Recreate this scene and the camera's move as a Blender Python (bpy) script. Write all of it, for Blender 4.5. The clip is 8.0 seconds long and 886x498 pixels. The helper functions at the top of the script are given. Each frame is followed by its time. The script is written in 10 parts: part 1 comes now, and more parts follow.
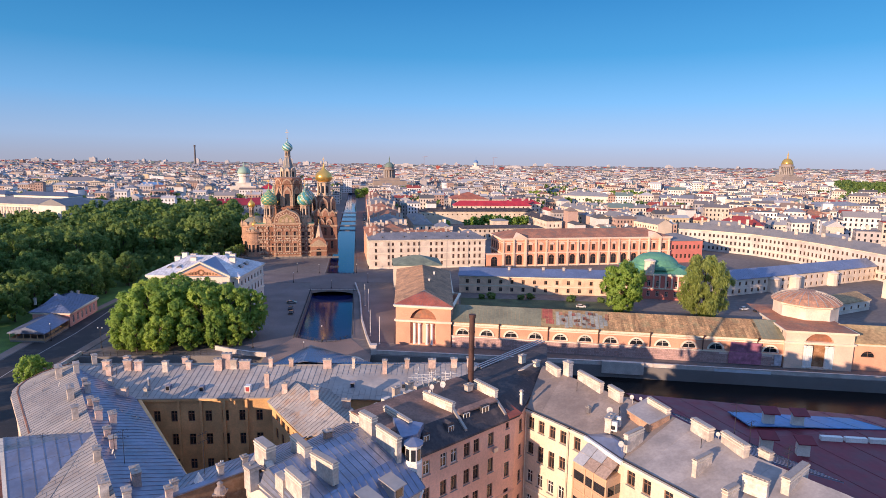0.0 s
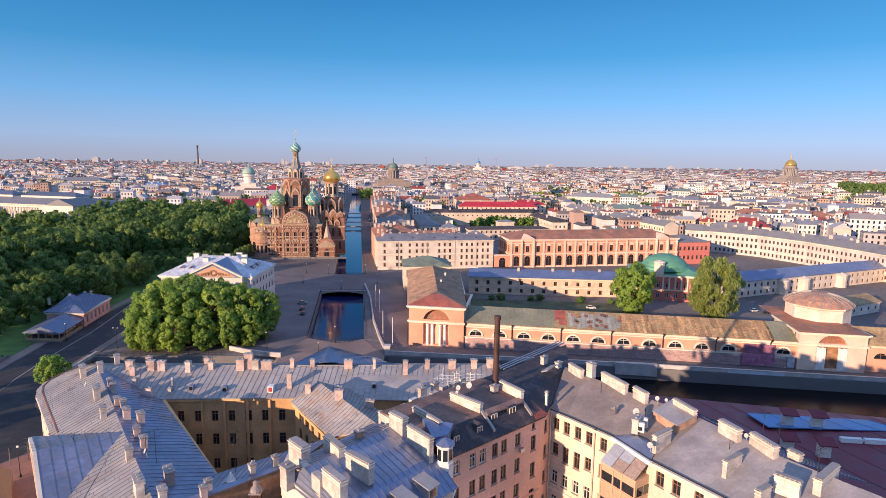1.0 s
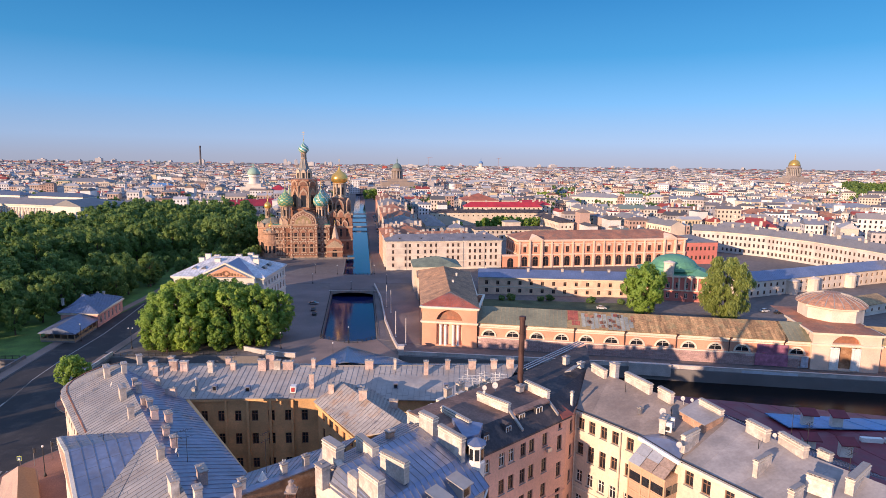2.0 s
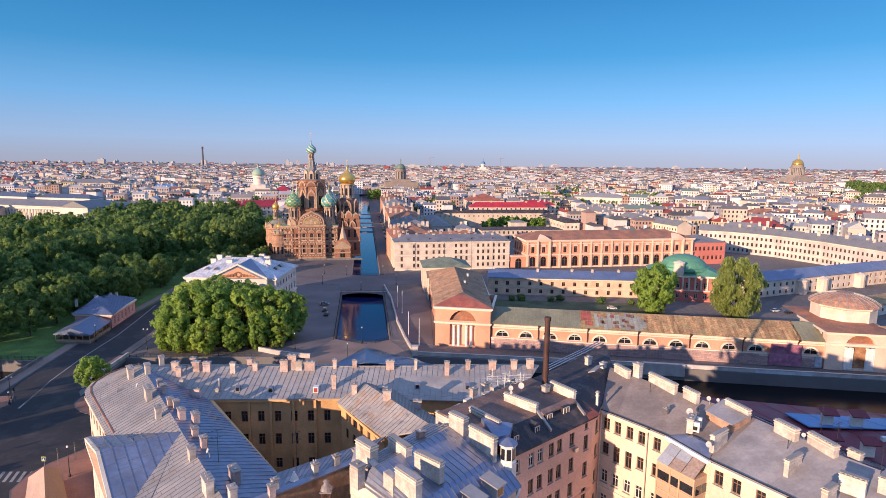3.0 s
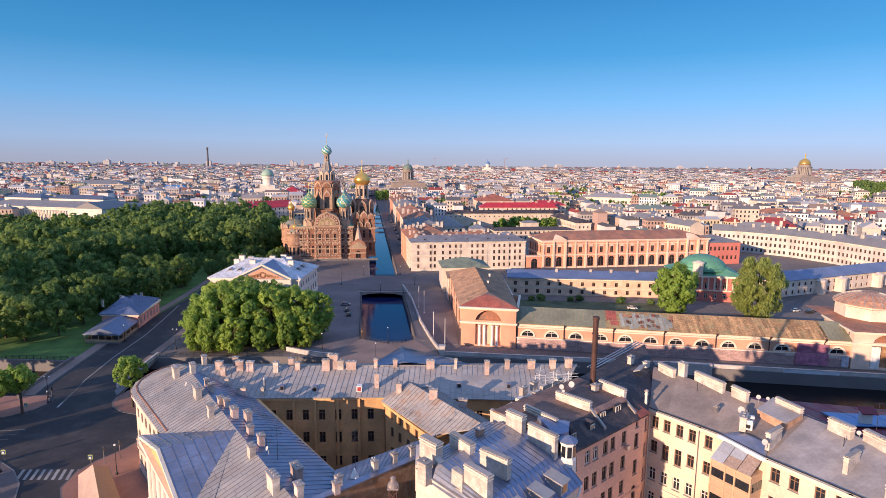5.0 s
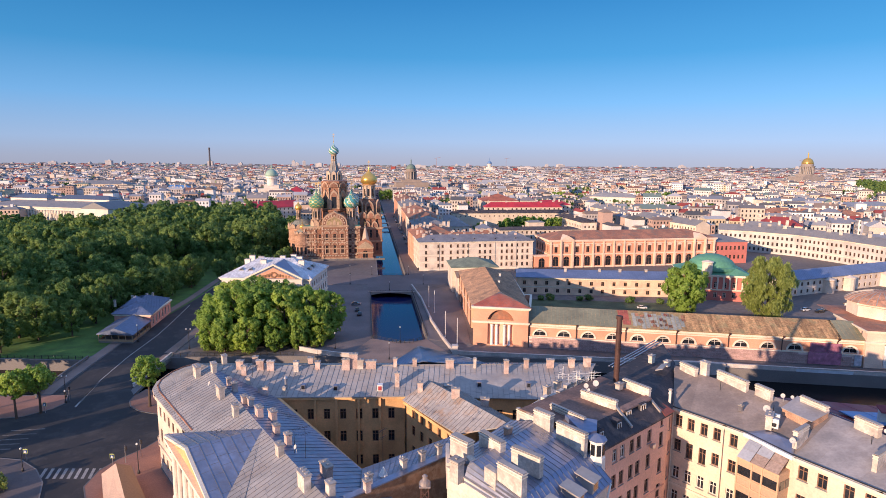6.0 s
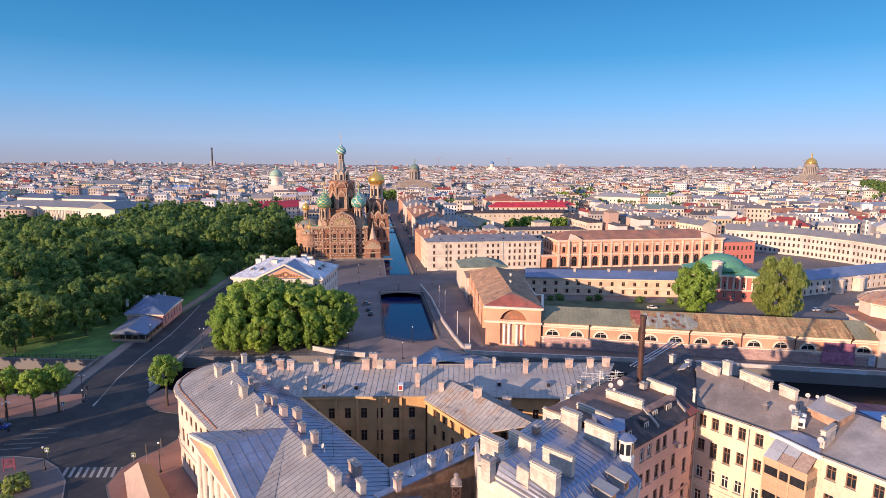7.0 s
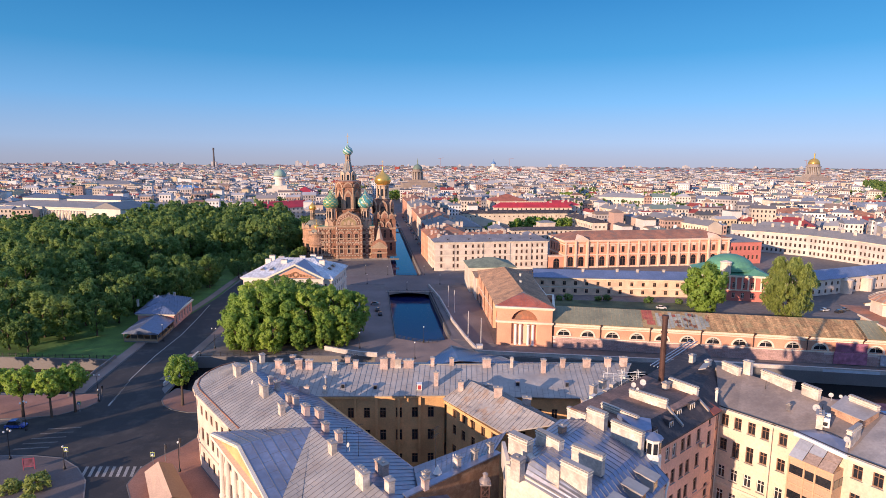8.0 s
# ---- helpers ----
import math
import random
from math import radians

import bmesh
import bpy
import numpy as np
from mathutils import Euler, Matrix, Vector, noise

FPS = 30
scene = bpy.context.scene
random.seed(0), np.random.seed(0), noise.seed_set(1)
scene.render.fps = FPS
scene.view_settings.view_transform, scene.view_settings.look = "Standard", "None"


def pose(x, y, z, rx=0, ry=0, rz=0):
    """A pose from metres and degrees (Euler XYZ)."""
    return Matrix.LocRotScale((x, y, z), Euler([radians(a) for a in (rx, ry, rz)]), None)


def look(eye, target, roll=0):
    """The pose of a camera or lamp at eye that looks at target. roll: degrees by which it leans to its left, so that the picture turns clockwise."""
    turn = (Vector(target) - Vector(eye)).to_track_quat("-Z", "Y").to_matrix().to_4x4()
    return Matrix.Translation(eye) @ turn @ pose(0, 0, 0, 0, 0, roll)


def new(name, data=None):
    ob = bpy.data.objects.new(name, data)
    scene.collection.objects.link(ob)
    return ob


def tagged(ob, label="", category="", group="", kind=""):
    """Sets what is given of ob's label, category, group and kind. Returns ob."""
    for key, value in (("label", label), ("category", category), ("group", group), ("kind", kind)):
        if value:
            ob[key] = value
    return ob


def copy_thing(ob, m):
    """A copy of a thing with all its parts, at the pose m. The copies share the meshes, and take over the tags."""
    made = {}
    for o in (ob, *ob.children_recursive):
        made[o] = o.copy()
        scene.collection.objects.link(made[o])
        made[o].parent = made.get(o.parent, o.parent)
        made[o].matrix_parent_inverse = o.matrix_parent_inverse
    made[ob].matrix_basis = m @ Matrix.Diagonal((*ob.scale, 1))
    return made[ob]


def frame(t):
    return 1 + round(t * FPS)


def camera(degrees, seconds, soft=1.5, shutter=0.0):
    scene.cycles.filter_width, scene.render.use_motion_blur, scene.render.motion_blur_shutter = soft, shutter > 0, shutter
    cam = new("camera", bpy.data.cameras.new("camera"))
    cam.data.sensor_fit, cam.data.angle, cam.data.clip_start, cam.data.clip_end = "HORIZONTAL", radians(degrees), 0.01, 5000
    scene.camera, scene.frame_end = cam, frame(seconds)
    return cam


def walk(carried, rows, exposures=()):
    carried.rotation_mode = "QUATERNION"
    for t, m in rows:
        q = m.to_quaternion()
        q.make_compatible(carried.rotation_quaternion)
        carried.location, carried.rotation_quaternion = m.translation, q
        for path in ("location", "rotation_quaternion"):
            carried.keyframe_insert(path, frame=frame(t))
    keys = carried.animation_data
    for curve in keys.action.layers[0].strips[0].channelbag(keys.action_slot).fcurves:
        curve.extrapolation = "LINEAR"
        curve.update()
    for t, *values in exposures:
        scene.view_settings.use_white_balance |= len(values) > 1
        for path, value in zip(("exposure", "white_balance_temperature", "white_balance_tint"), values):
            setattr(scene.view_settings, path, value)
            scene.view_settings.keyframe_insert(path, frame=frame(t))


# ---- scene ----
cam = camera(75.0, 8.0, soft=0.65)
PATH = [
    (0, (2.471, 2.102, 64.714), (2.537, 4.078, 64.409), 0.7),
    (0.5, (0.466, 1.8, 64.873), (0.528, 3.776, 64.569), 0.8),
    (1, (-1.664, 1.468, 65.008), (-1.603, 3.444, 64.705), 0.8),
    (1.5, (-3.703, 1.183, 65.103), (-3.645, 3.16, 64.8), 0.8),
    (3, (-9.861, 0.443, 65.429), (-9.811, 2.42, 65.127), 0.6),
    (3.5, (-11.917, 0.187, 65.509), (-11.871, 2.164, 65.207), 0.6),
    (4, (-13.956, -0.126, 65.559), (-13.913, 1.851, 65.258), 0.5),
    (4.5, (-15.966, -0.419, 65.601), (-15.925, 1.558, 65.3), 0.5),
    (6, (-22.006, -1.067, 65.624), (-21.97, 0.91, 65.322), 0.4),
    (6.5, (-23.993, -1.228, 65.656), (-23.96, 0.749, 65.354), 0.4),
    (7, (-26.002, -1.357, 65.621), (-25.971, 0.62, 65.319), 0.4),
    (7.5, (-27.929, -1.446, 65.58), (-27.898, 0.531, 65.278), 0.4),
    (8, (-29.779, -1.55, 65.554), (-29.751, 0.427, 65.253), 0.4),
]
walk(cam, [(t, look(eye, target, roll)) for t, eye, target, roll in PATH])


# ---- world, sun, exposure ----
SUN_TURN, SUN_HEIGHT = 45.3, 10.9
scene.view_settings.exposure = 0.35
world = bpy.data.worlds.new("world")
scene.world = world
world.use_nodes = True


def build_world():
    nt = world.node_tree
    nt.nodes.clear()
    out = nt.nodes.new("ShaderNodeOutputWorld")
    back = nt.nodes.new("ShaderNodeBackground")
    sky = nt.nodes.new("ShaderNodeTexSky")
    sky.sky_type, sky.sun_disc = "NISHITA", False
    sky.sun_elevation, sky.sun_rotation = radians(SUN_HEIGHT), radians(180 + SUN_TURN)
    sky.air_density, sky.dust_density, sky.ozone_density = 1.0, 0.6, 2.0
    coord = nt.nodes.new("ShaderNodeTexCoord")
    split = nt.nodes.new("ShaderNodeSeparateXYZ")
    ramp = nt.nodes.new("ShaderNodeValToRGB")
    spread = nt.nodes.new("ShaderNodeMapRange")
    spread.inputs["From Min"].default_value, spread.inputs["From Max"].default_value = -0.02, 0.5
    stops = [(0.0, (0.40, 0.41, 0.533)), (0.045, (0.40, 0.45, 0.621)), (0.10, (0.36, 0.51, 0.795)), (0.22, (0.18, 0.455, 0.854)),
             (0.36, (0.055, 0.315, 0.679)), (0.54, (0.022, 0.215, 0.543)), (0.80, (0.195, 0.315, 0.65)), (1.0, (0.25, 0.38, 0.74))]
    e = ramp.color_ramp.elements
    while len(e) < len(stops):
        e.new(0.5)
    for el, (p, c) in zip(e, stops):
        el.position, el.color = p, (*c, 1)
    gain = nt.nodes.new("ShaderNodeMix")
    gain.data_type, gain.blend_type = "RGBA", "MIX"
    gain.inputs["Factor"].default_value = 0.93
    lift = nt.nodes.new("ShaderNodeVectorMath")
    lift.operation = "SCALE"
    li = nt.links.new
    li(coord.outputs["Generated"], split.inputs[0])
    li(split.outputs["Z"], spread.inputs["Value"])
    li(spread.outputs["Result"], ramp.inputs["Fac"])
    side = nt.nodes.new("ShaderNodeMapRange")
    for key, val in (("From Min", -1.0), ("From Max", 1.0), ("To Min", 0.86 * 6.7), ("To Max", 1.30 * 6.7)):
        side.inputs[key].default_value = val
    li(split.outputs["X"], side.inputs["Value"])
    li(side.outputs["Result"], lift.inputs["Scale"])
    li(ramp.outputs["Color"], lift.inputs[0])
    li(sky.outputs["Color"], gain.inputs["A"])
    li(lift.outputs["Vector"], gain.inputs["B"])
    li(gain.outputs["Result"], back.inputs["Color"])
    li(back.outputs["Background"], out.inputs["Surface"])
    back.inputs["Strength"].default_value = 0.12


build_world()
sun = new("sun", bpy.data.lights.new("sun", "SUN"))
sun.data.energy, sun.data.angle, sun.data.color = 5.2, radians(0.53), (1.0, 0.70, 0.50)
_a, _h = radians(SUN_TURN), radians(SUN_HEIGHT)
sun.matrix_world = look((-200, -200, 200), (-200 + math.sin(_a) * math.cos(_h), -200 + math.cos(_a) * math.cos(_h), 200 - math.sin(_h)))

# ---- materials ----
MATS = {}


def material(name, colour, rough=0.85, metal=0.0, grain=3.0, vary=0.10, stain=0.12, stain_size=0.12, bump=0.15, spots=None, by="object", coat=0.0):
    """A surface with fine grain and broad stains in metres; by: what one piece is, 'object' or 'island'."""
    if name in MATS:
        return MATS[name]
    m = bpy.data.materials.new(name)
    m.use_nodes = True
    nt = m.node_tree
    li = nt.links.new
    bsdf = nt.nodes["Principled BSDF"]
    coord = nt.nodes.new("ShaderNodeNewGeometry")
    fine = nt.nodes.new("ShaderNodeTexNoise")
    fine.inputs["Scale"].default_value, fine.inputs["Detail"].default_value = grain, 6
    broad = nt.nodes.new("ShaderNodeTexNoise")
    broad.inputs["Scale"].default_value, broad.inputs["Detail"].default_value = stain_size, 5
    li(coord.outputs["Position"], fine.inputs["Vector"])
    li(coord.outputs["Position"], broad.inputs["Vector"])
    hsv = nt.nodes.new("ShaderNodeHueSaturation")
    hsv.inputs["Color"].default_value = (*colour, 1)
    if by == "island":
        pick = coord.outputs["Random Per Island"]
    else:
        pick = nt.nodes.new("ShaderNodeObjectInfo").outputs["Random"]
    def scaled(src, lo, hi, a=0.0, b=1.0):
        n = nt.nodes.new("ShaderNodeMapRange")
        for k, v in (("From Min", a), ("From Max", b), ("To Min", lo), ("To Max", hi)):
            n.inputs[k].default_value = v
        li(src, n.inputs["Value"])
        return n.outputs["Result"]
    def mult(a, b):
        n = nt.nodes.new("ShaderNodeMath")
        n.operation = "MULTIPLY"
        li(a, n.inputs[0])
        li(b, n.inputs[1])
        return n.outputs[0]
    v1 = scaled(fine.outputs["Fac"], 1 - vary, 1 + vary, 0.3, 0.7)
    v2 = scaled(broad.outputs["Fac"], 1 - stain, 1 + stain * 0.6, 0.35, 0.65)
    v3 = scaled(pick, 1 - vary * 0.8, 1 + vary * 0.8)
    li(mult(mult(v1, v2), v3), hsv.inputs["Value"])
    col = hsv.outputs["Color"]
    if spots:
        tint, amount, size = spots
        patch = nt.nodes.new("ShaderNodeTexNoise")
        patch.inputs["Scale"].default_value, patch.inputs["Detail"].default_value, patch.inputs["Roughness"].default_value = size, 8, 0.65
        li(coord.outputs["Position"], patch.inputs["Vector"])
        mix = nt.nodes.new("ShaderNodeMix")
        mix.data_type = "RGBA"
        li(scaled(patch.outputs["Fac"], 0, amount, 0.5, 0.62), mix.inputs["Factor"])
        li(col, mix.inputs["A"])
        mix.inputs["B"].default_value = (*tint, 1)
        col = mix.outputs["Result"]
    li(col, bsdf.inputs["Base Color"])
    bsdf.inputs["Roughness"].default_value = rough
    li(scaled(broad.outputs["Fac"], max(0.02, rough - 0.12), min(1, rough + 0.1), 0.3, 0.7), bsdf.inputs["Roughness"])
    bsdf.inputs["Metallic"].default_value = metal
    bsdf.inputs["Coat Weight"].default_value = coat
    if bump:
        b = nt.nodes.new("ShaderNodeBump")
        b.inputs["Strength"].default_value, b.inputs["Distance"].default_value = bump, 0.05
        li(fine.outputs["Fac"], b.inputs["Height"])
        li(b.outputs["Normal"], bsdf.inputs["Normal"])
    MATS[name] = m
    return m


def palette(name, colours, rough=0.85, vary=0.1, metal=0.0):
    """A surface whose colour is one of several, picked by the separate pieces of a mesh."""
    m = material(name, (0.5, 0.5, 0.5), rough, metal, 1.5, vary, 0.12, 0.05, 0.0, by="island")
    nt = m.node_tree
    ramp = nt.nodes.new("ShaderNodeValToRGB")
    ramp.color_ramp.interpolation = "CONSTANT"
    e = ramp.color_ramp.elements
    while len(e) < len(colours):
        e.new(0.5)
    for i, (el, c) in enumerate(zip(e, colours)):
        el.position, el.color = i / len(colours), (*c, 1)
    geo = [n for n in nt.nodes if n.type == "NEW_GEOMETRY"][0]
    hsv = [n for n in nt.nodes if n.type == "HUE_SAT"][0]
    nt.links.new(geo.outputs["Random Per Island"], ramp.inputs["Fac"])
    nt.links.new(ramp.outputs["Color"], hsv.inputs["Color"])
    return m


def leaves(name, dark, light):
    m = bpy.data.materials.new(name)
    m.use_nodes = True
    nt = m.node_tree
    li = nt.links.new
    bsdf = nt.nodes["Principled BSDF"]
    geo = nt.nodes.new("ShaderNodeNewGeometry")
    info = nt.nodes.new("ShaderNodeObjectInfo")
    mix = nt.nodes.new("ShaderNodeMix")
    mix.data_type = "RGBA"
    mix.inputs["A"].default_value, mix.inputs["B"].default_value = (*dark, 1), (*light, 1)
    tuft = nt.nodes.new("ShaderNodeTexNoise")
    tuft.inputs["Scale"].default_value, tuft.inputs["Detail"].default_value = 0.45, 3
    li(geo.outputs["Position"], tuft.inputs["Vector"])
    wide = nt.nodes.new("ShaderNodeMapRange")
    wide.inputs["From Min"].default_value, wide.inputs["From Max"].default_value = 0.35, 0.65
    li(tuft.outputs["Fac"], wide.inputs["Value"])
    both = nt.nodes.new("ShaderNodeMix")
    both.inputs["Factor"].default_value = 0.55
    li(geo.outputs["Random Per Island"], both.inputs["A"])
    li(wide.outputs["Result"], both.inputs["B"])
    li(both.outputs["Result"], mix.inputs["Factor"])
    hsv = nt.nodes.new("ShaderNodeHueSaturation")
    r = nt.nodes.new("ShaderNodeMapRange")
    r.inputs["To Min"].default_value, r.inputs["To Max"].default_value = 0.82, 1.18
    li(info.outputs["Random"], r.inputs["Value"])
    li(r.outputs["Result"], hsv.inputs["Value"])
    r2 = nt.nodes.new("ShaderNodeMapRange")
    r2.inputs["To Min"].default_value, r2.inputs["To Max"].default_value = 0.515, 0.485
    li(info.outputs["Random"], r2.inputs["Value"])
    li(r2.outputs["Result"], hsv.inputs["Hue"])
    li(mix.outputs["Result"], hsv.inputs["Color"])
    li(hsv.outputs["Color"], bsdf.inputs["Base Color"])
    bsdf.inputs["Roughness"].default_value = 0.6
    tr = nt.nodes.new("ShaderNodeBsdfTranslucent")
    li(hsv.outputs["Color"], tr.inputs["Color"])
    ms = nt.nodes.new("ShaderNodeMixShader")
    ms.inputs[0].default_value = 0.5
    li(bsdf.outputs[0], ms.inputs[1])
    li(tr.outputs[0], ms.inputs[2])
    li(ms.outputs[0], nt.nodes["Material Output"].inputs["Surface"])
    return m


PLASTER_YELLOW = material("plaster_yellow", (0.72, 0.59, 0.45), 0.9, stain=0.15)
PLASTER_CREAM = material("plaster_cream", (0.73, 0.61, 0.50), 0.9, stain=0.18, stain_size=0.2)
PLASTER_ORANGE = material("plaster_orange", (0.80, 0.46, 0.33), 0.9, stain=0.18)
PLASTER_COURT = material("plaster_court", (0.70, 0.41, 0.19), 0.92, stain=0.2, stain_size=0.25)
PLASTER_WHITE = material("plaster_white", (0.74, 0.67, 0.58), 0.9)
PLASTER_PINK = material("plaster_pink", (0.62, 0.20, 0.16), 0.9)
PLASTER_SALMON = material("plaster_salmon", (0.72, 0.38, 0.25), 0.9, stain=0.16)
PLASTER_BROWN = material("plaster_brown", (0.36, 0.19, 0.10), 0.95, stain=0.3, stain_size=0.4, spots=((0.5, 0.33, 0.2), 0.6, 0.8))
PLASTER_PALACE = material("plaster_palace", (0.72, 0.35, 0.225), 0.9, stain=0.12)
TRIM_WHITE = material("trim_white", (0.78, 0.68, 0.545), 0.85, bump=0.05)
TRIM_PALACE = material("trim_palace", (0.82, 0.60, 0.45), 0.85)
STONE_GREY = material("stone_grey", (0.40, 0.36, 0.33), 0.85, stain=0.2)
GRANITE = material("granite", (0.18, 0.165, 0.16), 0.75, grain=8, vary=0.2)
CHIMNEY = material("chimney_plaster", (0.61, 0.53, 0.455), 0.92, stain=0.3, stain_size=0.6, vary=0.18, spots=((0.50, 0.38, 0.30), 0.28, 0.9))
CHIMNEY_PINK = material("chimney_pink", (0.58, 0.42, 0.36), 0.92, stain=0.3, stain_size=0.6, grain=6, vary=0.22, spots=((0.66, 0.58, 0.52), 0.6, 0.5))
CHIMNEY_BRICK = material("chimney_brick", (0.50, 0.30, 0.20), 0.92, stain=0.3, stain_size=0.6, grain=6, vary=0.25)
# part of the blue in this grey stands for sky shine on shaded slopes
ROOF_GREY = material("roof_grey_metal", (0.29, 0.32, 0.42), 0.38, 0.6, grain=1.2, vary=0.1, stain=0.18, stain_size=0.22, bump=0.05, spots=((0.26, 0.19, 0.15), 0.3, 0.35))
ROOF_LIGHT = material("roof_light_metal", (0.40, 0.37, 0.345), 0.5, 0.2, grain=1.2, vary=0.1, stain=0.15, stain_size=0.22, bump=0.05, spots=((0.36, 0.27, 0.21), 0.3, 0.3))
ROOF_FAR = material("roof_far_metal", (0.25, 0.245, 0.25), 0.72, 0.0, grain=1.2, vary=0.12, stain=0.2, stain_size=0.2, spots=((0.19, 0.165, 0.15), 0.4, 0.2))
ROOF_RUSTED = material("roof_rust_streaked_metal", (0.40, 0.36, 0.33), 0.55, 0.15, grain=1.2, vary=0.12, stain=0.18, stain_size=0.22, bump=0.05, spots=((0.40, 0.22, 0.11), 0.55, 0.28))
# dark felt, taken darker still for the shadow on the orange house's mansard
ROOF_DARK = material("roof_dark_felt_and_shade", (0.062, 0.055, 0.062), 0.85, grain=2.5, vary=0.25, stain=0.3, stain_size=0.25, spots=((0.22, 0.15, 0.12), 0.5, 0.4))
ROOF_RUST = material("roof_rust", (0.39, 0.17, 0.10), 0.8, grain=1.5, vary=0.2, stain=0.25, stain_size=0.18, spots=((0.22, 0.16, 0.12), 0.7, 0.25))
ROOF_STABLE = material("roof_stable", (0.40, 0.265, 0.13), 0.8, grain=0.9, vary=0.35, stain=0.3, stain_size=0.12, spots=((0.27, 0.26, 0.14), 0.5, 0.12))
ROOF_GREEN = material("roof_green", (0.13, 0.34, 0.21), 0.55, 0.1, grain=1.5, stain=0.2, stain_size=0.2)
ROOF_RED = material("roof_red", (0.36, 0.06, 0.05), 0.55, 0.1, grain=1.5, stain=0.2, stain_size=0.2)
ROOF_WINE = material("roof_wine", (0.22, 0.032, 0.048), 0.5, 0.1, grain=1.0, stain=0.2, stain_size=0.3)
ROOF_BLUE = material("roof_blue", (0.215, 0.26, 0.385), 0.4, 0.45, grain=1.2, stain=0.15, stain_size=0.15)
SEAM = material("seam_metal", (0.24, 0.235, 0.24), 0.5, 0.3, bump=0)
GLASS = material("window_glass", (0.022, 0.024, 0.03), 0.08, 0.0, bump=0, vary=0.3, coat=0.5)
FRAME_WOOD = material("window_frame_wood", (0.24, 0.13, 0.08), 0.6, bump=0)
FRAME_WHITE = material("window_frame_white", (0.75, 0.70, 0.64), 0.6, bump=0)
IRON = material("iron", (0.04, 0.04, 0.045), 0.55, 0.4, bump=0)
STEEL = material("galvanised_steel", (0.50, 0.50, 0.52), 0.4, 0.8, bump=0)
RUST_PIPE = material("rusty_pipe", (0.10, 0.05, 0.04), 0.7, 0.3, grain=4, stain=0.3, stain_size=0.5)
WHITE_PAINT = material("white_paint", (0.80, 0.78, 0.74), 0.5, bump=0)
ASPHALT = material("asphalt", (0.048, 0.045, 0.047), 0.85, grain=6, vary=0.2, stain=0.3, stain_size=0.09, spots=((0.085, 0.075, 0.07), 0.6, 0.15))
PAVING = material("paving", (0.27, 0.19, 0.155), 0.85, grain=4, vary=0.15, stain=0.2, stain_size=0.12)
COBBLE = material("cobbles", (0.17, 0.14, 0.135), 0.85, grain=4, vary=0.2, stain=0.25, stain_size=0.08)
ROADLINE = material("road_marking", (0.36, 0.34, 0.32), 0.8, grain=5, vary=0.3, bump=0)
GRASS = material("grass", (0.11, 0.205, 0.04), 0.95, grain=5, vary=0.35, stain=0.3, stain_size=0.2)
EARTH = material("city_ground", (0.17, 0.145, 0.135), 0.95, grain=0.5, vary=0.2, stain=0.25, stain_size=0.02)
BARK = material("bark", (0.10, 0.07, 0.05), 0.95, grain=8, vary=0.3)
BRICK_CHURCH = material("church_brick", (0.315, 0.155, 0.10), 0.85, grain=2.2, vary=0.3, stain=0.2, stain_size=0.3)
CHURCH_TRIM = material("church_trim", (0.45, 0.305, 0.21), 0.8, grain=3, vary=0.15, stain=0.2, stain_size=0.5)
CHURCH_STONE = material("church_marble", (0.58, 0.44, 0.32), 0.75, stain=0.2)
GOLD = material("gold", (0.90, 0.56, 0.15), 0.38, 0.75, bump=0, stain=0.1)
ENAMEL_GREEN = material("enamel_green", (0.13, 0.33, 0.20), 0.35, 0.1, bump=0)
ENAMEL_WHITE = material("enamel_white", (0.72, 0.70, 0.62), 0.35, 0.1, bump=0)
ENAMEL_BLUE = material("enamel_blue", (0.10, 0.36, 0.40), 0.35, 0.1, bump=0)
ENAMEL_YELLOW = material("enamel_yellow", (0.66, 0.55, 0.20), 0.35, 0.1, bump=0)
LEAF_PARK = leaves("leaves_park", (0.10, 0.185, 0.045), (0.29, 0.42, 0.115))
LEAF_BRIGHT = leaves("leaves_bright", (0.215, 0.345, 0.06), (0.42, 0.58, 0.12))
LEAF_WILLOW = leaves("leaves_willow", (0.28, 0.34, 0.08), (0.58, 0.62, 0.18))


def water_material(name, tint, rough, gloss):
    m = bpy.data.materials.new(name)
    m.use_nodes = True
    nt = m.node_tree
    b = nt.nodes["Principled BSDF"]
    b.inputs["Base Color"].default_value = (*tint, 1)
    b.inputs["Roughness"].default_value, b.inputs["IOR"].default_value = rough, 1.33
    b.inputs["Specular IOR Level"].default_value = gloss
    g = nt.nodes.new("ShaderNodeNewGeometry")
    n = nt.nodes.new("ShaderNodeTexNoise")
    n.inputs["Scale"].default_value, n.inputs["Detail"].default_value = 0.9, 3
    u = nt.nodes.new("ShaderNodeBump")
    u.inputs["Strength"].default_value, u.inputs["Distance"].default_value = 0.16, 0.06
    nt.links.new(g.outputs["Position"], n.inputs["Vector"])
    nt.links.new(n.outputs["Fac"], u.inputs["Height"])
    nt.links.new(u.outputs["Normal"], b.inputs["Normal"])
    return m


WATER = water_material("water", (0.010, 0.016, 0.075), 0.09, 0.5)
# near black and dull, in place of the shaded walls the river would mirror
WATER_DARK = water_material("shade_dark_water", (0.010, 0.010, 0.011), 0.22, 0.12)

# ---- building kit ----
UP = Vector((0, 0, 1))


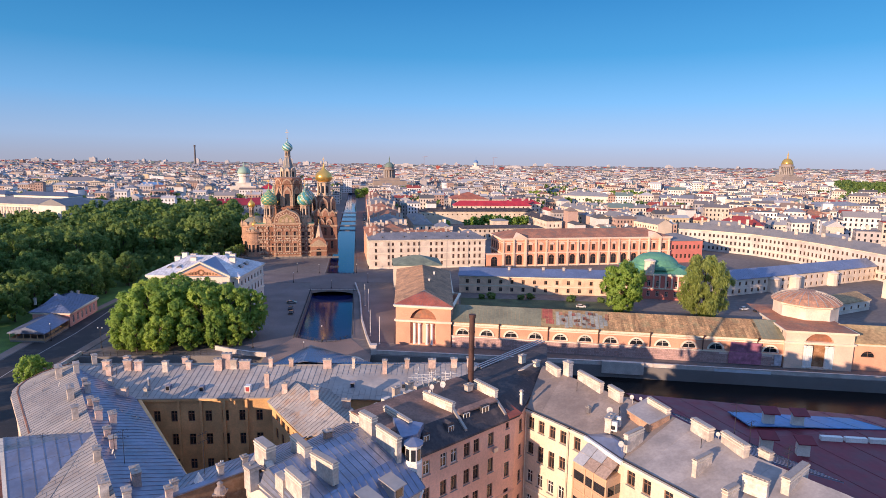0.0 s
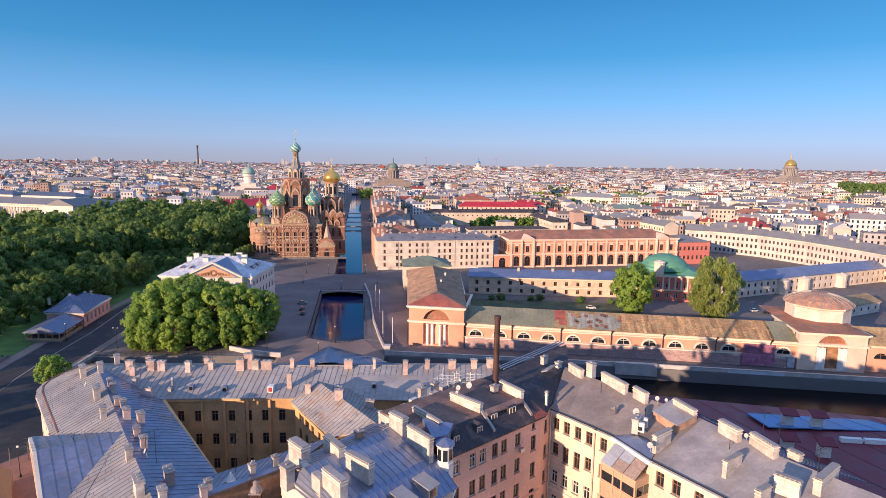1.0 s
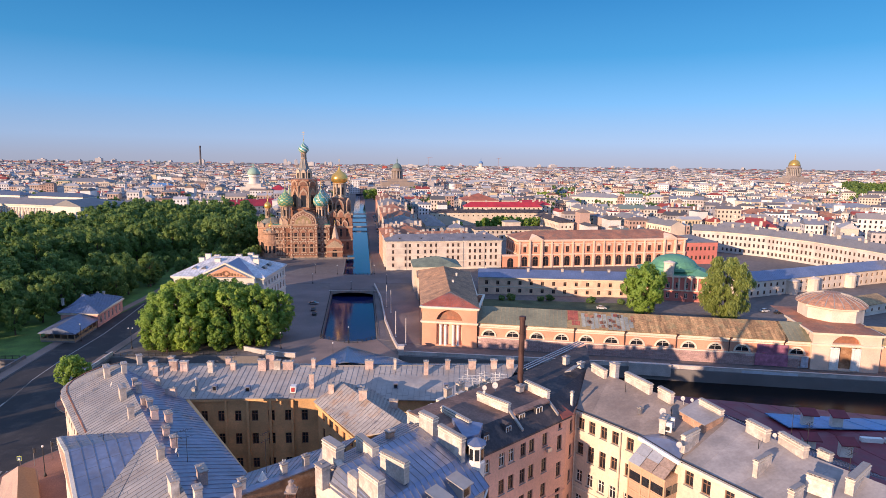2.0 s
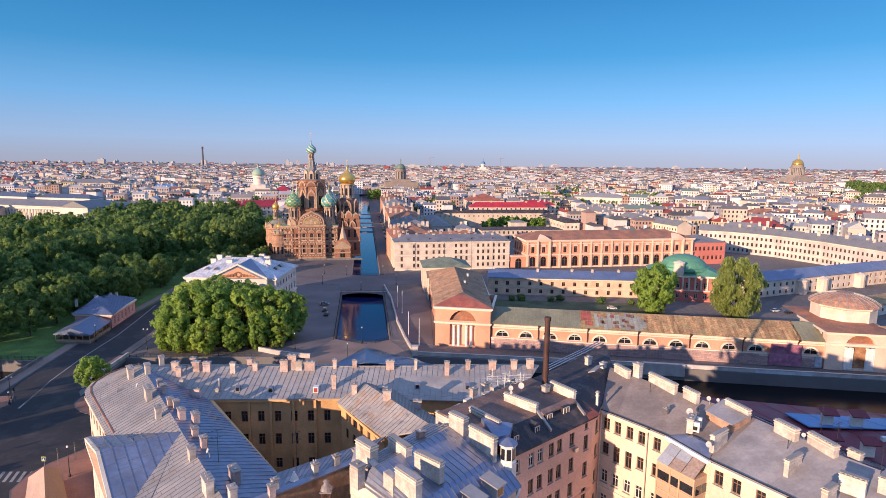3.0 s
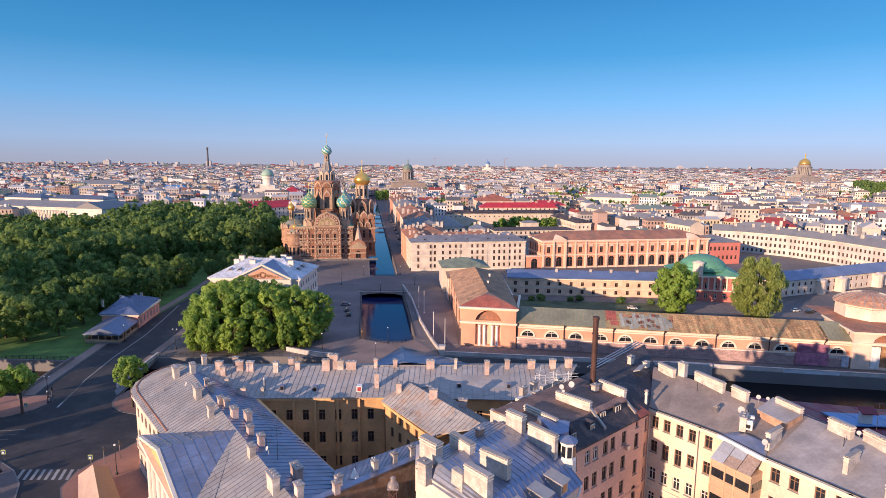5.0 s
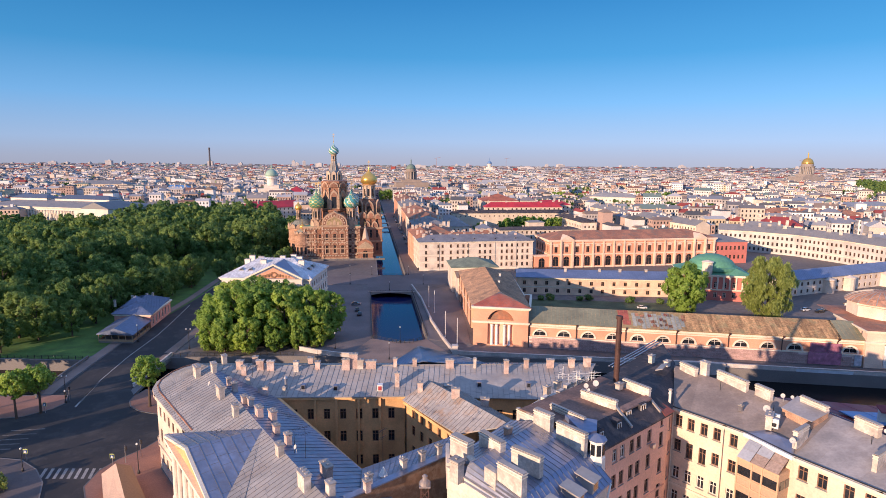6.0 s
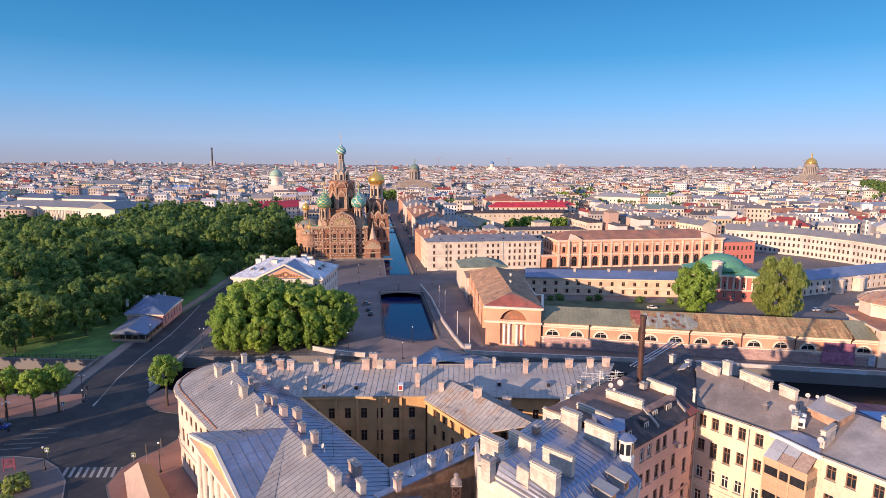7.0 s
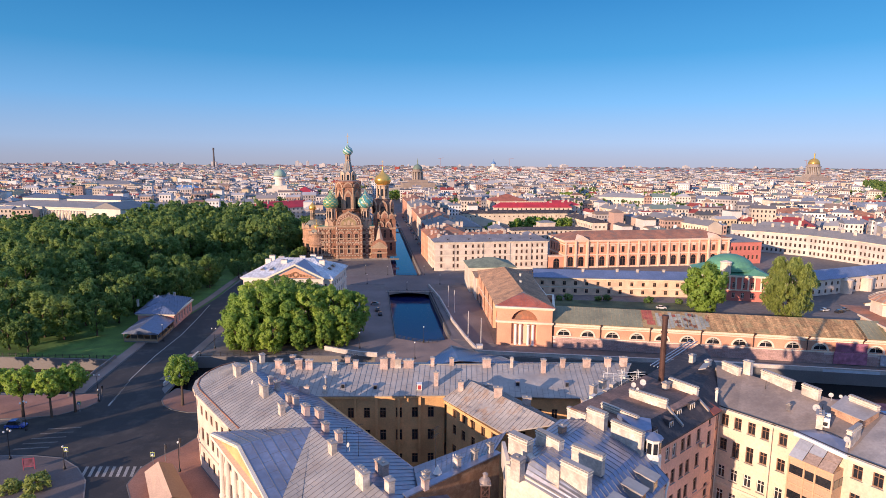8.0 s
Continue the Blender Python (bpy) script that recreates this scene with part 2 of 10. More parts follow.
class Geo:
    """Collects faces in metres of the world; each face takes a material slot."""

    def __init__(self):
        self.v, self.f, self.m = [], [], []

    def add(self, verts, faces, slot=0):
        n = len(self.v)
        self.v += [tuple(p) for p in verts]
        self.f += [tuple(n + i for i in f) for f in faces]
        self.m += [slot] * len(faces)

    def block(self, origin, u, w, h, lu, lw, lh, slot=0):
        """A box from a corner along three edges u (unit), w (unit), z."""
        o = Vector(origin)
        a, b, c = Vector(u) * lu, Vector(w) * lw, UP * lh if h is None else Vector(h) * lh
        p = [o, o + a, o + a + b, o + b]
        self.add(p + [q + c for q in p], [(3, 2, 1, 0), (4, 5, 6, 7), (0, 1, 5, 4), (1, 2, 6, 5), (2, 3, 7, 6), (3, 0, 4, 7)], slot)

    def box(self, x, y, z, lx, ly, lz, turn=0.0, slot=0):
        """A box that stands on z, centred on x, y."""
        c, s = math.cos(radians(turn)), math.sin(radians(turn))
        u, w = Vector((c, s, 0)), Vector((-s, c, 0))
        self.block(Vector((x, y, z)) - u * lx / 2 - w * ly / 2, u, w, None, lx, ly, lz, slot)

    def prism(self, outline, z0, z1, slot=0, top=None):
        """An upright prism over a counter-clockwise outline; top: another outline for the upper end."""
        n = len(outline)
        top = top or outline
        v = [(x, y, z0) for x, y in outline] + [(x, y, z1) for x, y in top]
        self.add(v, [tuple(range(n))[::-1], tuple(range(n, 2 * n))] + [(i, (i + 1) % n, n + (i + 1) % n, n + i) for i in range(n)], slot)

    def slab(self, corners, thick=0.18, slot=0):
        """A sheet over three or four corners in space, with thickness below it."""
        c = [Vector(p) for p in corners]
        n = len(c)
        low = [p - UP * thick for p in c]
        self.add(c + low, [tuple(range(n)), tuple(range(2 * n - 1, n - 1, -1))] + [(i, n + i, n + (i + 1) % n, (i + 1) % n) for i in range(n)], slot)

    def lathe(self, x, y, z, profile, sides=16, slot=0, turn=0.0, slots=None):
        """A turned body: profile rows of radius and height over z, from below."""
        rings = []
        n = len(self.v)
        for r, h in profile:
            for i in range(sides):
                a = 2 * math.pi * (i + 0.5) / sides + radians(turn)
                self.v.append((x + r * math.cos(a), y + r * math.sin(a), z + h))
        for k in range(len(profile) - 1):
            for i in range(sides):
                j = (i + 1) % sides
                self.f.append((n + k * sides + i, n + k * sides + j, n + (k + 1) * sides + j, n + (k + 1) * sides + i))
                self.m.append(slots(i, k) if slots else slot)
        self.f.append(tuple(n + i for i in range(sides))[::-1])
        self.f.append(tuple(n + (len(profile) - 1) * sides + i for i in range(sides)))
        self.m += [slot, slot]

    def tube(self, a, b, r0, r1, sides=6, slot=0):
        a, b = Vector(a), Vector(b)
        d = (b - a).normalized()
        s = d.orthogonal().normalized()
        t = d.cross(s)
        ring = [(s * math.cos(2 * math.pi * i / sides) + t * math.sin(2 * math.pi * i / sides)) for i in range(sides)]
        self.add([a + q * r0 for q in ring] + [b + q * r1 for q in ring],
                 [(i, (i + 1) % sides, sides + (i + 1) % sides, sides + i) for i in range(sides)] + [tuple(range(sides))[::-1], tuple(range(sides, 2 * sides))], slot)

    def mesh(self, name, mats, base=(0, 0, 0)):
        me = bpy.data.meshes.new(name)
        b = Vector(base)
        me.from_pydata([(p[0] - b.x, p[1] - b.y, p[2] - b.z) for p in self.v], [], self.f)
        for m in mats:
            me.materials.append(m)
        if len(mats) > 1:
            me.polygons.foreach_set("material_index", self.m)
        me.update()
        return me


def base_of(ob):
    p = Vector(ob.location)
    while ob.parent:
        ob = ob.parent
        p += ob.location
    return p


def thing(name, x, y, z, label, category, group="", kind=""):
    ob = new(name)
    ob.empty_display_size = 0.5
    ob.location = (x, y, z)
    return tagged(ob, label, category, group, kind)


def part(name, geo, mats, parent, label="", kind="", smooth=False):
    """Links a Geo as one mesh under a thing or a part."""
    mats = mats if isinstance(mats, (list, tuple)) else [mats]
    me = geo.mesh(name, mats, base_of(parent))
    if smooth:
        me.polygons.foreach_set("use_smooth", [True] * len(me.polygons))
    ob = new(name, me)
    ob.parent = parent
    return tagged(ob, label, "", "", kind)


def solid(name, geo, mats, label, category, kind="", group=""):
    """A top-level thing of one mesh."""
    mats = mats if isinstance(mats, (list, tuple)) else [mats]
    low = min(p[2] for p in geo.v)
    cx, cy = sum(p[0] for p in geo.v) / len(geo.v), sum(p[1] for p in geo.v) / len(geo.v)
    ob = new(name, geo.mesh(name, mats, (cx, cy, low)))
    ob.location = (cx, cy, low)
    return tagged(ob, label, category, group, kind)


WINDOW_MESHES = {}


def window_meshes(w, h, arch, frame_mat, bars, depth=0.14):
    key = (round(w, 2), round(h, 2), arch, frame_mat.name, bars)
    if key in WINDOW_MESHES:
        return WINDOW_MESHES[key]
    X, Y = Vector((1, 0, 0)), Vector((0, 1, 0))
    t = min(0.12, w * 0.09)
    f = Geo()
    f.block((-w / 2, 0, 0), X, Y, None, t, depth, h)
    f.block((w / 2 - t, 0, 0), X, Y, None, t, depth, h)
    f.block((-w / 2 + t, 0, 0), X, Y, None, w - 2 * t, depth, t)
    f.block((-w / 2 + t, 0, h - t), X, Y, None, w - 2 * t, depth, t)
    if bars:
        f.block((-t / 2, 0.02, t), X, Y, None, t, depth * 0.7, h - 2 * t)
        f.block((-w / 2 + t, 0.03, h * 0.66), X, Y, None, w - 2 * t, depth * 0.6, t)
    g = Geo()
    g.block((-w / 2 + t * 0.5, depth * 0.6, t * 0.5), X, Y, None, w - t, 0.03, h - t)
    pair = f.mesh("window_frame", [frame_mat]), g.mesh("pane", [GLASS])
    WINDOW_MESHES[key] = pair
    return pair


FAR_WINDOWS = {}


def far_window_mesh(w, h, frame_mat):
    """One light mesh for windows a long way off: frame and pane together."""
    key = (round(w, 2), round(h, 2), frame_mat.name)
    if key not in FAR_WINDOWS:
        X, Y = Vector((1, 0, 0)), Vector((0, 1, 0))
        g = Geo()
        g.block((-w / 2, 0.08, 0), X, Y, None, w, 0.05, h, 0)
        g.block((-0.05, 0.02, 0), X, Y, None, 0.1, 0.06, h, 1)
        g.block((-w / 2, 0.02, h * 0.66), X, Y, None, w, 0.06, 0.1, 1)
        FAR_WINDOWS[key] = g.mesh("window", [GLASS, frame_mat])
    return FAR_WINDOWS[key]


def set_window(parent, p, u, w, h, arch=False, frame_mat=None, bars=True, label=""):
    """A window with its pane; p: the middle of its lower edge in the wall's recess, u: along the wall, the outside on its right."""
    far = p[1] > 400
    frame_me, pane_me = (far_window_mesh(w, h, frame_mat or FRAME_WOOD), None) if far else window_meshes(w, h, arch, frame_mat or FRAME_WOOD, bars)
    ob = new("window", frame_me)
    ob.parent = parent
    b = base_of(parent)
    ob.matrix_basis = pose(p[0] - b.x, p[1] - b.y, p[2] - b.z, 0, 0, math.degrees(math.atan2(u[1], u[0])))
    if not far:
        pane = new("pane", pane_me)
        pane.parent = ob
    return tagged(ob, label)


def wall_face(geo, o, u, length, height, openings, depth=0.3, slot=0):
    """A wall's outer face with real openings and their reveals. o: lower corner; u: unit vector along it, the outside on its right.
    openings: (u0, z0, u1, z1, arched)."""
    o, u = Vector(o), Vector(u)
    inn = Vector((-u.y, u.x, 0)) * depth
    us = sorted({0.0, length, *(v for q in openings for v in (q[0], q[2]))})
    zs = sorted({0.0, height, *(v for q in openings for v in (q[1], q[3]))})
    at = lambda a, z: o + u * a + UP * z
    for a, b in zip(us, us[1:]):
        if b - a < 1e-5:
            continue
        run = None
        for z0, z1 in zip(zs, zs[1:]):
            ma, mz = (a + b) / 2, (z0 + z1) / 2
            hole = any(q[0] < ma < q[2] and q[1] < mz < q[3] for q in openings)
            if hole:
                if run is not None:
                    geo.add([at(a, run), at(b, run), at(b, z0), at(a, z0)], [(0, 1, 2, 3)], slot)
                    run = None
            elif run is None:
                run = z0
        if run is not None:
            geo.add([at(a, run), at(b, run), at(b, height), at(a, height)], [(0, 1, 2, 3)], slot)
    for q in openings:
        u0, z0, u1, z1, arched = q
        if arched:
            r, c = (u1 - u0) / 2, (u0 + u1) / 2
            arc = [(c - r * math.cos(math.pi * i / 10), z1 - r + r * math.sin(math.pi * i / 10)) for i in range(11)]
            for corner, pts in (((u0, z1), arc[:6]), ((u1, z1), arc[5:])):
                for (a0, b0), (a1, b1) in zip(pts, pts[1:]):
                    geo.add([at(*corner), at(a0, b0), at(a1, b1)], [(0, 1, 2) if corner[0] == u0 else (0, 1, 2)], slot)
            edge = [(u0, z0)] + arc + [(u1, z0)]
        else:
            edge = [(u0, z0), (u0, z1), (u1, z1), (u1, z0)]
        for (a0, b0), (a1, b1) in zip(edge, edge[1:] + edge[:1]):
            geo.add([at(a0, b0), at(a1, b1), at(a1, b1) + inn, at(a0, b0) + inn], [(3, 2, 1, 0)], slot)


def facade(parent, geo, o, u, length, height, rows, frame_mat=None, margin=1.2, bars=True, skip=()):
    """A wall face with rows of windows set into it. rows: (count, lower edge, width, height, arched)."""
    o, u = Vector(o), Vector(u).normalized()
    inn = Vector((-u.y, u.x, 0))
    openings = []
    for k, (count, z0, w, h, arched) in enumerate(rows):
        step = (length - 2 * margin) / count
        for i in range(count):
            if (k, i) in skip:
                continue
            c = margin + step * (i + 0.5)
            openings.append((c - w / 2, z0, c + w / 2, z0 + h, arched))
            p = o + u * c + UP * z0 + inn * 0.16
            set_window(parent, p, u, w, h, arched, frame_mat, bars)
    wall_face(geo, o, u, length, height, openings, 0.32)


def pierced(parent, geo, o, e, height, wins, depth=0.32):
    """A wall face from o to e with windows of uneven spacing. wins: (middle, lower edge, width, height, frame material)."""
    a = Vector((*o, 0))
    d = Vector((*e, 0)) - a
    u = d.normalized()
    inn = Vector((-u.y, u.x, 0))
    holes = []
    for c, z, w, h, fm in wins:
        holes.append((c - w / 2, z, c + w / 2, z + h, False))
        set_window(parent, a + u * c + UP * z + inn * 0.16, u, w, h, False, fm)
        q = a + u * (c - w / 2 - 0.12) - inn * 0.12 + UP * (z - 0.14)
        s = Geo()
        s.block(q, u, inn, None, w + 0.24, 0.3, 0.12)
        part("window_sill", s, SEAM, parent)
    wall_face(geo, a, u, d.length, height, holes, depth)


def ring_walls(parent, corners, z0, z1, rows_by_side, mat, frame_mat=None, name="wall", skip_sides=(), margin=1.2, bars=True):
    """Walls along a counter-clockwise ring of corners. rows_by_side: side number to window rows."""
    geo = Geo()
    n = len(corners)
    for i in range(n):
        if i in skip_sides:
            continue
        a, b = Vector((*corners[i], z0)), Vector((*corners[(i + 1) % n], z0))
        facade(parent, geo, a, (b - a), (b - a).length, z1 - z0, rows_by_side.get(i, ()), frame_mat, margin, bars)
    return part(name, geo, mat, parent)


def rect(x, y, w, d, turn):
    """Corners of a rectangle: x, y its front left corner, w along the front, d to the back; counter-clockwise."""
    c, s = math.cos(radians(turn)), math.sin(radians(turn))
    u, v = Vector((c, s)), Vector((-s, c))
    o = Vector((x, y))
    return [tuple(o), tuple(o + u * w), tuple(o + u * w + v * d), tuple(o + v * d)]


def hip_roof(geo, corners, z, rise, over=0.5, ridge=None, slot=0, gable=False):
    """A hipped or gabled roof over four corners."""
    p = [Vector(c) for c in corners]
    u, v = (p[1] - p[0]).normalized(), (p[3] - p[0]).normalized()
    w, d = (p[1] - p[0]).length, (p[3] - p[0]).length
    o = p[0] - u * over - v * over
    w, d = w + 2 * over, d + 2 * over
    at = lambda a, b, h: (*(o + u * a + v * b), z + h)
    t = 0.25
    if w >= d:
        run = 0.0 if gable else (d / 2 if ridge is None else ridge)
        r0, r1 = (run, d / 2), (w - run, d / 2)
        e = [at(0, 0, 0), at(w, 0, 0), at(w, d, 0), at(0, d, 0), at(*r0, rise), at(*r1, rise)]
        f = [(0, 1, 5, 4), (1, 2, 5), (2, 3, 4, 5), (3, 0, 4)]
    else:
        run = 0.0 if gable else (w / 2 if ridge is None else ridge)
        e = [at(0, 0, 0), at(w, 0, 0), at(w, d, 0), at(0, d, 0), at(w / 2, run, rise), at(w / 2, d - run, rise)]
        f = [(0, 1, 4), (1, 2, 5, 4), (2, 3, 5), (3, 0, 4, 5)]
    low = [(x, y, zz - t) for x, y, zz in e[:4]]
    geo.add(e + low, f + [(6, 7, 1, 0), (7, 8, 2, 1), (8, 9, 3, 2), (9, 6, 0, 3), (9, 8, 7, 6)], slot)


def cornice(geo, corners, z, h, out, slot=0, closed=True, sides=None):
    """A stepped moulding, mitred at the corners, round a ring of corners or along some of its sides."""
    n = len(corners)
    P = [Vector(c) for c in corners]
    every = list(range(n if closed else n - 1))
    used = [i for i in every if sides is None or i in sides]
    if closed and len(used) == n:
        runs = [used]
    else:
        runs = []
        for i in used:
            if runs and runs[-1][-1] == i - 1:
                runs[-1].append(i)
            else:
                runs.append([i])
    profile = [(-0.05, -0.7 * h), (0.55 * out, -0.7 * h), (0.55 * out, 0.0), (out, 0.0), (out, h), (-0.05, h)]
    for run in runs:
        loop = closed and len(run) == n
        edge = [(P[(i + 1) % n] - P[i]).normalized() for i in run]
        normal = [Vector((u.y, -u.x)) for u in edge]
        spots = [P[i] for i in run] + ([] if loop else [P[(run[-1] + 1) % n]])
        m, verts, faces = len(spots), [], []
        for k, p in enumerate(spots):
            before, after = k - 1 if k or loop else 0, k if k < len(run) else k - 1
            o = (normal[before] + normal[after]) / max(0.3, 1 + normal[before].dot(normal[after]))
            tip = Vector((0, 0)) if loop else (-edge[0] if k == 0 else edge[-1] if k == m - 1 else Vector((0, 0)))
            verts += [(*(p + o * d + tip * max(d, 0)), z + e) for d, e in profile]
        q = len(profile)
        for k in range(m if loop else m - 1):
            a, b = k * q, (k + 1) % m * q
            faces += [(a + j, b + j, b + j + 1, a + j + 1) for j in range(q - 1)]
        if not loop:
            faces += [tuple(range(q)), tuple(range((m - 1) * q, m * q))[::-1]]
        geo.add(verts, faces, slot)


def fall_sheet(parent, corners, mat, fall, seam_mat=None, step=1.0, name="roof", thick=0.2, seed=1):
    """A sheet-metal roof plane whose standing seams all run one way. fall: the plan direction of the seams."""
    c = [Vector(p) for p in corners]
    f = Vector(fall).normalized()
    across = Vector((-f.y, f.x))
    g, s = Geo(), Geo()
    rng = random.Random(seed)
    g.slab(corners if (c[1] - c[0]).cross(c[-1] - c[0]).z > 0 else corners[::-1], thick)
    ob = part(name, g, mat, parent)
    for tri in ([c] if len(c) == 3 else [[c[0], c[1], c[2]], [c[0], c[2], c[3]]]):
        nrm = (tri[1] - tri[0]).cross(tri[2] - tri[0]).normalized()
        nrm = nrm if nrm.z > 0 else -nrm
        q = [p.xy.dot(across) for p in tri]
        k = math.ceil(min(q) / step)
        while k * step < max(q):
            ends = []
            for i in range(3):
                a, e, qa, qe = tri[i], tri[(i + 1) % 3], q[i], q[(i + 1) % 3]
                if (qa - k * step) * (qe - k * step) < 0:
                    ends.append(a.lerp(e, (k * step - qa) / (qe - qa)))
            if len(ends) == 2 and (ends[1] - ends[0]).length > 0.3:
                a, e = ends if ends[0].z < ends[1].z else ends[::-1]
                d = (e - a).normalized()
                w = d.cross(nrm)
                s.block(a - w * 0.025 + nrm * 0.002, d, w, nrm, (e - a).length, 0.05, 0.06)
                if seam_mat:
                    at = rng.uniform(0.3, 2.2)
                    while at < (e - a).length:
                        s.block(a + d * at + nrm * 0.002, w, d, nrm, step * 0.96, 0.04, 0.02)
                        at += rng.uniform(2.2, 4.6)
            k += 1
    if s.f:
        part("standing_seams", s, seam_mat or mat, ob, kind="stuff")
    return ob


def seamed_hip(parent, corners, z, rise, over, ridge, mat, step=1.1, gable=False, name="roof"):
    """A hipped roof of four seamed planes over four corners."""
    p = [Vector(c) for c in corners]
    u, v = (p[1] - p[0]).normalized(), (p[3] - p[0]).normalized()
    w, d = (p[1] - p[0]).length + 2 * over, (p[3] - p[0]).length + 2 * over
    o = p[0] - u * over - v * over
    at = lambda a, b, h: (*(o + u * a + v * b), z + h)
    if w >= d:
        run = 0.02 if gable else ridge
        r0, r1 = at(run, d / 2, rise), at(w - run, d / 2, rise)
        planes = [([at(0, 0, 0), at(w, 0, 0), r1, r0], v), ([at(w, d, 0), at(0, d, 0), r0, r1], v), ([at(w, 0, 0), at(w, d, 0), r1], u), ([at(0, d, 0), at(0, 0, 0), r0], u)]
    else:
        run = 0.02 if gable else ridge
        r0, r1 = at(w / 2, run, rise), at(w / 2, d - run, rise)
        planes = [([at(w, 0, 0), at(w, d, 0), r1, r0], u), ([at(0, d, 0), at(0, 0, 0), r0, r1], u), ([at(0, 0, 0), at(w, 0, 0), r0], v), ([at(w, d, 0), at(0, d, 0), r1], v)]
    for k, (q, f) in enumerate(planes):
        fall_sheet(parent, q, mat, f, None, step, name, 0.2, k + 1)


def metal_sheet(parent, corners, mat, seam_mat=None, step=0.75, name="roof", along=True, thick=0.2):
    """A sheet-metal roof plane with standing seams that run from its first edge to the opposite one."""
    c = [Vector(p) for p in corners]
    if len(c) == 4:
        (a0, a1), (b0, b1) = ((c[0], c[1]), (c[3], c[2])) if along else ((c[1], c[2]), (c[0], c[3]))
    else:
        (a0, a1), (b0, b1) = (c[0], c[1]), (c[2], c[2])
    count = max(2, int(max((a1 - a0).length, (b1 - b0).length) / step))
    nrm = (c[1] - c[0]).cross(c[-1] - c[0]).normalized()
    nrm = nrm if nrm.z > 0 else -nrm
    g = Geo()
    rows = [(a0.lerp(a1, i / count), b0.lerp(b1, i / count)) for i in range(count + 1)]
    flip = (a1 - a0).cross((b0 + b1) / 2 - a0).z < 0
    verts = [p for a, b in rows for p in (a, b, b - UP * thick, a - UP * thick)]
    faces = [(0, 3, 2, 1), (4 * count, 4 * count + 1, 4 * count + 2, 4 * count + 3)]
    for i in range(count):
        p, q = 4 * i, 4 * i + 4
        faces += [(p, q, q + 1, p + 1), (p + 1, q + 1, q + 2, p + 2), (p + 2, q + 2, q + 3, p + 3), (p + 3, q + 3, q, p)]
    g.add(verts, [f[::-1] for f in faces] if flip else faces)
    ob = part(name, g, mat, parent)
    s = Geo()
    rng = random.Random(int(abs(a0.x * 13 + a0.y * 7)))
    for i in range(count + 1):
        a, b = a0.lerp(a1, i / count), b0.lerp(b1, i / count)
        if (b - a).length < 0.3:
            continue
        d = (b - a).normalized()
        w = d.cross(nrm)
        s.block(a - w * 0.022 + nrm * 0.002, d, w, nrm, (b - a).length, 0.045, 0.05)
        if seam_mat and i < count:
            a2, b2 = rows[i + 1]
            at = rng.uniform(0.1, 0.9)
            while at < 1.0:
                p, q = a.lerp(b, at), a2.lerp(b2, at)
                e = (q - p).normalized()
                s.block(p + nrm * 0.002, e, nrm.cross(e), nrm, (q - p).length, 0.04, 0.02)
                at += rng.uniform(2.2, 4.5) / max(0.5, (b - a).length)
    part("standing_seams", s, seam_mat or mat, ob, kind="stuff")
    return ob

# ---- ground, water, roads ----
def canal_x(y, off=0.0):
    return -32.9 - 0.1138 * (y - 286.6) + off


BASIN = [(canal_x(204, -20.4), 204), (canal_x(204), 204), (canal_x(325.8), 325.8), (canal_x(325.8, -20.4), 325.8)]
CANAL = [(canal_x(326, -16), 326), (canal_x(326), 326), (canal_x(1150), 1150), (canal_x(1150, -16), 1150)]
river_near = [(-420, 172), (-131, 154), (-48, 149), (30, 141), (130, 124), (420, 72)]
river_far = [(-420, 199), (-134, 182.6), (-109, 185.6), (-80, 187.2), (-48, 187.2), (-14.5, 188), (64, 177.8), (124, 167.5), (420, 118)]


def inside(p, ring):
    hit = False
    for (x0, y0), (x1, y1) in zip(ring, ring[1:] + ring[:1]):
        if (y0 > p[1]) != (y1 > p[1]) and p[0] < (x1 - x0) * (p[1] - y0) / (y1 - y0) + x0:
            hit = not hit
    return hit


WATERS = [BASIN, CANAL, river_near + river_far[::-1]]


def build_ground():
    bm = bmesh.new()
    s = 5200
    f = bm.faces.new([bm.verts.new(p) for p in ((-s, -400, 0), (s, -400, 0), (s, s, 0), (-s, s, 0))])
    for ring in WATERS:
        for (x0, y0), (x1, y1) in zip(ring, ring[1:] + ring[:1]):
            n = Vector((y1 - y0, x0 - x1, 0)).normalized()
            bmesh.ops.bisect_plane(bm, geom=bm.verts[:] + bm.edges[:] + bm.faces[:], plane_co=(x0, y0, 0), plane_no=n)
    gone = [f for f in bm.faces if any(inside(f.calc_center_median(), r) for r in WATERS)]
    bmesh.ops.delete(bm, geom=gone, context="FACES")
    me = bpy.data.meshes.new("ground")
    bm.to_mesh(me)
    me.materials.append(EARTH)
    tagged(new("ground", me), "grey-brown city ground of asphalt and earth", "ground", kind="structure")
    for name, ring in (("water", BASIN), ("water", CANAL), ("water", WATERS[2])):
        g = Geo()
        n = len(ring)
        level = -3.8 if ring is WATERS[2] else -2.6
        g.add([(x, y, level) for x, y in ring], [tuple(range(n))])
        solid("water", g, WATER_DARK if ring is WATERS[2] else WATER, "still dark water of a city canal reflecting the sky", "water", "structure")
        w = Geo()
        for (x0, y0), (x1, y1) in zip(ring, ring[1:] + ring[:1]):
            d = Vector((x1 - x0, y1 - y0, 0))
            u = d.normalized()
            w.block((x0, y0, -5), u, (u.y, -u.x, 0), None, d.length, 0.6, 5.02)
        solid("quay_wall", w, GRANITE, "granite embankment wall of the canal", "quay wall", "structure")


build_ground()


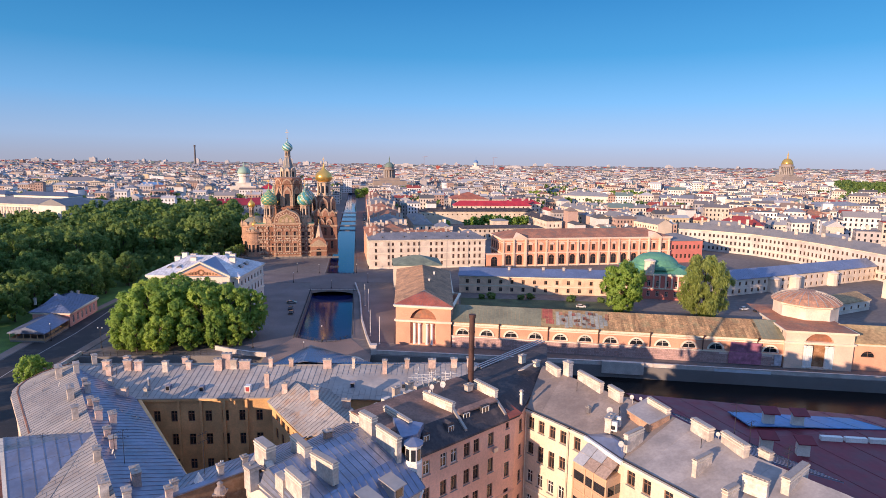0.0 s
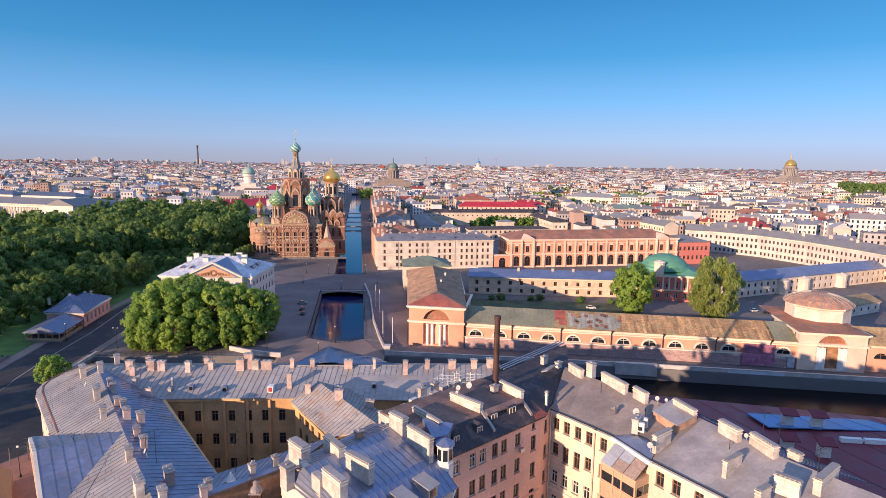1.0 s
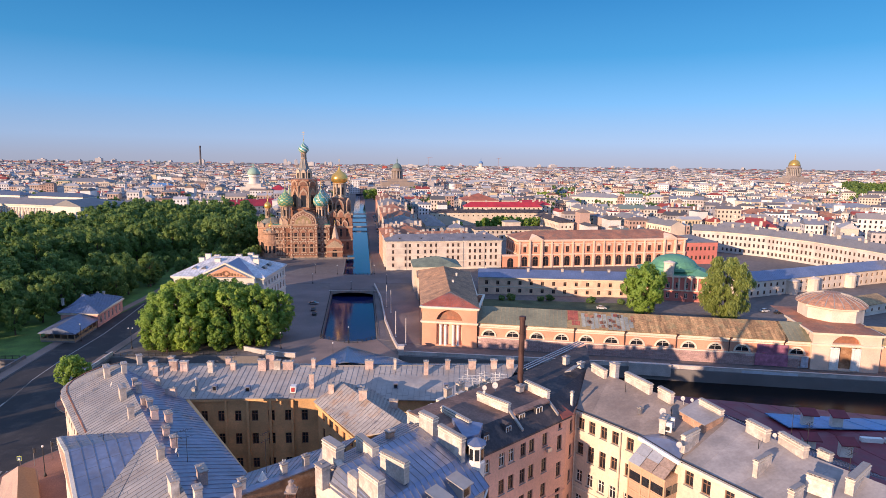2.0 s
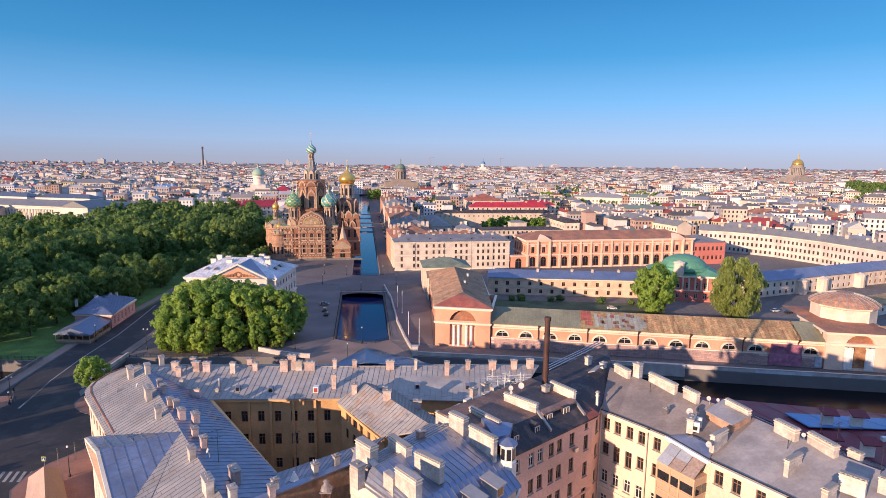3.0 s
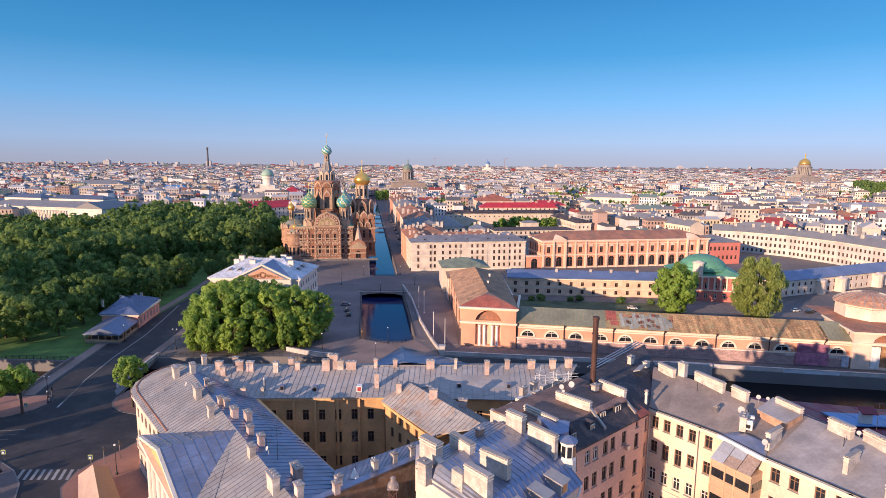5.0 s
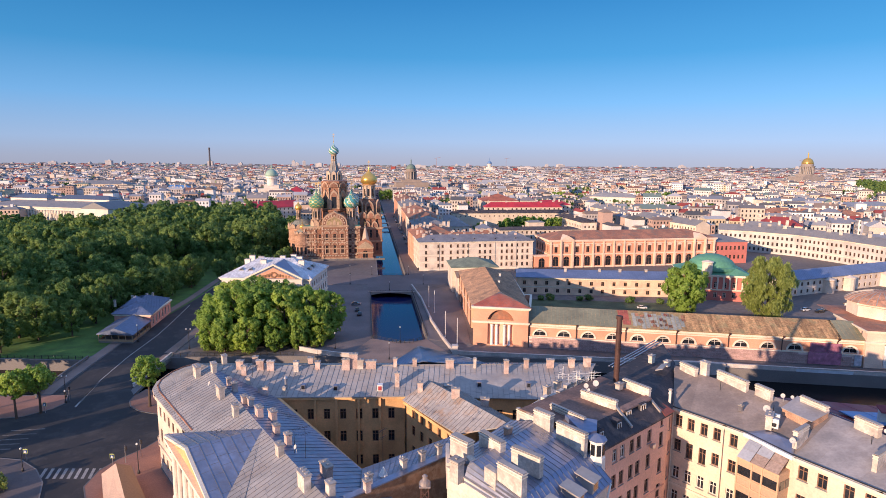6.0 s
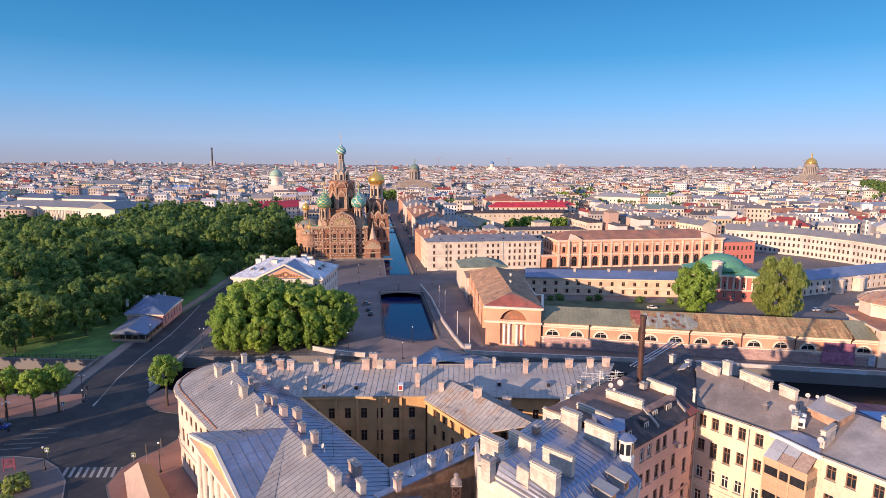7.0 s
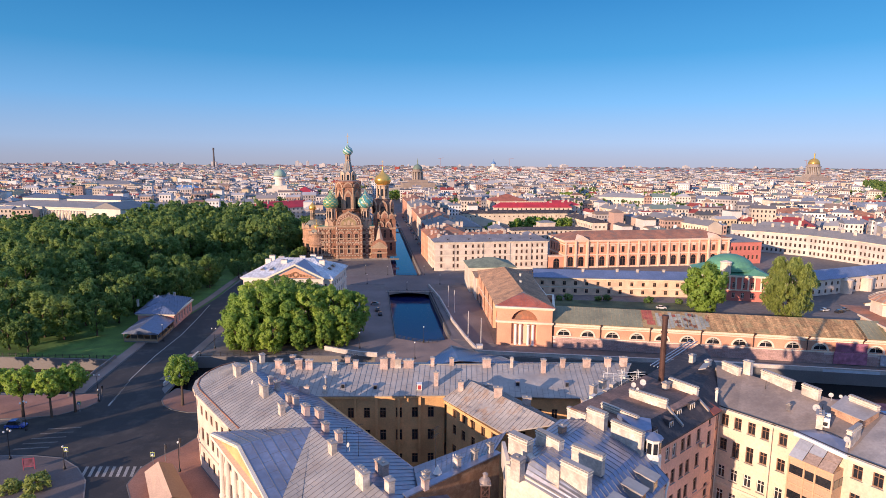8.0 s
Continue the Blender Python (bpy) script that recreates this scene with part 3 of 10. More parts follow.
def sheet(name, ring, z, mat, label, category, thick=0.12):
    g = Geo()
    g.prism(ring, z - thick, z)
    return solid(name, g, mat, label, category, "structure")


def street_of(y, off):
    return (canal_x(y, off), y)


sheet("road", [(-150, 60), (-76, 60), (-78, 108), (-90, 141), (-103.6, 151.5), (-108.4, 158), (-109.6, 164), (-114.5, 207), (-118, 268), (-122, 340), (-137, 340), (-134, 268), (-134, 207), (-128.5, 155), (-130, 140), (-175, 112)], 0.05, ASPHALT,
      "dark worn asphalt road with faded lane lines", "road")
sheet("road", [(-112, 300), (-10, 304), (-10, 327), (-112, 325)], 0.06, COBBLE, "cobbled road over the canal bridge", "road", 0.5)
sheet("road", [(-47, 150), (-14, 150), (-15, 188), (-24, 206), (-33.6, 201.4), (-44.5, 207), (-50, 190)], 0.07, PAVING, "brown paved bridge deck by the river", "road", 0.5)
sheet("bridge", [(canal_x(283, -22), 283.6), (canal_x(283, 2), 283.6), (canal_x(327, 2), 327), (canal_x(327, -22), 327)], 0.10, COBBLE, "flat stone road bridge across the canal", "bridge", 0.5)


def bridge_face(y, x0, x1, label):
    """The stone face of a flat bridge: a shallow arch with a coping over it."""
    g = Geo()
    n = 16
    curve = [(x0 + (x1 - x0) * i / n, -1.5 + 1.15 * (1 - abs(2 * i / n - 1) ** 2.6)) for i in range(n + 1)]
    for (a, za), (b, zb) in zip(curve, curve[1:]):
        p = [(a, y, za), (b, y, zb), (b, y, 0.32), (a, y, 0.32)]
        g.add(p + [(x, q + 0.5, z) for x, q, z in p], [(0, 1, 2, 3), (7, 6, 5, 4), (0, 4, 5, 1), (3, 2, 6, 7)])
    face = thing("bridge_face", (x0 + x1) / 2, y, 0, label, "bridge", kind="structure")
    part("arch_face", g, STONE_GREY, face)
    c = Geo()
    c.block((x0 - 1.5, y - 0.15, 0.32), (1, 0, 0), (0, 1, 0), None, x1 - x0 + 3, 0.8, 0.22)
    part("coping", c, PALE_COPING, face)


PALE_COPING = material("pale_coping", (0.46, 0.40, 0.36), 0.85, grain=3, vary=0.15, stain=0.2, stain_size=0.3)
bridge_face(283.2, canal_x(283, -20.4), canal_x(283), "grey stone arched face of the canal bridge")
sheet("pavement", [(canal_x(206, 0.6), 206), (-8, 200), (-10, 300), (canal_x(283, 0.6), 283)], 0.08, COBBLE, "cobbled embankment beside the canal", "pavement")
sheet("pavement", [(-112, 207), (-48, 190), (canal_x(206, -21), 206), (canal_x(286, -21), 286), (-66, 300), (-112, 300)], 0.04, COBBLE, "grey cobbled square beside the canal", "pavement")
sheet("road", [(canal_x(326, 0.6), 326), (canal_x(326, 11), 326), (canal_x(1150, 11), 1150), (canal_x(1150, 0.6), 1150)], 0.05, COBBLE, "embankment road along the canal", "road")
sheet("lawn", [(-420, 200), (-137.5, 183.6), (-134.4, 195), (-134, 270), (-140, 340), (-118, 480), (-430, 500)], 0.03, GRASS, "mown park lawn in tree shade", "lawn")


# ---- the onion-domed church ----
def onion(r, h, steps=27):
    """Profile of an onion dome of greatest radius r and height h."""
    rows = [(0.62, 0.0), (0.86, 0.06), (1.0, 0.16), (1.04, 0.27), (0.99, 0.37), (0.86, 0.47), (0.63, 0.56), (0.38, 0.64), (0.19, 0.73), (0.09, 0.83), (0.04, 0.93), (0.02, 1.0)]
    out = []
    for i in range(steps + 1):
        t = i / steps * (len(rows) - 1)
        k = min(int(t), len(rows) - 2)
        f = t - k
        p = [rows[min(max(k + j, 0), len(rows) - 1)] for j in (-1, 0, 1, 2)]
        at = lambda c: 0.5 * (2 * p[1][c] + (p[2][c] - p[0][c]) * f + (2 * p[0][c] - 5 * p[1][c] + 4 * p[2][c] - p[3][c]) * f * f + (3 * p[1][c] - p[0][c] - 3 * p[2][c] + p[3][c]) * f ** 3)
        out.append((r * max(at(0), 0.015), h * at(1)))
    return out


def cross_on(parent, x, y, z, h):
    g = Geo()
    g.box(x, y, z, 0.16, 0.16, h)
    g.box(x, y, z + h * 0.62, h * 0.36, 0.16, 0.16)
    g.box(x, y, z + h * 0.8, h * 0.28, 0.2, 0.18)
    g.lathe(x, y, z - 0.35, [(0.1, 0), (0.4, 0.3), (0.4, 0.5), (0.1, 0.8)], 8)
    return part("cross", g, GOLD, parent, "gilded cross")


def dome_tower(parent, x, y, z, drum_r, drum_h, dome_r, dome_h, mats, pattern, sides=24, cross=4.0, drum_mat=None, label=""):
    """A round drum with arched slots, a moulding and an onion dome."""
    g = Geo()
    g.lathe(x, y, z, [(drum_r * 1.18, 0), (drum_r * 1.18, 0.5), (drum_r * 0.86, 0.6), (drum_r * 0.86, drum_h - 0.9), (drum_r * 1.15, drum_h - 0.6), (drum_r * 1.15, drum_h - 0.2), (drum_r * 0.8, drum_h)], 16)
    n = 8
    drum = part("drum", g, drum_mat or CHURCH_TRIM, parent)
    for i in range(n):
        a = 2 * math.pi * (i + 0.5) / n
        g = Geo()
        g.lathe(x + drum_r * 0.97 * math.cos(a), y + drum_r * 0.97 * math.sin(a), z + 0.5, [(drum_r * 0.18, 0), (drum_r * 0.13, 0.3), (drum_r * 0.12, drum_h - 1.6), (drum_r * 0.19, drum_h - 1.2)], 6)
        part("drum_column", g, CHURCH_STONE, drum)
    s = Geo()
    for i in range(n):
        a = 2 * math.pi * i / n
        s.box(x + drum_r * 0.86 * math.cos(a), y + drum_r * 0.86 * math.sin(a), z + drum_h * 0.2, 0.1, drum_r * 0.3, drum_h * 0.5, math.degrees(a))
    part("drum_window", s, GLASS, drum)
    d = Geo()
    d.lathe(x, y, z + drum_h - 0.2, onion(dome_r, dome_h), sides, slots=pattern)
    dome = part("onion_dome", d, mats, parent, label, smooth=len(mats) == 1)
    if cross:
        cross_on(dome, x, y, z + drum_h + dome_h - 0.5, cross)
    return dome


def keel_gable(geo, o, u, w, h, depth, slot=0):
    """A rounded gable with a pointed tip (kokoshnik); o: lower left corner at the front."""
    o, u = Vector(o), Vector(u)
    inn = Vector((-u.y, u.x, 0)) * depth
    pts = [(0, 0)]
    for i in range(13):
        a = math.pi * i / 12
        x, z = w / 2 - w / 2 * math.cos(a), h * 0.86 * math.sin(a) ** 0.8
        if i == 6:
            z = h
        pts.append((x, z + 0.02))
    pts.append((w, 0))
    v = [o + u * x + UP * z for x, z in pts]
    n = len(v)
    mid = o + u * w / 2
    faces = [(n * 2, i, i + 1) for i in range(n - 1)] + [(i + n, i, i + 1, i + 1 + n) for i in range(n - 1)]
    geo.add(v + [p + inn for p in v] + [mid], [f[::-1] if len(f) == 4 else f for f in faces], slot)


def church():
    t = 6.5
    c, s = math.cos(radians(t)), math.sin(radians(t))
    U, V = Vector((c, s, 0)), Vector((-s, c, 0))
    O = Vector((-89.5, 398.0, 0))
    at = lambda a, b, z=0.0: O + U * a + V * b + UP * z
    ch = thing("church", O.x, O.y, 0, "ornate red-brick church with patterned onion domes and gilded crosses", "church")
    def body(a0, b0, a1, b1, z1, rows, sides=(0, 1, 2, 3)):
        cs = [tuple(at(a, b).xy) for a, b in ((a0, b0), (a1, b0), (a1, b1), (a0, b1))]
        w = ring_walls(ch, cs, 0, z1, rows, BRICK_CHURCH, FRAME_WOOD, margin=1.0)
        for zz, hh, oo in ((z1 - 0.8, 0.8, 0.7), (z1 * 0.62, 0.5, 0.4), (z1 * 0.32, 0.5, 0.4), (0.4, 1.0, 0.5)):
            for side in sides:
                g = Geo()
                cornice(g, cs, zz, hh, oo, sides=(side,))
                part("string_course", g, CHURCH_TRIM, ch)
        r = Geo()
        r.prism(cs, z1 - 0.3, z1 + 0.2)
        part("roof_deck", r, ROOF_GREEN, ch)
        return cs
    # central cube: middle bay with the great gable, side bays
    body(-20, -15, 17, 15, 22, {0: [(9, 12.4, 1.5, 4.2, True), (9, 4.0, 1.5, 5.0, True)], 1: [(6, 12.4, 1.5, 4.2, True), (6, 4, 1.5, 5, True)], 3: [(6, 12.4, 1.5, 4.2, True), (6, 4, 1.5, 5, True)]})
    body(-8, -18.5, 9, -14.6, 23, {0: [(3, 13.2, 1.7, 4.2, True), (3, 4.5, 1.7, 5.2, True)]})
    for a, b0, n, rise, w in [(-8.3, -19.0, 7, 3.1, 1.6), (7.7, -19.0, 7, 3.1, 1.6)] + [(a, -15.6, 6, 3.3, 1.5) for a in (-20.3, -13.5, 11.5, 15.7)]:
        shaft = Geo()
        shaft.block(at(a, b0 + 0.1, 1.0), U, V, None, w, 0.6, n * rise)
        pier = part("pilaster", shaft, BRICK_CHURCH, ch)
        for k in range(n):
            p = at(a, b0, 1.2 + k * rise)
            q = Geo()
            q.block(p - V * 0.1, U, V, None, w, 0.3, 0.5)
            part("pilaster_band", q, CHURCH_TRIM, pier)
            q = Geo()
            q.block(p + U * 0.45 - V * 0.12 + UP * 0.95, U, V, None, 0.7, 0.3, 1.1)
            part("pilaster_tile", q, CHURCH_STONE, pier)
    # window hoods: small pointed gables over the windows
    for a0, n, b, z in ((-7.0, 3, -18.9, 17.4), (-7.0, 3, -18.9, 9.8)):
        for i in range(n):
            g = Geo()
            keel_gable(g, at(a0 + 0.3 + i * 5.0, b, z), U, 4.2, 2.6, 0.5)
            hood = part("window_hood", g, CHURCH_TRIM, ch)
            g = Geo()
            keel_gable(g, at(a0 + 1.0 + i * 5.0, b - 0.12, z), U, 2.8, 1.7, 0.3)
            part("hood_infill", g, BRICK_CHURCH, hood)
    g = Geo()
    keel_gable(g, at(-7.9, -18.9, 23), U, 16.8, 9.3, 8.0)
    big = part("great_gable", g, CHURCH_TRIM, ch)
    g = Geo()
    keel_gable(g, at(-6.9, -19.1, 23.2), U, 14.8, 8.0, 0.4)
    part("gable_band", g, BRICK_CHURCH, big)
    g = Geo()
    keel_gable(g, at(-5.2, -19.25, 23.2), U, 11.4, 6.3, 0.4)
    part("gable_rim", g, CHURCH_TRIM, big)
    g = Geo()
    keel_gable(g, at(-4.5, -19.4, 23.2), U, 10.0, 5.5, 0.4)
    part("gable_mosaic", g, material("gold_mosaic", (0.30, 0.22, 0.11), 0.6, grain=1.6, vary=0.4, stain=0.3, stain_size=0.5), big)
    # pale surrounds to the windows of the front
    for cx, b, zs in [(-4.5 + 5.0 * i, -18.75, ((4.5, 5.2), (13.2, 4.2))) for i in range(3)] + [(a, -15.3, ((4.0, 5.0), (12.4, 4.2))) for a in (-17.05, -13.2, 10.4, 14.05)]:
        for z0, h0 in zs:
            for sgn in (-1, 1):
                g = Geo()
                for k in range(3):
                    g.block(at(cx + sgn * 1.25 - 0.28, b, z0 - 0.3 + k * h0 / 3), U, V, None, 0.56, 0.5, h0 / 3 - 0.25)
                part("window_jamb", g, CHURCH_TRIM, ch)
            g = Geo()
            g.block(at(cx - 1.7, b, z0 - 0.75), U, V, None, 3.4, 0.55, 0.4)
            part("window_sill", g, CHURCH_STONE, ch)
    for cx in (-17.05, -13.2, 10.4, 14.05):
        for z in (16.8, 9.2):
            g = Geo()
            keel_gable(g, at(cx - 1.7, -15.4, z), U, 3.4, 2.4, 0.5)
            part("window_hood", g, CHURCH_TRIM, ch)
    for a0, a1, b in ((-19.6, -8.6, -15.75), (9.4, 16.6, -15.75), (-7.6, 8.6, -19.25)):
        g = Geo()
        k = 0
        while a0 + k * 1.0 < a1 - 0.5:
            for z in (20.0, 11.2, 2.4):
                g.block(at(a0 + k * 1.0, b, z), U, V, None, 0.5, 0.5, 0.7)
            k += 1
        part("frieze", g, CHURCH_STONE, ch, kind="stuff")
    for k in range(11):
        a0 = math.pi * (k + 0.5) / 11
        g = Geo()
        g.block(at(0.5 - 6.5 * math.cos(a0) - 0.4, -19.35, 23.0 + 6.0 * math.sin(a0) ** 0.8), U, V, None, 0.8, 0.3, 0.8)
        part("gable_tile", g, CHURCH_STONE, big)
    for a0, w0, h0 in ((-2.7, 1.6, 2.4), (-0.6, 2.2, 3.8), (2.1, 1.6, 2.4)):
        g = Geo()
        keel_gable(g, at(a0, -19.55, 23.4), U, w0, h0, 0.3)
        part("gable_niche", g, CHURCH_TRIM, big)
    g = Geo()
    g.prism([tuple(at(a, b).xy) for a, b in ((-9, -11), (10, -11), (10, 12), (-9, 12))], 22, 31, top=[tuple(at(a, b).xy) for a, b in ((-6, -8), (7, -8), (7, 9), (-6, 9))])
    part("roof", g, ROOF_RUST, ch)
    # central octagon tower with tall tent
    g = Geo()
    g.lathe(O.x, O.y, 22, [(9.4, 0), (9.4, 8.8), (9.9, 9.4), (9.9, 10.2), (8.6, 10.6), (8.6, 28.0), (9.3, 28.6), (9.3, 29.4), (7.4, 30.0)], 8, turn=t)
    tower = part("tower", g, BRICK_CHURCH, ch)
    for k in range(8):
        a = radians(t) + 2 * math.pi * k / 8
        n = Vector((math.cos(a), math.sin(a), 0))
        w = Vector((-n.y, n.x, 0))
        p = O + n * 8.45
        edge = O + Vector((math.cos(a + math.pi / 8), math.sin(a + math.pi / 8), 0)) * 8.9
        g = Geo()
        g.lathe(edge.x, edge.y, 32.8, [(0.75, 0), (0.75, 0.6), (0.5, 0.8), (0.5, 6.4), (0.7, 6.7), (0.7, 7.3), (0.5, 7.5), (0.5, 13.2), (0.8, 13.6), (0.8, 14.4)], 8)
        part("tower_column", g, CHURCH_TRIM, tower)
        for zz, ww, hh in ((33.0, 5.6, 12.6),):
            g = Geo()
            g.block(p - w * ww / 2 + UP * zz, w, -n, None, ww, 0.5, hh * 0.5)
            keel_gable(g, p - w * ww / 2 + UP * (zz + hh * 0.5), w, ww, hh * 0.55, 0.6)
            arch = part("tower_arch", g, CHURCH_TRIM, tower)
            q = Geo()
            keel_gable(q, p - w * ww * 0.36 + n * 0.1 + UP * (zz + hh * 0.5), w, ww * 0.72, hh * 0.40, 0.3)
            part("arch_infill", q, BRICK_CHURCH, arch)
            q = Geo()
            q.block(p - w * ww * 0.28 + n * 0.12 + UP * (zz + 0.3), w, -n, None, ww * 0.56, 0.3, hh * 0.62)
            part("tower_window", q, GLASS, tower)
        g = Geo()
        keel_gable(g, O + n * 8.6 - w * 3.0 + UP * 47.6, w, 6.0, 3.9, 1.0)
        kk = part("kokoshnik", g, CHURCH_TRIM, tower)
        g = Geo()
        keel_gable(g, O + n * 8.75 - w * 2.2 + UP * 47.6, w, 4.4, 2.8, 0.4)
        part("infill", g, BRICK_CHURCH, kk)
    g = Geo()
    g.lathe(O.x, O.y, 51.5, [(7.4, 0), (7.0, 0.6), (4.9, 0.8), (4.7, 5.0), (4.9, 5.4), (3.3, 7.4), (1.6, 14.0), (1.9, 14.4), (1.5, 14.8)], 8, turn=t)
    tent = part("tent_spire", g, material("tent_tiles", (0.26, 0.26, 0.25), 0.6, grain=2.5, vary=0.3), ch, "grey tiled tent roof")
    for k in range(8):
        a = radians(t) + 2 * math.pi * k / 8
        n = Vector((math.cos(a), math.sin(a), 0))
        w = Vector((-n.y, n.x, 0))
        g = Geo()
        p = O + n * 5.2
        g.block(p - w * 1.5 + UP * 52.0, w, -n, None, 3.0, 0.8, 3.4)
        keel_gable(g, p - w * 1.5 + UP * 55.4, w, 3.0, 3.0, 0.9)
        part("dormer", g, CHURCH_STONE, tent)
        # dark plate on the closed front, standing for the shade in the opening
        q = Geo()
        q.block(p - w * 0.75 + n * 0.1 + UP * 52.3, w, -n, None, 1.5, 0.3, 3.6)
        part("dormer_opening", q, GLASS, tent)
    for k in range(8):
        a = radians(t) + 2 * math.pi * (k + 0.5) / 8
        n = Vector((math.cos(a), math.sin(a), 0))
        g = Geo()
        g.tube(O + n * 3.35 + UP * 58.9, O + n * 1.65 + UP * 65.5, 0.22, 0.16, 5)
        part("tent_rib", g, CHURCH_STONE, tent)
    def swirl(i, k):
        return 1 if (i + k) % 6 < 2 else (i + k) % 12 // 6 * 2
    dome_tower(ch, O.x, O.y, 65.4, 1.7, 4.2, 3.3, 8.6, [ENAMEL_GREEN, ENAMEL_WHITE, ENAMEL_BLUE], swirl, 36, 6.0, label="green and white swirled onion dome")
    def checks(i, k):
        return ((i + k) // 3 + (i - k) // 3) % 3
    def studs(i, k):
        return 1 if (i + k) % 4 < 2 and (i - k) % 4 < 2 else 0
    def stripes(i, k):
        return 1 if (i + k // 2) % 6 == 0 else (2 if (i + k // 2) % 6 in (2, 3) else (0 if k % 6 else 3))
    for a, b, pat, mats, lab in ((-11.5, -11.0, studs, [ENAMEL_GREEN, ENAMEL_YELLOW], "green and yellow studded onion dome"),
                                 (11.5, -11.0, stripes, [ENAMEL_GREEN, ENAMEL_WHITE, ENAMEL_BLUE, ENAMEL_YELLOW], "green white and blue striped onion dome"),
                                 (-11.5, 11.0, checks, [ENAMEL_GREEN, ENAMEL_YELLOW, ENAMEL_WHITE], "patterned enamel onion dome"),
                                 (11.5, 11.0, checks, [ENAMEL_YELLOW, ENAMEL_BLUE, ENAMEL_WHITE], "patterned enamel onion dome")):
        p = at(a, b)
        g = Geo()
        for k in range(8):
            an = radians(t) + 2 * math.pi * k / 8
            n = Vector((math.cos(an), math.sin(an), 0))
            w = Vector((-n.y, n.x, 0))
            keel_gable(g, p + n * 4.0 - w * 1.9 + UP * 22, w, 3.8, 4.2, 1.2)
        g.lathe(p.x, p.y, 22, [(4.2, 0), (3.4, 3.0), (3.0, 4.5)], 8)
        part("dome_base", g, CHURCH_TRIM, ch)
        dome_tower(ch, p.x, p.y, 26.0, 2.9, 8.3, 4.9, 13.0, mats, pat, 36, 4.0, label=lab)
    # bell tower over the canal
    p = at(23.5, 0)
    cs = [tuple(at(a, b).xy) for a, b in ((16.8, -7.5), (32, -7.5), (32, 7.5), (16.8, 7.5))]
    ring_walls(ch, cs, 0, 29, {0: [(3, 4, 1.6, 5.5, True), (3, 13, 1.6, 5.5, True), (3, 21.5, 1.4, 4.5, True)], 1: [(3, 4, 1.6, 5.5, True), (3, 13, 1.6, 5.5, True)]}, BRICK_CHURCH)
    g = Geo()
    for zz in (0.5, 10.5, 19.5, 28.2):
        cornice(g, cs, zz, 0.7, 0.5)
    g.prism(cs, 28.6, 29.2)
    part("string_course", g, CHURCH_TRIM, ch)
    g = Geo()
    g.lathe(p.x, p.y, 29, [(7.4, 0), (7.0, 1.0), (6.6, 5.6), (7.1, 6.0), (7.1, 6.6), (5.2, 9.4), (4.4, 10.6)], 12)
    bell = part("bell_tower", g, BRICK_CHURCH, ch)
    for k in range(6):
        an = radians(t) + 2 * math.pi * (k + 0.5) / 6
        n = Vector((math.cos(an), math.sin(an), 0))
        w = Vector((-n.y, n.x, 0))
        g = Geo()
        keel_gable(g, p + n * 7.4 - w * 2.9 + UP * 33.0, w, 5.8, 6.0, 1.2)
        g.block(p + n * 7.4 - w * 2.9 + UP * 29.2, w, -n, None, 0.9, 1.0, 3.9)
        g.block(p + n * 7.4 + w * 2.0 + UP * 29.2, w, -n, None, 0.9, 1.0, 3.9)
        ba = part("bell_arch", g, CHURCH_TRIM, bell)
        g = Geo()
        keel_gable(g, p + n * 7.5 - w * 2.1 + UP * 33.0, w, 4.2, 4.5, 0.4)
        part("infill", g, BRICK_CHURCH, ba)
        # dark plate on the closed wall, standing for the shade inside the belfry
        q = Geo()
        q.block(p + n * 7.55 - w * 1.3 + UP * 29.6, w, -n, None, 2.6, 0.4, 5.0)
        part("bell_opening", q, GLASS, bell)
    dome_tower(ch, p.x, p.y, 39.4, 4.2, 9.8, 5.5, 12.5, [GOLD], None, 24, 4.5, CHURCH_STONE, "gilded onion dome")
    # star-shaped gables stepping down the south face of the bell tower
    for a, z, w0, h0 in ((19.0, 26.5, 5.0, 5.5), (24.5, 26.5, 5.0, 5.5), (29.2, 26.0, 4.0, 4.5), (21.8, 20.5, 4.2, 4.5), (27.0, 20.5, 4.2, 4.5)):
        g = Geo()
        keel_gable(g, at(a - w0 / 2, -8.3, z), U, w0, h0, 0.9)
        st = part("bell_gable", g, CHURCH_TRIM, ch)
        g = Geo()
        keel_gable(g, at(a - w0 * 0.34, -8.5, z), U, w0 * 0.68, h0 * 0.7, 0.4)
        part("infill", g, BRICK_CHURCH, st)
    # apses to the east with small gilded cupolas
    for a, b, r, h in ((-22, 0, 9.5, 20), (-21, -11, 5.2, 17), (-21, 11, 5.2, 17)):
        q = at(a, b)
        g = Geo()
        g.lathe(q.x, q.y, 0, [(r + 0.4, 0), (r + 0.4, 1.2), (r, 1.3), (r, h * 0.55), (r + 0.4, h * 0.57), (r + 0.4, h * 0.62), (r, h * 0.64), (r, h - 1.4), (r + 0.7, h - 0.9), (r + 0.7, h - 0.2), (r * 0.9, h)], 20)
        ap = part("apse", g, material("apse_brick", (0.42, 0.245, 0.16), 0.85, grain=2.2, vary=0.3, stain=0.25, stain_size=0.4), ch)
        m = 12
        for i in range(m):
            an = 2 * math.pi * i / m
            n = Vector((math.cos(an), math.sin(an), 0))
            w = Vector((-n.y, n.x, 0))
            o = Geo()
            o.block(q + n * (r + 0.12) - w * r * 0.13 + UP * h * 0.2, w, -n, None, r * 0.26, 0.4, h * 0.28)
            part("apse_window", o, GLASS, ap)
            o = Geo()
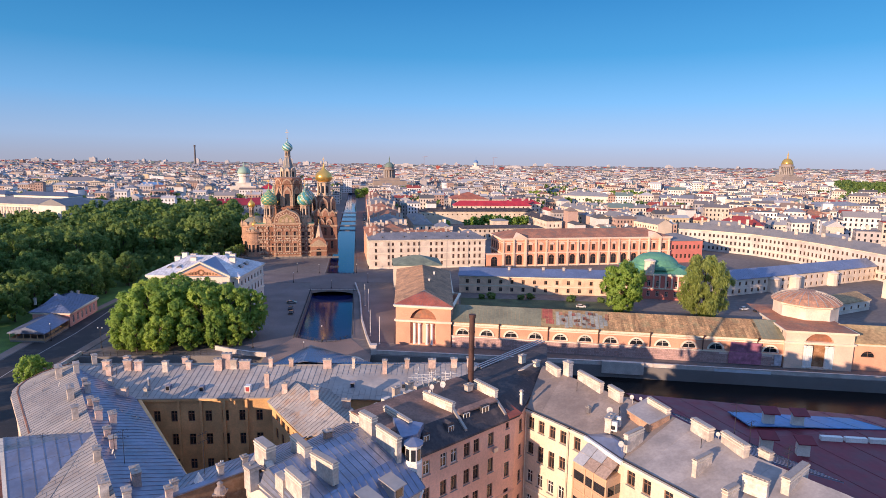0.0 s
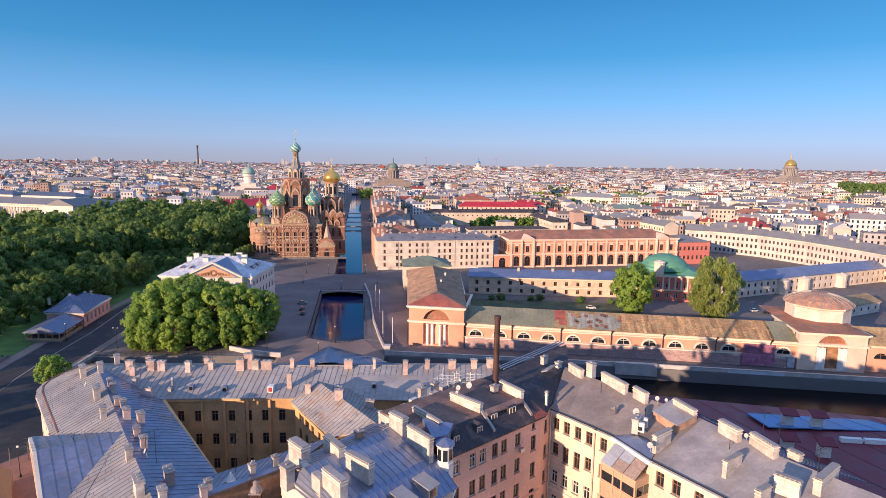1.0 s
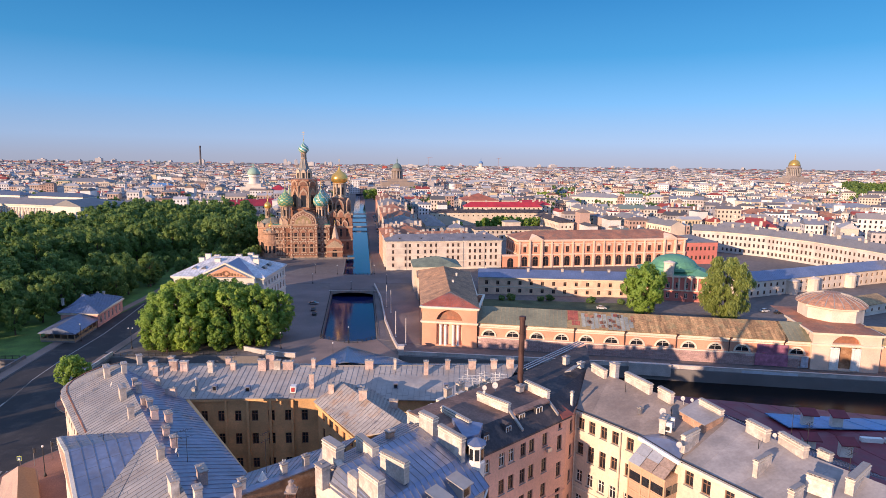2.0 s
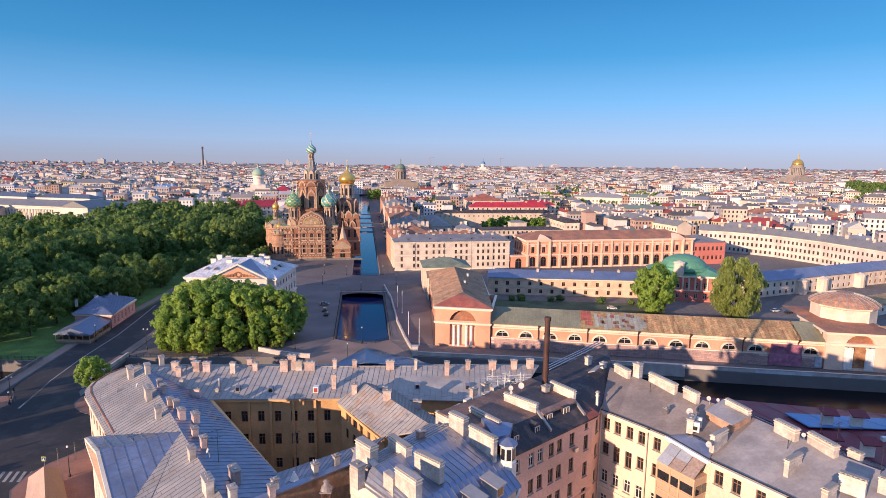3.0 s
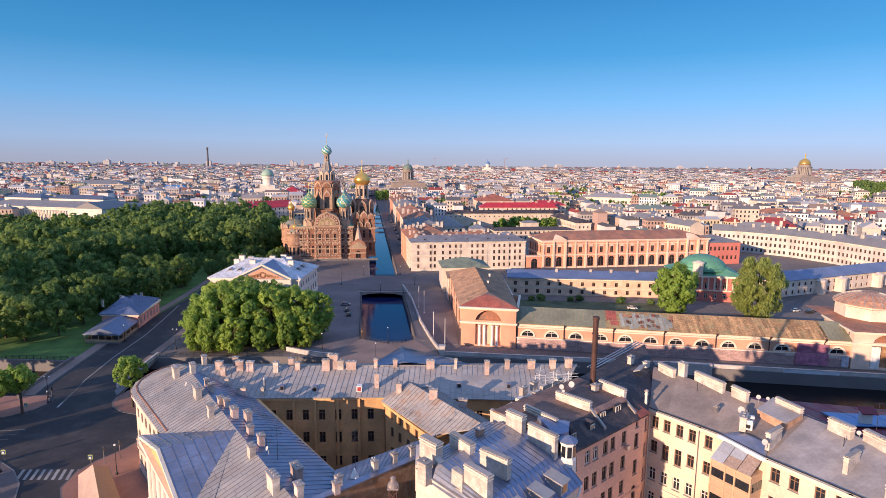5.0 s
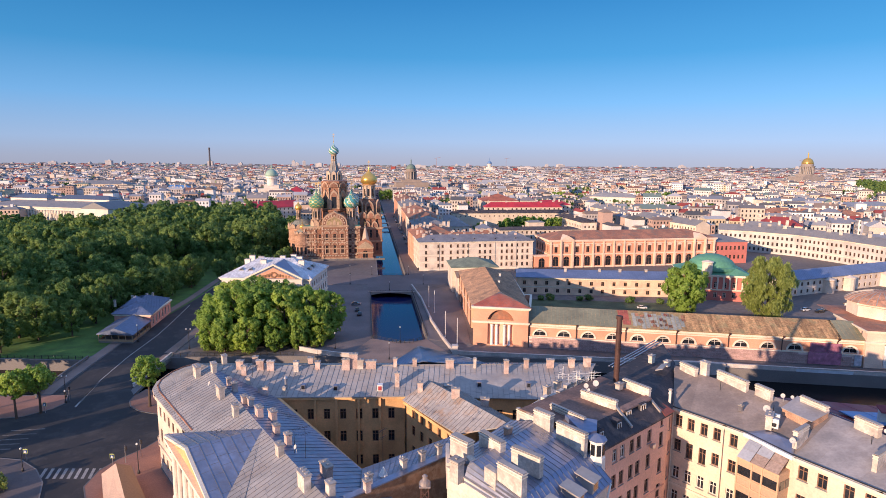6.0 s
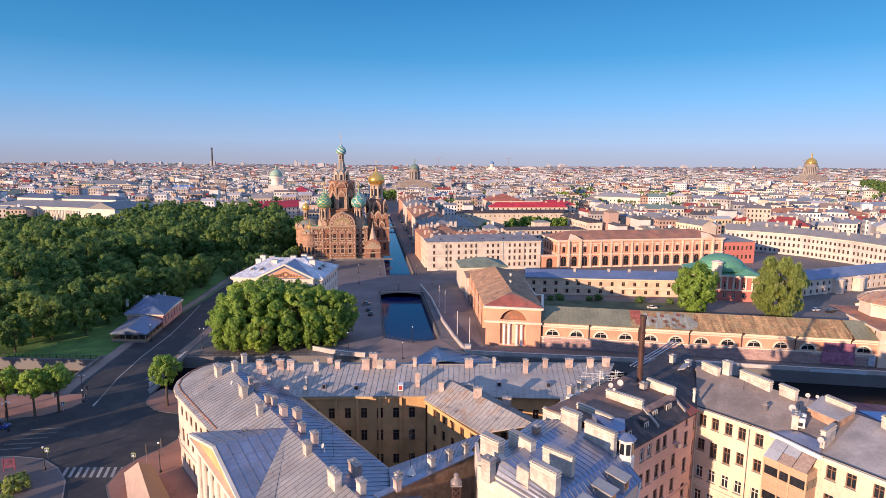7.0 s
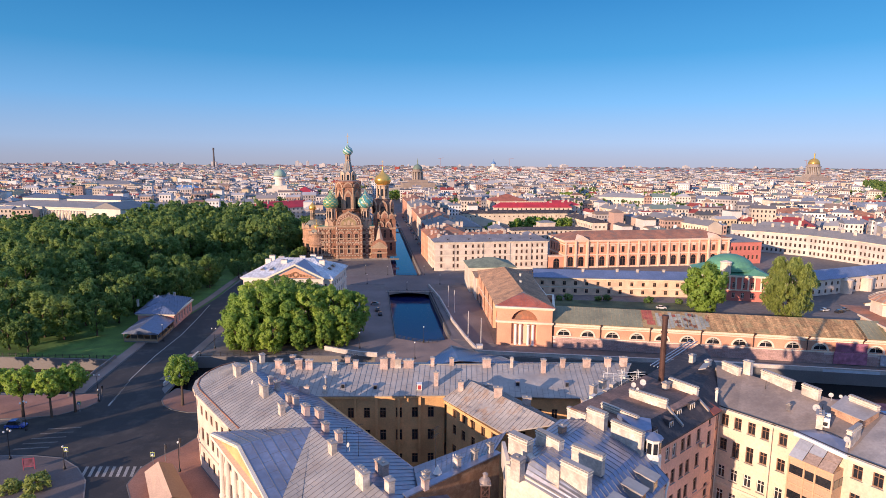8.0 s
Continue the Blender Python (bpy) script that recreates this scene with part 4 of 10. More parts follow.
            keel_gable(o, q + n * (r + 0.3) - w * r * 0.24 + UP * h, w, r * 0.48, r * 0.32, 0.6)
            part("apse_gable", o, CHURCH_TRIM, ap)
        g = Geo()
        g.lathe(q.x, q.y, h - 0.1, [(r * 0.92, 0), (r * 0.82, r * 0.22), (r * 0.55, r * 0.48), (r * 0.2, r * 0.62)], 20)
        part("half_dome", g, material("scale_tiles", (0.30, 0.30, 0.24), 0.6, grain=2.5, vary=0.35), ap, "scaly grey-green half dome")
    q = at(-24.5, -1)
    dome_tower(ch, q.x, q.y, 25.5, 1.5, 6.5, 2.3, 6.5, [GOLD], None, 16, 4.0, label="small gilded cupola")
    q = at(-21, -13)
    dome_tower(ch, q.x, q.y, 17.5, 1.0, 3.2, 1.7, 4.0, [GOLD], None, 16, 2.5, label="small gilded cupola")
    # porch with a tent spire at the foot of the bell tower
    q = at(20.5, -13)
    cs = [tuple((q + U * a + V * b).xy) for a, b in ((-5, -5), (5, -5), (5, 6), (-5, 6))]
    ring_walls(ch, cs, 0, 8, {0: [(1, 0.3, 3.4, 5.5, True)], 1: [(1, 0.3, 3.4, 5.5, True)]}, BRICK_CHURCH)
    for zz in (7.3, 4.2, 0.3):
        g = Geo()
        cornice(g, cs, zz, 0.6, 0.4)
        part("string_course", g, CHURCH_TRIM, ch)
    g = Geo()
    hip_roof(g, cs, 8, 4.0, 0.6, gable=True)
    part("porch_roof", g, material("porch_tiles", (0.33, 0.25, 0.17), 0.7, grain=2.5, vary=0.3), ch)
    g = Geo()
    keel_gable(g, Vector((*cs[0], 8)) - V * 0.3, U, 10, 6, 1)
    part("porch_gable", g, BRICK_CHURCH, ch)
    g = Geo()
    keel_gable(g, Vector((*cs[0], 8)) - V * 0.45 + U * 1.6, U, 6.8, 3.9, 0.3)
    part("porch_tympanum", g, CHURCH_TRIM, ch)
    g = Geo()
    g.lathe(q.x, q.y, 9, [(3.4, 0), (3.4, 2.0), (3.0, 3.0), (0.3, 13.0), (0.1, 13.6)], 8)
    part("porch_spire", g, CHURCH_STONE, ch, "pale tiled tent spire")
    cross_on(ch, q.x, q.y, 22.6, 2.2)
    # low parapet round the church
    for a in range(-30, 34, 4):
        g = Geo()
        g.block(at(a, -22.6), U, V, None, 3.4, 0.4, 1.2)
        part("parapet", g, GRANITE, ch)
        g = Geo()
        g.block(at(a - 0.4, -22.7), U, V, None, 0.5, 0.6, 1.7)
        part("parapet_post", g, GRANITE, ch)


church()


# ---- four-storey yellow house on the canal ----
def chimney(parent, x, y, z, w, d, h, turn=0.0, mat=None, pots=0, label=""):
    """A plastered stack with a flat cap and short flue pots."""
    g = Geo()
    g.box(x, y, z, w, d, h, turn)
    g.box(x, y, z + h * 0.86, w + 0.14, d + 0.14, h * 0.05, turn)
    ob = part("chimney", g, mat or CHIMNEY, parent, label)
    c = Geo()
    c.box(x, y, z + h, w + 0.26, d + 0.26, 0.16, turn)
    k = pots or max(1, int(max(w, d) / 0.8))
    ct, st = math.cos(radians(turn)), math.sin(radians(turn))
    for i in range(k):
        o = (i + 0.5) / k - 0.5
        ox, oy = (o * w, 0) if w >= d else (0, o * d)
        c.box(x + ox * ct - oy * st, y + ox * st + oy * ct, z + h + 0.16, 0.36, 0.36, 0.16, turn)
    part("cap", c, STONE_GREY if not pots else STEEL, ob)
    return ob


def yellow_house():
    cs = rect(-29.8, 340.5, 70.6, 30, 8.6)
    b = thing("apartment_house", -29.8, 340.5, 0, "four-storey pale yellow plastered house with grey metal roof beside the canal", "house")
    rows = [(22, 2.0, 1.3, 2.1, False), (22, 5.9, 1.35, 2.4, False), (22, 10.0, 1.3, 2.1, False), (22, 13.9, 1.3, 1.9, False)]
    side = [(9, z, w, h, a) for _, z, w, h, a in rows]
    ring_walls(b, cs, 0, 17.4, {3: side}, PLASTER_CREAM, FRAME_WOOD, skip_sides=(0,))
    wide = [4.0, 11.5, 14.0, 19.0, 23.3, 26.8, 29.8, 37.0, 40.3, 43.6, 50.8, 54.0, 57.2, 60.6, 64.0, 67.2]
    g = Geo()
    pierced(b, g, cs[0], cs[1], 17.4, [(c, z, w, h, FRAME_WOOD) for _, z, w, h, _a in rows for c in wide])
    part("wall", g, PLASTER_CREAM, b)
    g = Geo()
    for z, h, o in ((17.0, 0.5, 0.6), (13.1, 0.18, 0.14), (9.2, 0.22, 0.16), (5.0, 0.3, 0.2), (0, 0.9, 0.15)):
        cornice(g, cs, z, h, o)
    part("cornice", g, TRIM_WHITE, b)
    u = (Vector(cs[1]) - Vector(cs[0])).normalized()
    for f in (0.17, 0.42, 0.66, 0.85):
        g = Geo()
        p = Vector(cs[0]) + u * 70.6 * f
        g.box(p.x + u.y * 0.15, p.y - u.x * 0.15, 0, 0.16, 0.16, 17)
        part("downpipe", g, STONE_GREY, b)
    v = Vector((-u.y, u.x))
    zinc = material("roof_dark_zinc", (0.22, 0.22, 0.245), 0.55, 0.2, grain=1.2, vary=0.12, stain=0.22, stain_size=0.22)
    g = Geo()
    hip_roof(g, rect(*cs[0], 70.6, 13, 8.6), 17.5, 3.6, 0.6)
    part("roof", g, zinc, b)
    for a, w, mat in ((0, 11, ROOF_RUST), (22, 24, ROOF_RUST), (59.6, 11, zinc)):
        o = Vector(cs[0]) + u * a + v * 13
        g = Geo()
        hip_roof(g, rect(o.x, o.y, w, 17, 8.6), 17.4, 3.2, 0.3, gable=a == 22)
        part("roof", g, mat, b)
    rng = random.Random(61)
    for k in range(13):
        p = Vector(cs[0]) + u * (3.5 + k * 5.2 + rng.uniform(-1, 1)) + v * rng.uniform(5.5, 9.5)
        chimney(b, p.x, p.y, 19.2, rng.uniform(0.9, 1.9), 0.8, rng.uniform(1.9, 2.9), 8.6, CHIMNEY_PINK if k % 2 else CHIMNEY)
    for k in range(9):
        p = Vector(cs[0]) + u * (23.5 + (k % 5) * 4.6 if k < 5 else 2.0 + (k % 4) * 2.6) + v * (21 + (k % 3) * 3)
        chimney(b, p.x, p.y, 18.6, 1.4, 0.8, 2.8, 8.6, CHIMNEY_PINK)
    for k in range(5):
        p = Vector(cs[0]) + u * (8 + k * 13.0) + v * 2.6
        g = Geo()
        g.box(p.x, p.y, 18.2, 1.3, 1.8, 1.1, 8.6)
        dm = part("dormer", g, zinc, b)
        g = Geo()
        q = p - v * 0.93
        g.box(q.x, q.y, 18.45, 0.8, 0.06, 0.7, 8.6)
        part("dormer_pane", g, GLASS, dm)
    # courtyard wings behind
    for i, (a, d, w, dd, h) in enumerate(((0, 30, 13, 36, 17.5), (24, 30, 32, 12, 15), (40, 46, 22, 12, 14))):
        o = Vector(cs[0]) + u * a + v * d
        c2 = rect(o.x, o.y, w, dd, 8.6)
        ring_walls(b, c2, 0, h, {0: [(max(2, int(w / 3.3)), zz, 1.3, 1.8, False) for zz in (6, 10, 13)], 3: [(max(2, int(dd / 3.3)), zz, 1.3, 1.8, False) for zz in (2, 6, 10, 13.6)]}, PLASTER_SALMON, name="wing")
        g = Geo()
        hip_roof(g, c2, h, 4, 0.5)
        part("wing_roof", g, ROOF_RUST, b)
        for k in range(5):
            chimney(b, o.x + u.x * w * (k + 0.5) / 5 + v.x * dd / 2, o.y + u.y * w * (k + 0.5) / 5 + v.y * dd / 2, h + 2.5, 1.5, 0.9, 2.6, 8.6)


yellow_house()


# ---- long orange palace with arched windows ----
def palace():
    t = 8.6
    cs = rect(50.5, 351.5, 113, 26, t)
    b = thing("palace", 50.5, 351.5, 0, "long salmon palace with two tiers of arched windows, rusty roof", "palace")
    u = Vector((math.cos(radians(t)), math.sin(radians(t))))
    v = Vector((-u.y, u.x))
    rows = [(16, 1.0, 3.6, 6.2, True), (16, 9.6, 2.0, 4.6, True)]
    ring_walls(b, cs, 0, 17.4, {0: rows, 3: [(5, 1, 3, 6, True), (5, 9.6, 1.9, 4.4, True)], 1: [(5, 9.6, 1.9, 4.4, True)]}, PLASTER_PALACE, FRAME_WOOD, margin=0.8)
    g = Geo()
    for z, h, o in ((16.8, 0.8, 0.9), (8.2, 0.5, 0.5), (15.0, 0.3, 0.3), (0, 0.8, 0.3)):
        cornice(g, cs, z, h, o)
    part("cornice", g, TRIM_PALACE, b)
    step = (113 - 1.6) / 16
    for i in range(17):
        g = Geo()
        p = Vector(cs[0]) + u * (0.8 + i * step)
        q = p - v * 0.55 - u * 0.45
        g.block((q.x, q.y, 0.8), (*u, 0), (*v, 0), None, 0.9, 0.6, 16)
        q = p - v * 0.7 - u * 0.65
        g.block((q.x, q.y, 0), (*u, 0), (*v, 0), None, 1.3, 0.7, 8.2)
        part("pilaster", g, TRIM_PALACE, b)
    for i in range(16):
        g = Geo()
        p = Vector(cs[0]) + u * (0.8 + (i + 0.5) * step) - v * 0.3 - u * 1.5
        keel_gable(g, (p.x, p.y, 13.4), (*u, 0), 3.0, 1.7, 0.35)
        part("window_hood", g, TRIM_PALACE, b)
    for i in (1.5, 14.5):
        g = Geo()
        p = Vector(cs[0]) + u * (0.8 + i * step)
        a = p - u * 5 - v * 1.2
        e = p + u * 5 - v * 1.2
        g.add([(*a, 17.4), (*e, 17.4), (*(p - v * 1.2), 20.4), (*(a + v * 8), 17.4), (*(e + v * 8), 17.4), (*(p + v * 7), 20.4)],
              [(0, 1, 2), (4, 3, 5), (1, 4, 5, 2), (3, 0, 2, 5), (0, 3, 4, 1)])
        g.block((*(p - u * 4.4 - v * 1.1), 0), (*u, 0), (*v, 0), None, 0.9, 1.2, 17.4)
        g.block((*(p + u * 3.5 - v * 1.1), 0), (*u, 0), (*v, 0), None, 0.9, 1.2, 17.4)
        part("pediment", g, TRIM_PALACE, b)
    g = Geo()
    hip_roof(g, cs, 17.5, 4.4, 0.8)
    part("roof", g, ROOF_RUST, b)
    # red brick continuation to the east and an arched link to the west
    o = Vector(cs[1])
    c2 = rect(o.x, o.y + 1, 24, 26, t)
    ring_walls(b, c2, 0, 14.5, {0: [(7, 3, 1.5, 2.6, False), (7, 9, 1.5, 2.6, False)], 1: [(7, 3, 1.5, 2.6, False), (7, 9, 1.5, 2.6, False)]}, PLASTER_PINK, FRAME_WOOD, name="wing")
    g = Geo()
    hip_roof(g, c2, 14.5, 3.5, 0.5)
    part("wing_roof", g, ROOF_FAR, b)
    c3 = rect(41.2, 350.5, 9.3, 3, t)
    ring_walls(b, c3, 0, 8.0, {0: [(1, 0.3, 4, 6, True)]}, PLASTER_PALACE, name="gate_wall")
    g = Geo()
    cornice(g, c3, 7.6, 0.5, 0.4)
    g.prism(c3, 7.9, 8.1)
    part("gate_coping", g, TRIM_PALACE, b)


palace()


# ---- the stables by the river ----
SU = Vector((math.cos(radians(-10.6)), math.sin(radians(-10.6))))
SV = Vector((-SU.y, SU.x))


def stable_at(a, b):
    return Vector((12.2, 197.6)) + SU * a + SV * b


def stables():
    b = thing("stables", 12.2, 197.6, 0, "low salmon stable range with half-round windows and patched sheet roof", "stable building")
    L = 108.5
    cs = [tuple(stable_at(a, c)) for a, c in ((0, 0), (L, 0), (L, 14), (0, 14))]
    n = 13
    step = L / n
    openings = []
    for i in range(n):
        c = step * (i + 0.5)
        r = 2.1
        openings.append((c - r, 4.3, c + r, 4.3 + r, True))
        p = stable_at(c, 0.16)
        set_window(b, (p.x, p.y, 4.3), (SU.x, SU.y), 2 * r, r, True, FRAME_WHITE, True)
    g = Geo()
    wall_face(g, (*stable_at(0, 0), 0), (*SU, 0), L, 9.0, openings)
    wall_face(g, (*stable_at(L, 14), 0), (*-SU, 0), L, 9.0, [])
    part("wall", g, PLASTER_SALMON, b)
    for i in range(n):
        c = step * (i + 0.5)
        h = Geo()
        m = 14
        for k in range(m + 1):
            a0 = math.pi * k / m
            h.v += [(*stable_at(c - r * math.cos(a0), d), 4.3 + r * math.sin(a0)) for r, d in ((2.12, 0.1), (2.12, -0.24), (2.68, -0.24), (2.68, 0.1))]
        h.f = [(k * 4 + j, k * 4 + (j + 1) % 4, k * 4 + 4 + (j + 1) % 4, k * 4 + 4 + j) for k in range(m) for j in range(4)] + [(3, 2, 1, 0), (m * 4, m * 4 + 1, m * 4 + 2, m * 4 + 3)]
        h.m = [0] * len(h.f)
        part("window_arch", h, TRIM_WHITE, b)
    t = Geo()
    cornice(t, cs, 8.4, 0.6, 0.7)
    cornice(t, cs, 7.5, 0.25, 0.25)
    q = stable_at(0, -0.75)
    t.block((q.x, q.y, 3.75), (*SU, 0), (*SV, 0), None, L, 0.9, 0.35)
    for i in range(int(L / 1.2)):
        q = stable_at(i * 1.2 + 0.3, -0.5)
        t.block((q.x, q.y, 8.0), (*SU, 0), (*SV, 0), None, 0.5, 0.5, 0.35)
    part("cornice", t, TRIM_WHITE, b)
    # pale rusticated blocks along the foot
    joint = Geo()
    q = stable_at(0.2, -0.55)
    joint.block((q.x, q.y, 0), (*SU, 0), (*SV, 0), None, L - 1, 0.6, 3.75)
    foot = part("plinth", joint, material("plinth_joint", (0.68, 0.56, 0.52), 0.9), b)
    bw, bh = 1.9, 0.62
    me = Geo()
    me.block((0, 0, 0), (1, 0, 0), (0, 1, 0), None, bw - 0.08, 0.25, bh - 0.07)
    block_me = me.mesh("stone_block", [material("plinth_stone", (0.47, 0.31, 0.285), 0.9, grain=3, vary=0.18, stain=0.15)])
    for r in range(6):
        for i in range(int((L - 3) / bw)):
            if r * 57 + i > 330:
                continue
            q = stable_at(0.4 + i * bw + (bw / 2 if r % 2 else 0), -0.72)
            ob = new("stone_block", block_me)
            ob.parent = foot
            o = base_of(foot)
            ob.matrix_basis = pose(q.x - o.x, q.y - o.y, 0.05 + r * bh - o.z, 0, 0, -10.6)
    for i in range(n + 1):
        d = Geo()
        p = stable_at(min(max(step * i, 0.3), L - 0.3), -0.25)
        d.tube((p.x, p.y - 0.2, 0), (p.x, p.y - 0.2, 8.0), 0.16, 0.16, 6)
        d.tube((p.x, p.y - 0.2, 8.0), (p.x, p.y - 0.9, 8.8), 0.18, 0.22, 6)
        d.box(p.x, p.y - 0.9, 8.7, 0.5, 0.5, 0.55)
        if i % 2 == 0:
            part("downpipe", d, RUST_PIPE, b)
    metal_sheet(b, [(*stable_at(-0.5, -0.8), 9.05), (*stable_at(L, -0.8), 9.05), (*stable_at(L, 8.5), 13.0), (*stable_at(-0.5, 8.5), 13.0)], ROOF_STABLE, None, 1.4)
    metal_sheet(b, [(*stable_at(L, 15), 9.0), (*stable_at(-0.5, 15), 9.0), (*stable_at(-0.5, 8.5), 12.99), (*stable_at(L, 8.5), 12.99)], ROOF_STABLE, None, 1.4)
    # corner pavilion with portico
    c2 = [tuple(stable_at(a, c)) for a, c in ((-19.6, -1.2), (0, -1.2), (0, 20), (-19.6, 20))]
    g = Geo()
    wall_face(g, (*c2[0], 0), (*SU, 0), 19.6, 14.2, [(5.2, 0.6, 14.4, 8.2, False), (5.0, 9.6, 14.6, 13.3, True)], 1.2)
    wall_face(g, (*c2[1], 0), (*SV, 0), 21.2, 14.2, [])
    wall_face(g, (*c2[2], 0), (*-SU, 0), 19.6, 14.2, [])
    wall_face(g, (*c2[3], 0), (*-SV, 0), 21.2, 14.2, [(8, 1, 11, 6, False)])
    part("pavilion_wall", g, PLASTER_SALMON, b)
    g = Geo()
    q = stable_at(-15, -0.1)
    g.block((q.x, q.y, 0), (*SU, 0), (*SV, 0), None, 10.6, 0.2, 8.4)
    part("portico_back", g, PLASTER_ORANGE, b)
    g = Geo()
    q = stable_at(-15, 0.2)
    g.block((q.x, q.y, 9), (*SU, 0), (*SV, 0), None, 10.6, 0.2, 5)
    part("lunette_lattice", g, ROOF_RUST, b, "brown slatted half-round window")
    for a in (-12.9, -11.2, -8.4, -6.7):
        g = Geo()
        p = stable_at(a, -0.75)
        g.lathe(p.x, p.y, 0.3, [(0.62, 0), (0.62, 0.4), (0.48, 0.5), (0.42, 6.9), (0.58, 7.1), (0.58, 7.6)], 12)
        part("column", g, WHITE_PAINT, b, "white stone column")
    g = Geo()
    cornice(g, c2, 13.9, 0.5, 0.8)
    cornice(g, c2, 8.6, 0.45, 0.5)
    part("pavilion_cornice", g, TRIM_WHITE, b)
    # one long roof from the portico down the canal wing, hipped at the front
    L0, R0, R1, L1 = Vector((-7.9, 200.6)), Vector((13.0, 195.9)), Vector((14.4, 264.0)), Vector((-9.9, 266.6))
    F0, F1 = Vector((2.8, 205.6)), Vector((1.8, 256.0))
    ze, zr = 14.35, 18.3
    tin = material("roof_brick_tin", (0.42, 0.115, 0.075), 0.7, grain=1.5, vary=0.2, stain=0.25, stain_size=0.4)
    shingle = material("roof_brown_shingle", (0.52, 0.315, 0.19), 0.85, grain=2.2, vary=0.35, stain=0.25, stain_size=0.25, spots=((0.20, 0.13, 0.09), 0.6, 0.3))
    metal_sheet(b, [(*L0, ze), (*R0, ze), (*F0, zr)], tin, SEAM, 1.0, name="pavilion_roof")
    metal_sheet(b, [(*L1, ze), (*L0, ze), (*F0, zr - 0.01), (*F1, zr - 0.01)], shingle, shingle, 1.3, name="wing_roof")
    metal_sheet(b, [(*R0, ze), (*R1, ze), (*F1, zr - 0.02), (*F0, zr - 0.02)], shingle, shingle, 1.3, name="wing_roof")
    # walls of the wing along the canal
    c3 = [(-6.6, 221.0), (13.4, 217.5), (13.9, 265.0), (-9.0, 267.0)]
    ring_walls(b, c3, 0, 14.2, {3: [(9, 8.6, 1.6, 2.6, True), (9, 2.4, 1.8, 3.0, True)], 1: [(9, 1.6, 1.6, 2.2, False), (9, 6.2, 1.6, 2.2, False), (9, 10.6, 1.4, 1.6, False)]}, PLASTER_SALMON, name="wing_wall")
    g = Geo()
    cornice(g, c3, 13.7, 0.45, 0.6, sides=(1, 2, 3))
    cornice(g, c3, 7.4, 0.35, 0.35, sides=(3,))
    part("wing_cornice", g, TRIM_WHITE, b)
    metal_sheet(b, [(*R1, ze), (*L1, ze), (*F1, zr - 0.03)], shingle, shingle, 1.3, name="wing_roof")
    g = Geo()
    g.prism([(-10.0, 267.1), (13.5, 265.2), (12.0, 285.5), (-10.6, 284.2)], 0, 10.6)
    part("wing_link", g, PLASTER_CREAM, b)
    g = Geo()
    g.prism([(-10.4, 267.2), (13.9, 265.3), (12.4, 285.4), (-11.0, 284.0)], 10.6, 10.9)
    part("link_roof", g, shingle, b)
    for x, y, z in ((4.6, 225.0, 16.9), (6.8, 241.0, 16.6)):
        chimney(b, x, y, z, 0.7, 0.7, 1.5, 0, PLASTER_WHITE)
    for k in range(5):
        d = Geo()
        p = Vector(c3[3]).lerp(Vector(c3[0]), k / 4)
        d.tube((p.x - 0.3, p.y, 0), (p.x - 0.3, p.y, 13.8), 0.13, 0.13, 6)
        part("downpipe", d, RUST_PIPE, b)
    c4 = rect(-12.0, 284, 23, 20, 5)
    ring_walls(b, c4, 0, 12.6, {}, PLASTER_CREAM, name="end_wall")
    g = Geo()
    cornice(g, c4, 12.2, 0.5, 0.6)
    part("end_cornice", g, TRIM_WHITE, b)
    g = Geo()
    hip_roof(g, c4, 12.8, 3.6, 0.8)
    part("end_roof", g, material("roof_dull_green", (0.24, 0.27, 0.19), 0.75, grain=1.5, vary=0.15, stain=0.25, stain_size=0.3), b)
    # long back range with a blue metal roof
    c5 = [(20, 281), (99, 274), (101, 287), (21, 294)]
    ring_walls(b, c5, 0, 8.6, {0: [(14, 1.0, 1.5, 2.0, False), (14, 4.9, 1.5, 2.0, False)]}, material("plaster_sand", (0.74, 0.51, 0.36), 0.9, stain=0.2, stain_size=0.3), name="back_wall")
    for zz, hh, oo in ((8.2, 0.4, 0.5), (3.9, 0.25, 0.2)):
        g = Geo()
        cornice(g, c5, zz, hh, oo, sides=(0,))
        part("back_cornice", g, TRIM_WHITE, b)
    metal_sheet(b, [(19.4, 280, 8.8), (99.4, 273, 8.8), (100.2, 280.7, 11.6), (20.4, 287.7, 11.6)], ROOF_BLUE, None, 1.2)
    metal_sheet(b, [(101.8, 288, 8.8), (20.6, 295, 8.8), (20.4, 287.7, 11.59), (100.2, 280.7, 11.59)], ROOF_BLUE, None, 1.2)
    for x, y in ((45, 284), (62, 283), (72, 282), (85, 281.6)):
        chimney(b, x, y, 10.2, 1.2, 0.9, 2.2, -5)
    # east pavilion with a portico and an eight-sided drum
    e0 = stable_at(108.2, -1.2)
    c6 = [tuple(e0), tuple(e0 + SU * 20), tuple(e0 + SU * 20 + SV * 20), tuple(e0 + SV * 20)]
    g = Geo()
    wall_face(g, (*c6[0], 0), (*SU, 0), 20, 12.4, [(5.4, 0.6, 14.6, 8.0, False), (5.4, 9.0, 14.6, 11.9, True)], 1.2)
    wall_face(g, (*c6[1], 0), (*SV, 0), 20, 12.4, [])
    wall_face(g, (*c6[3], 0), (*-SV, 0), 20, 12.4, [(16, 9.8, 17.2, 11.6, False)])
    part("pavilion_wall", g, material("plaster_pale_pink", (0.80, 0.58, 0.45), 0.9, stain=0.16), b)
    g = Geo()
    q = e0 + SU * 5 + SV * 1.2
    g.block((*q, 0), (*SU, 0), (*SV, 0), None, 10, 0.2, 8.2)
    part("portico_back", g, PLASTER_BROWN, b)
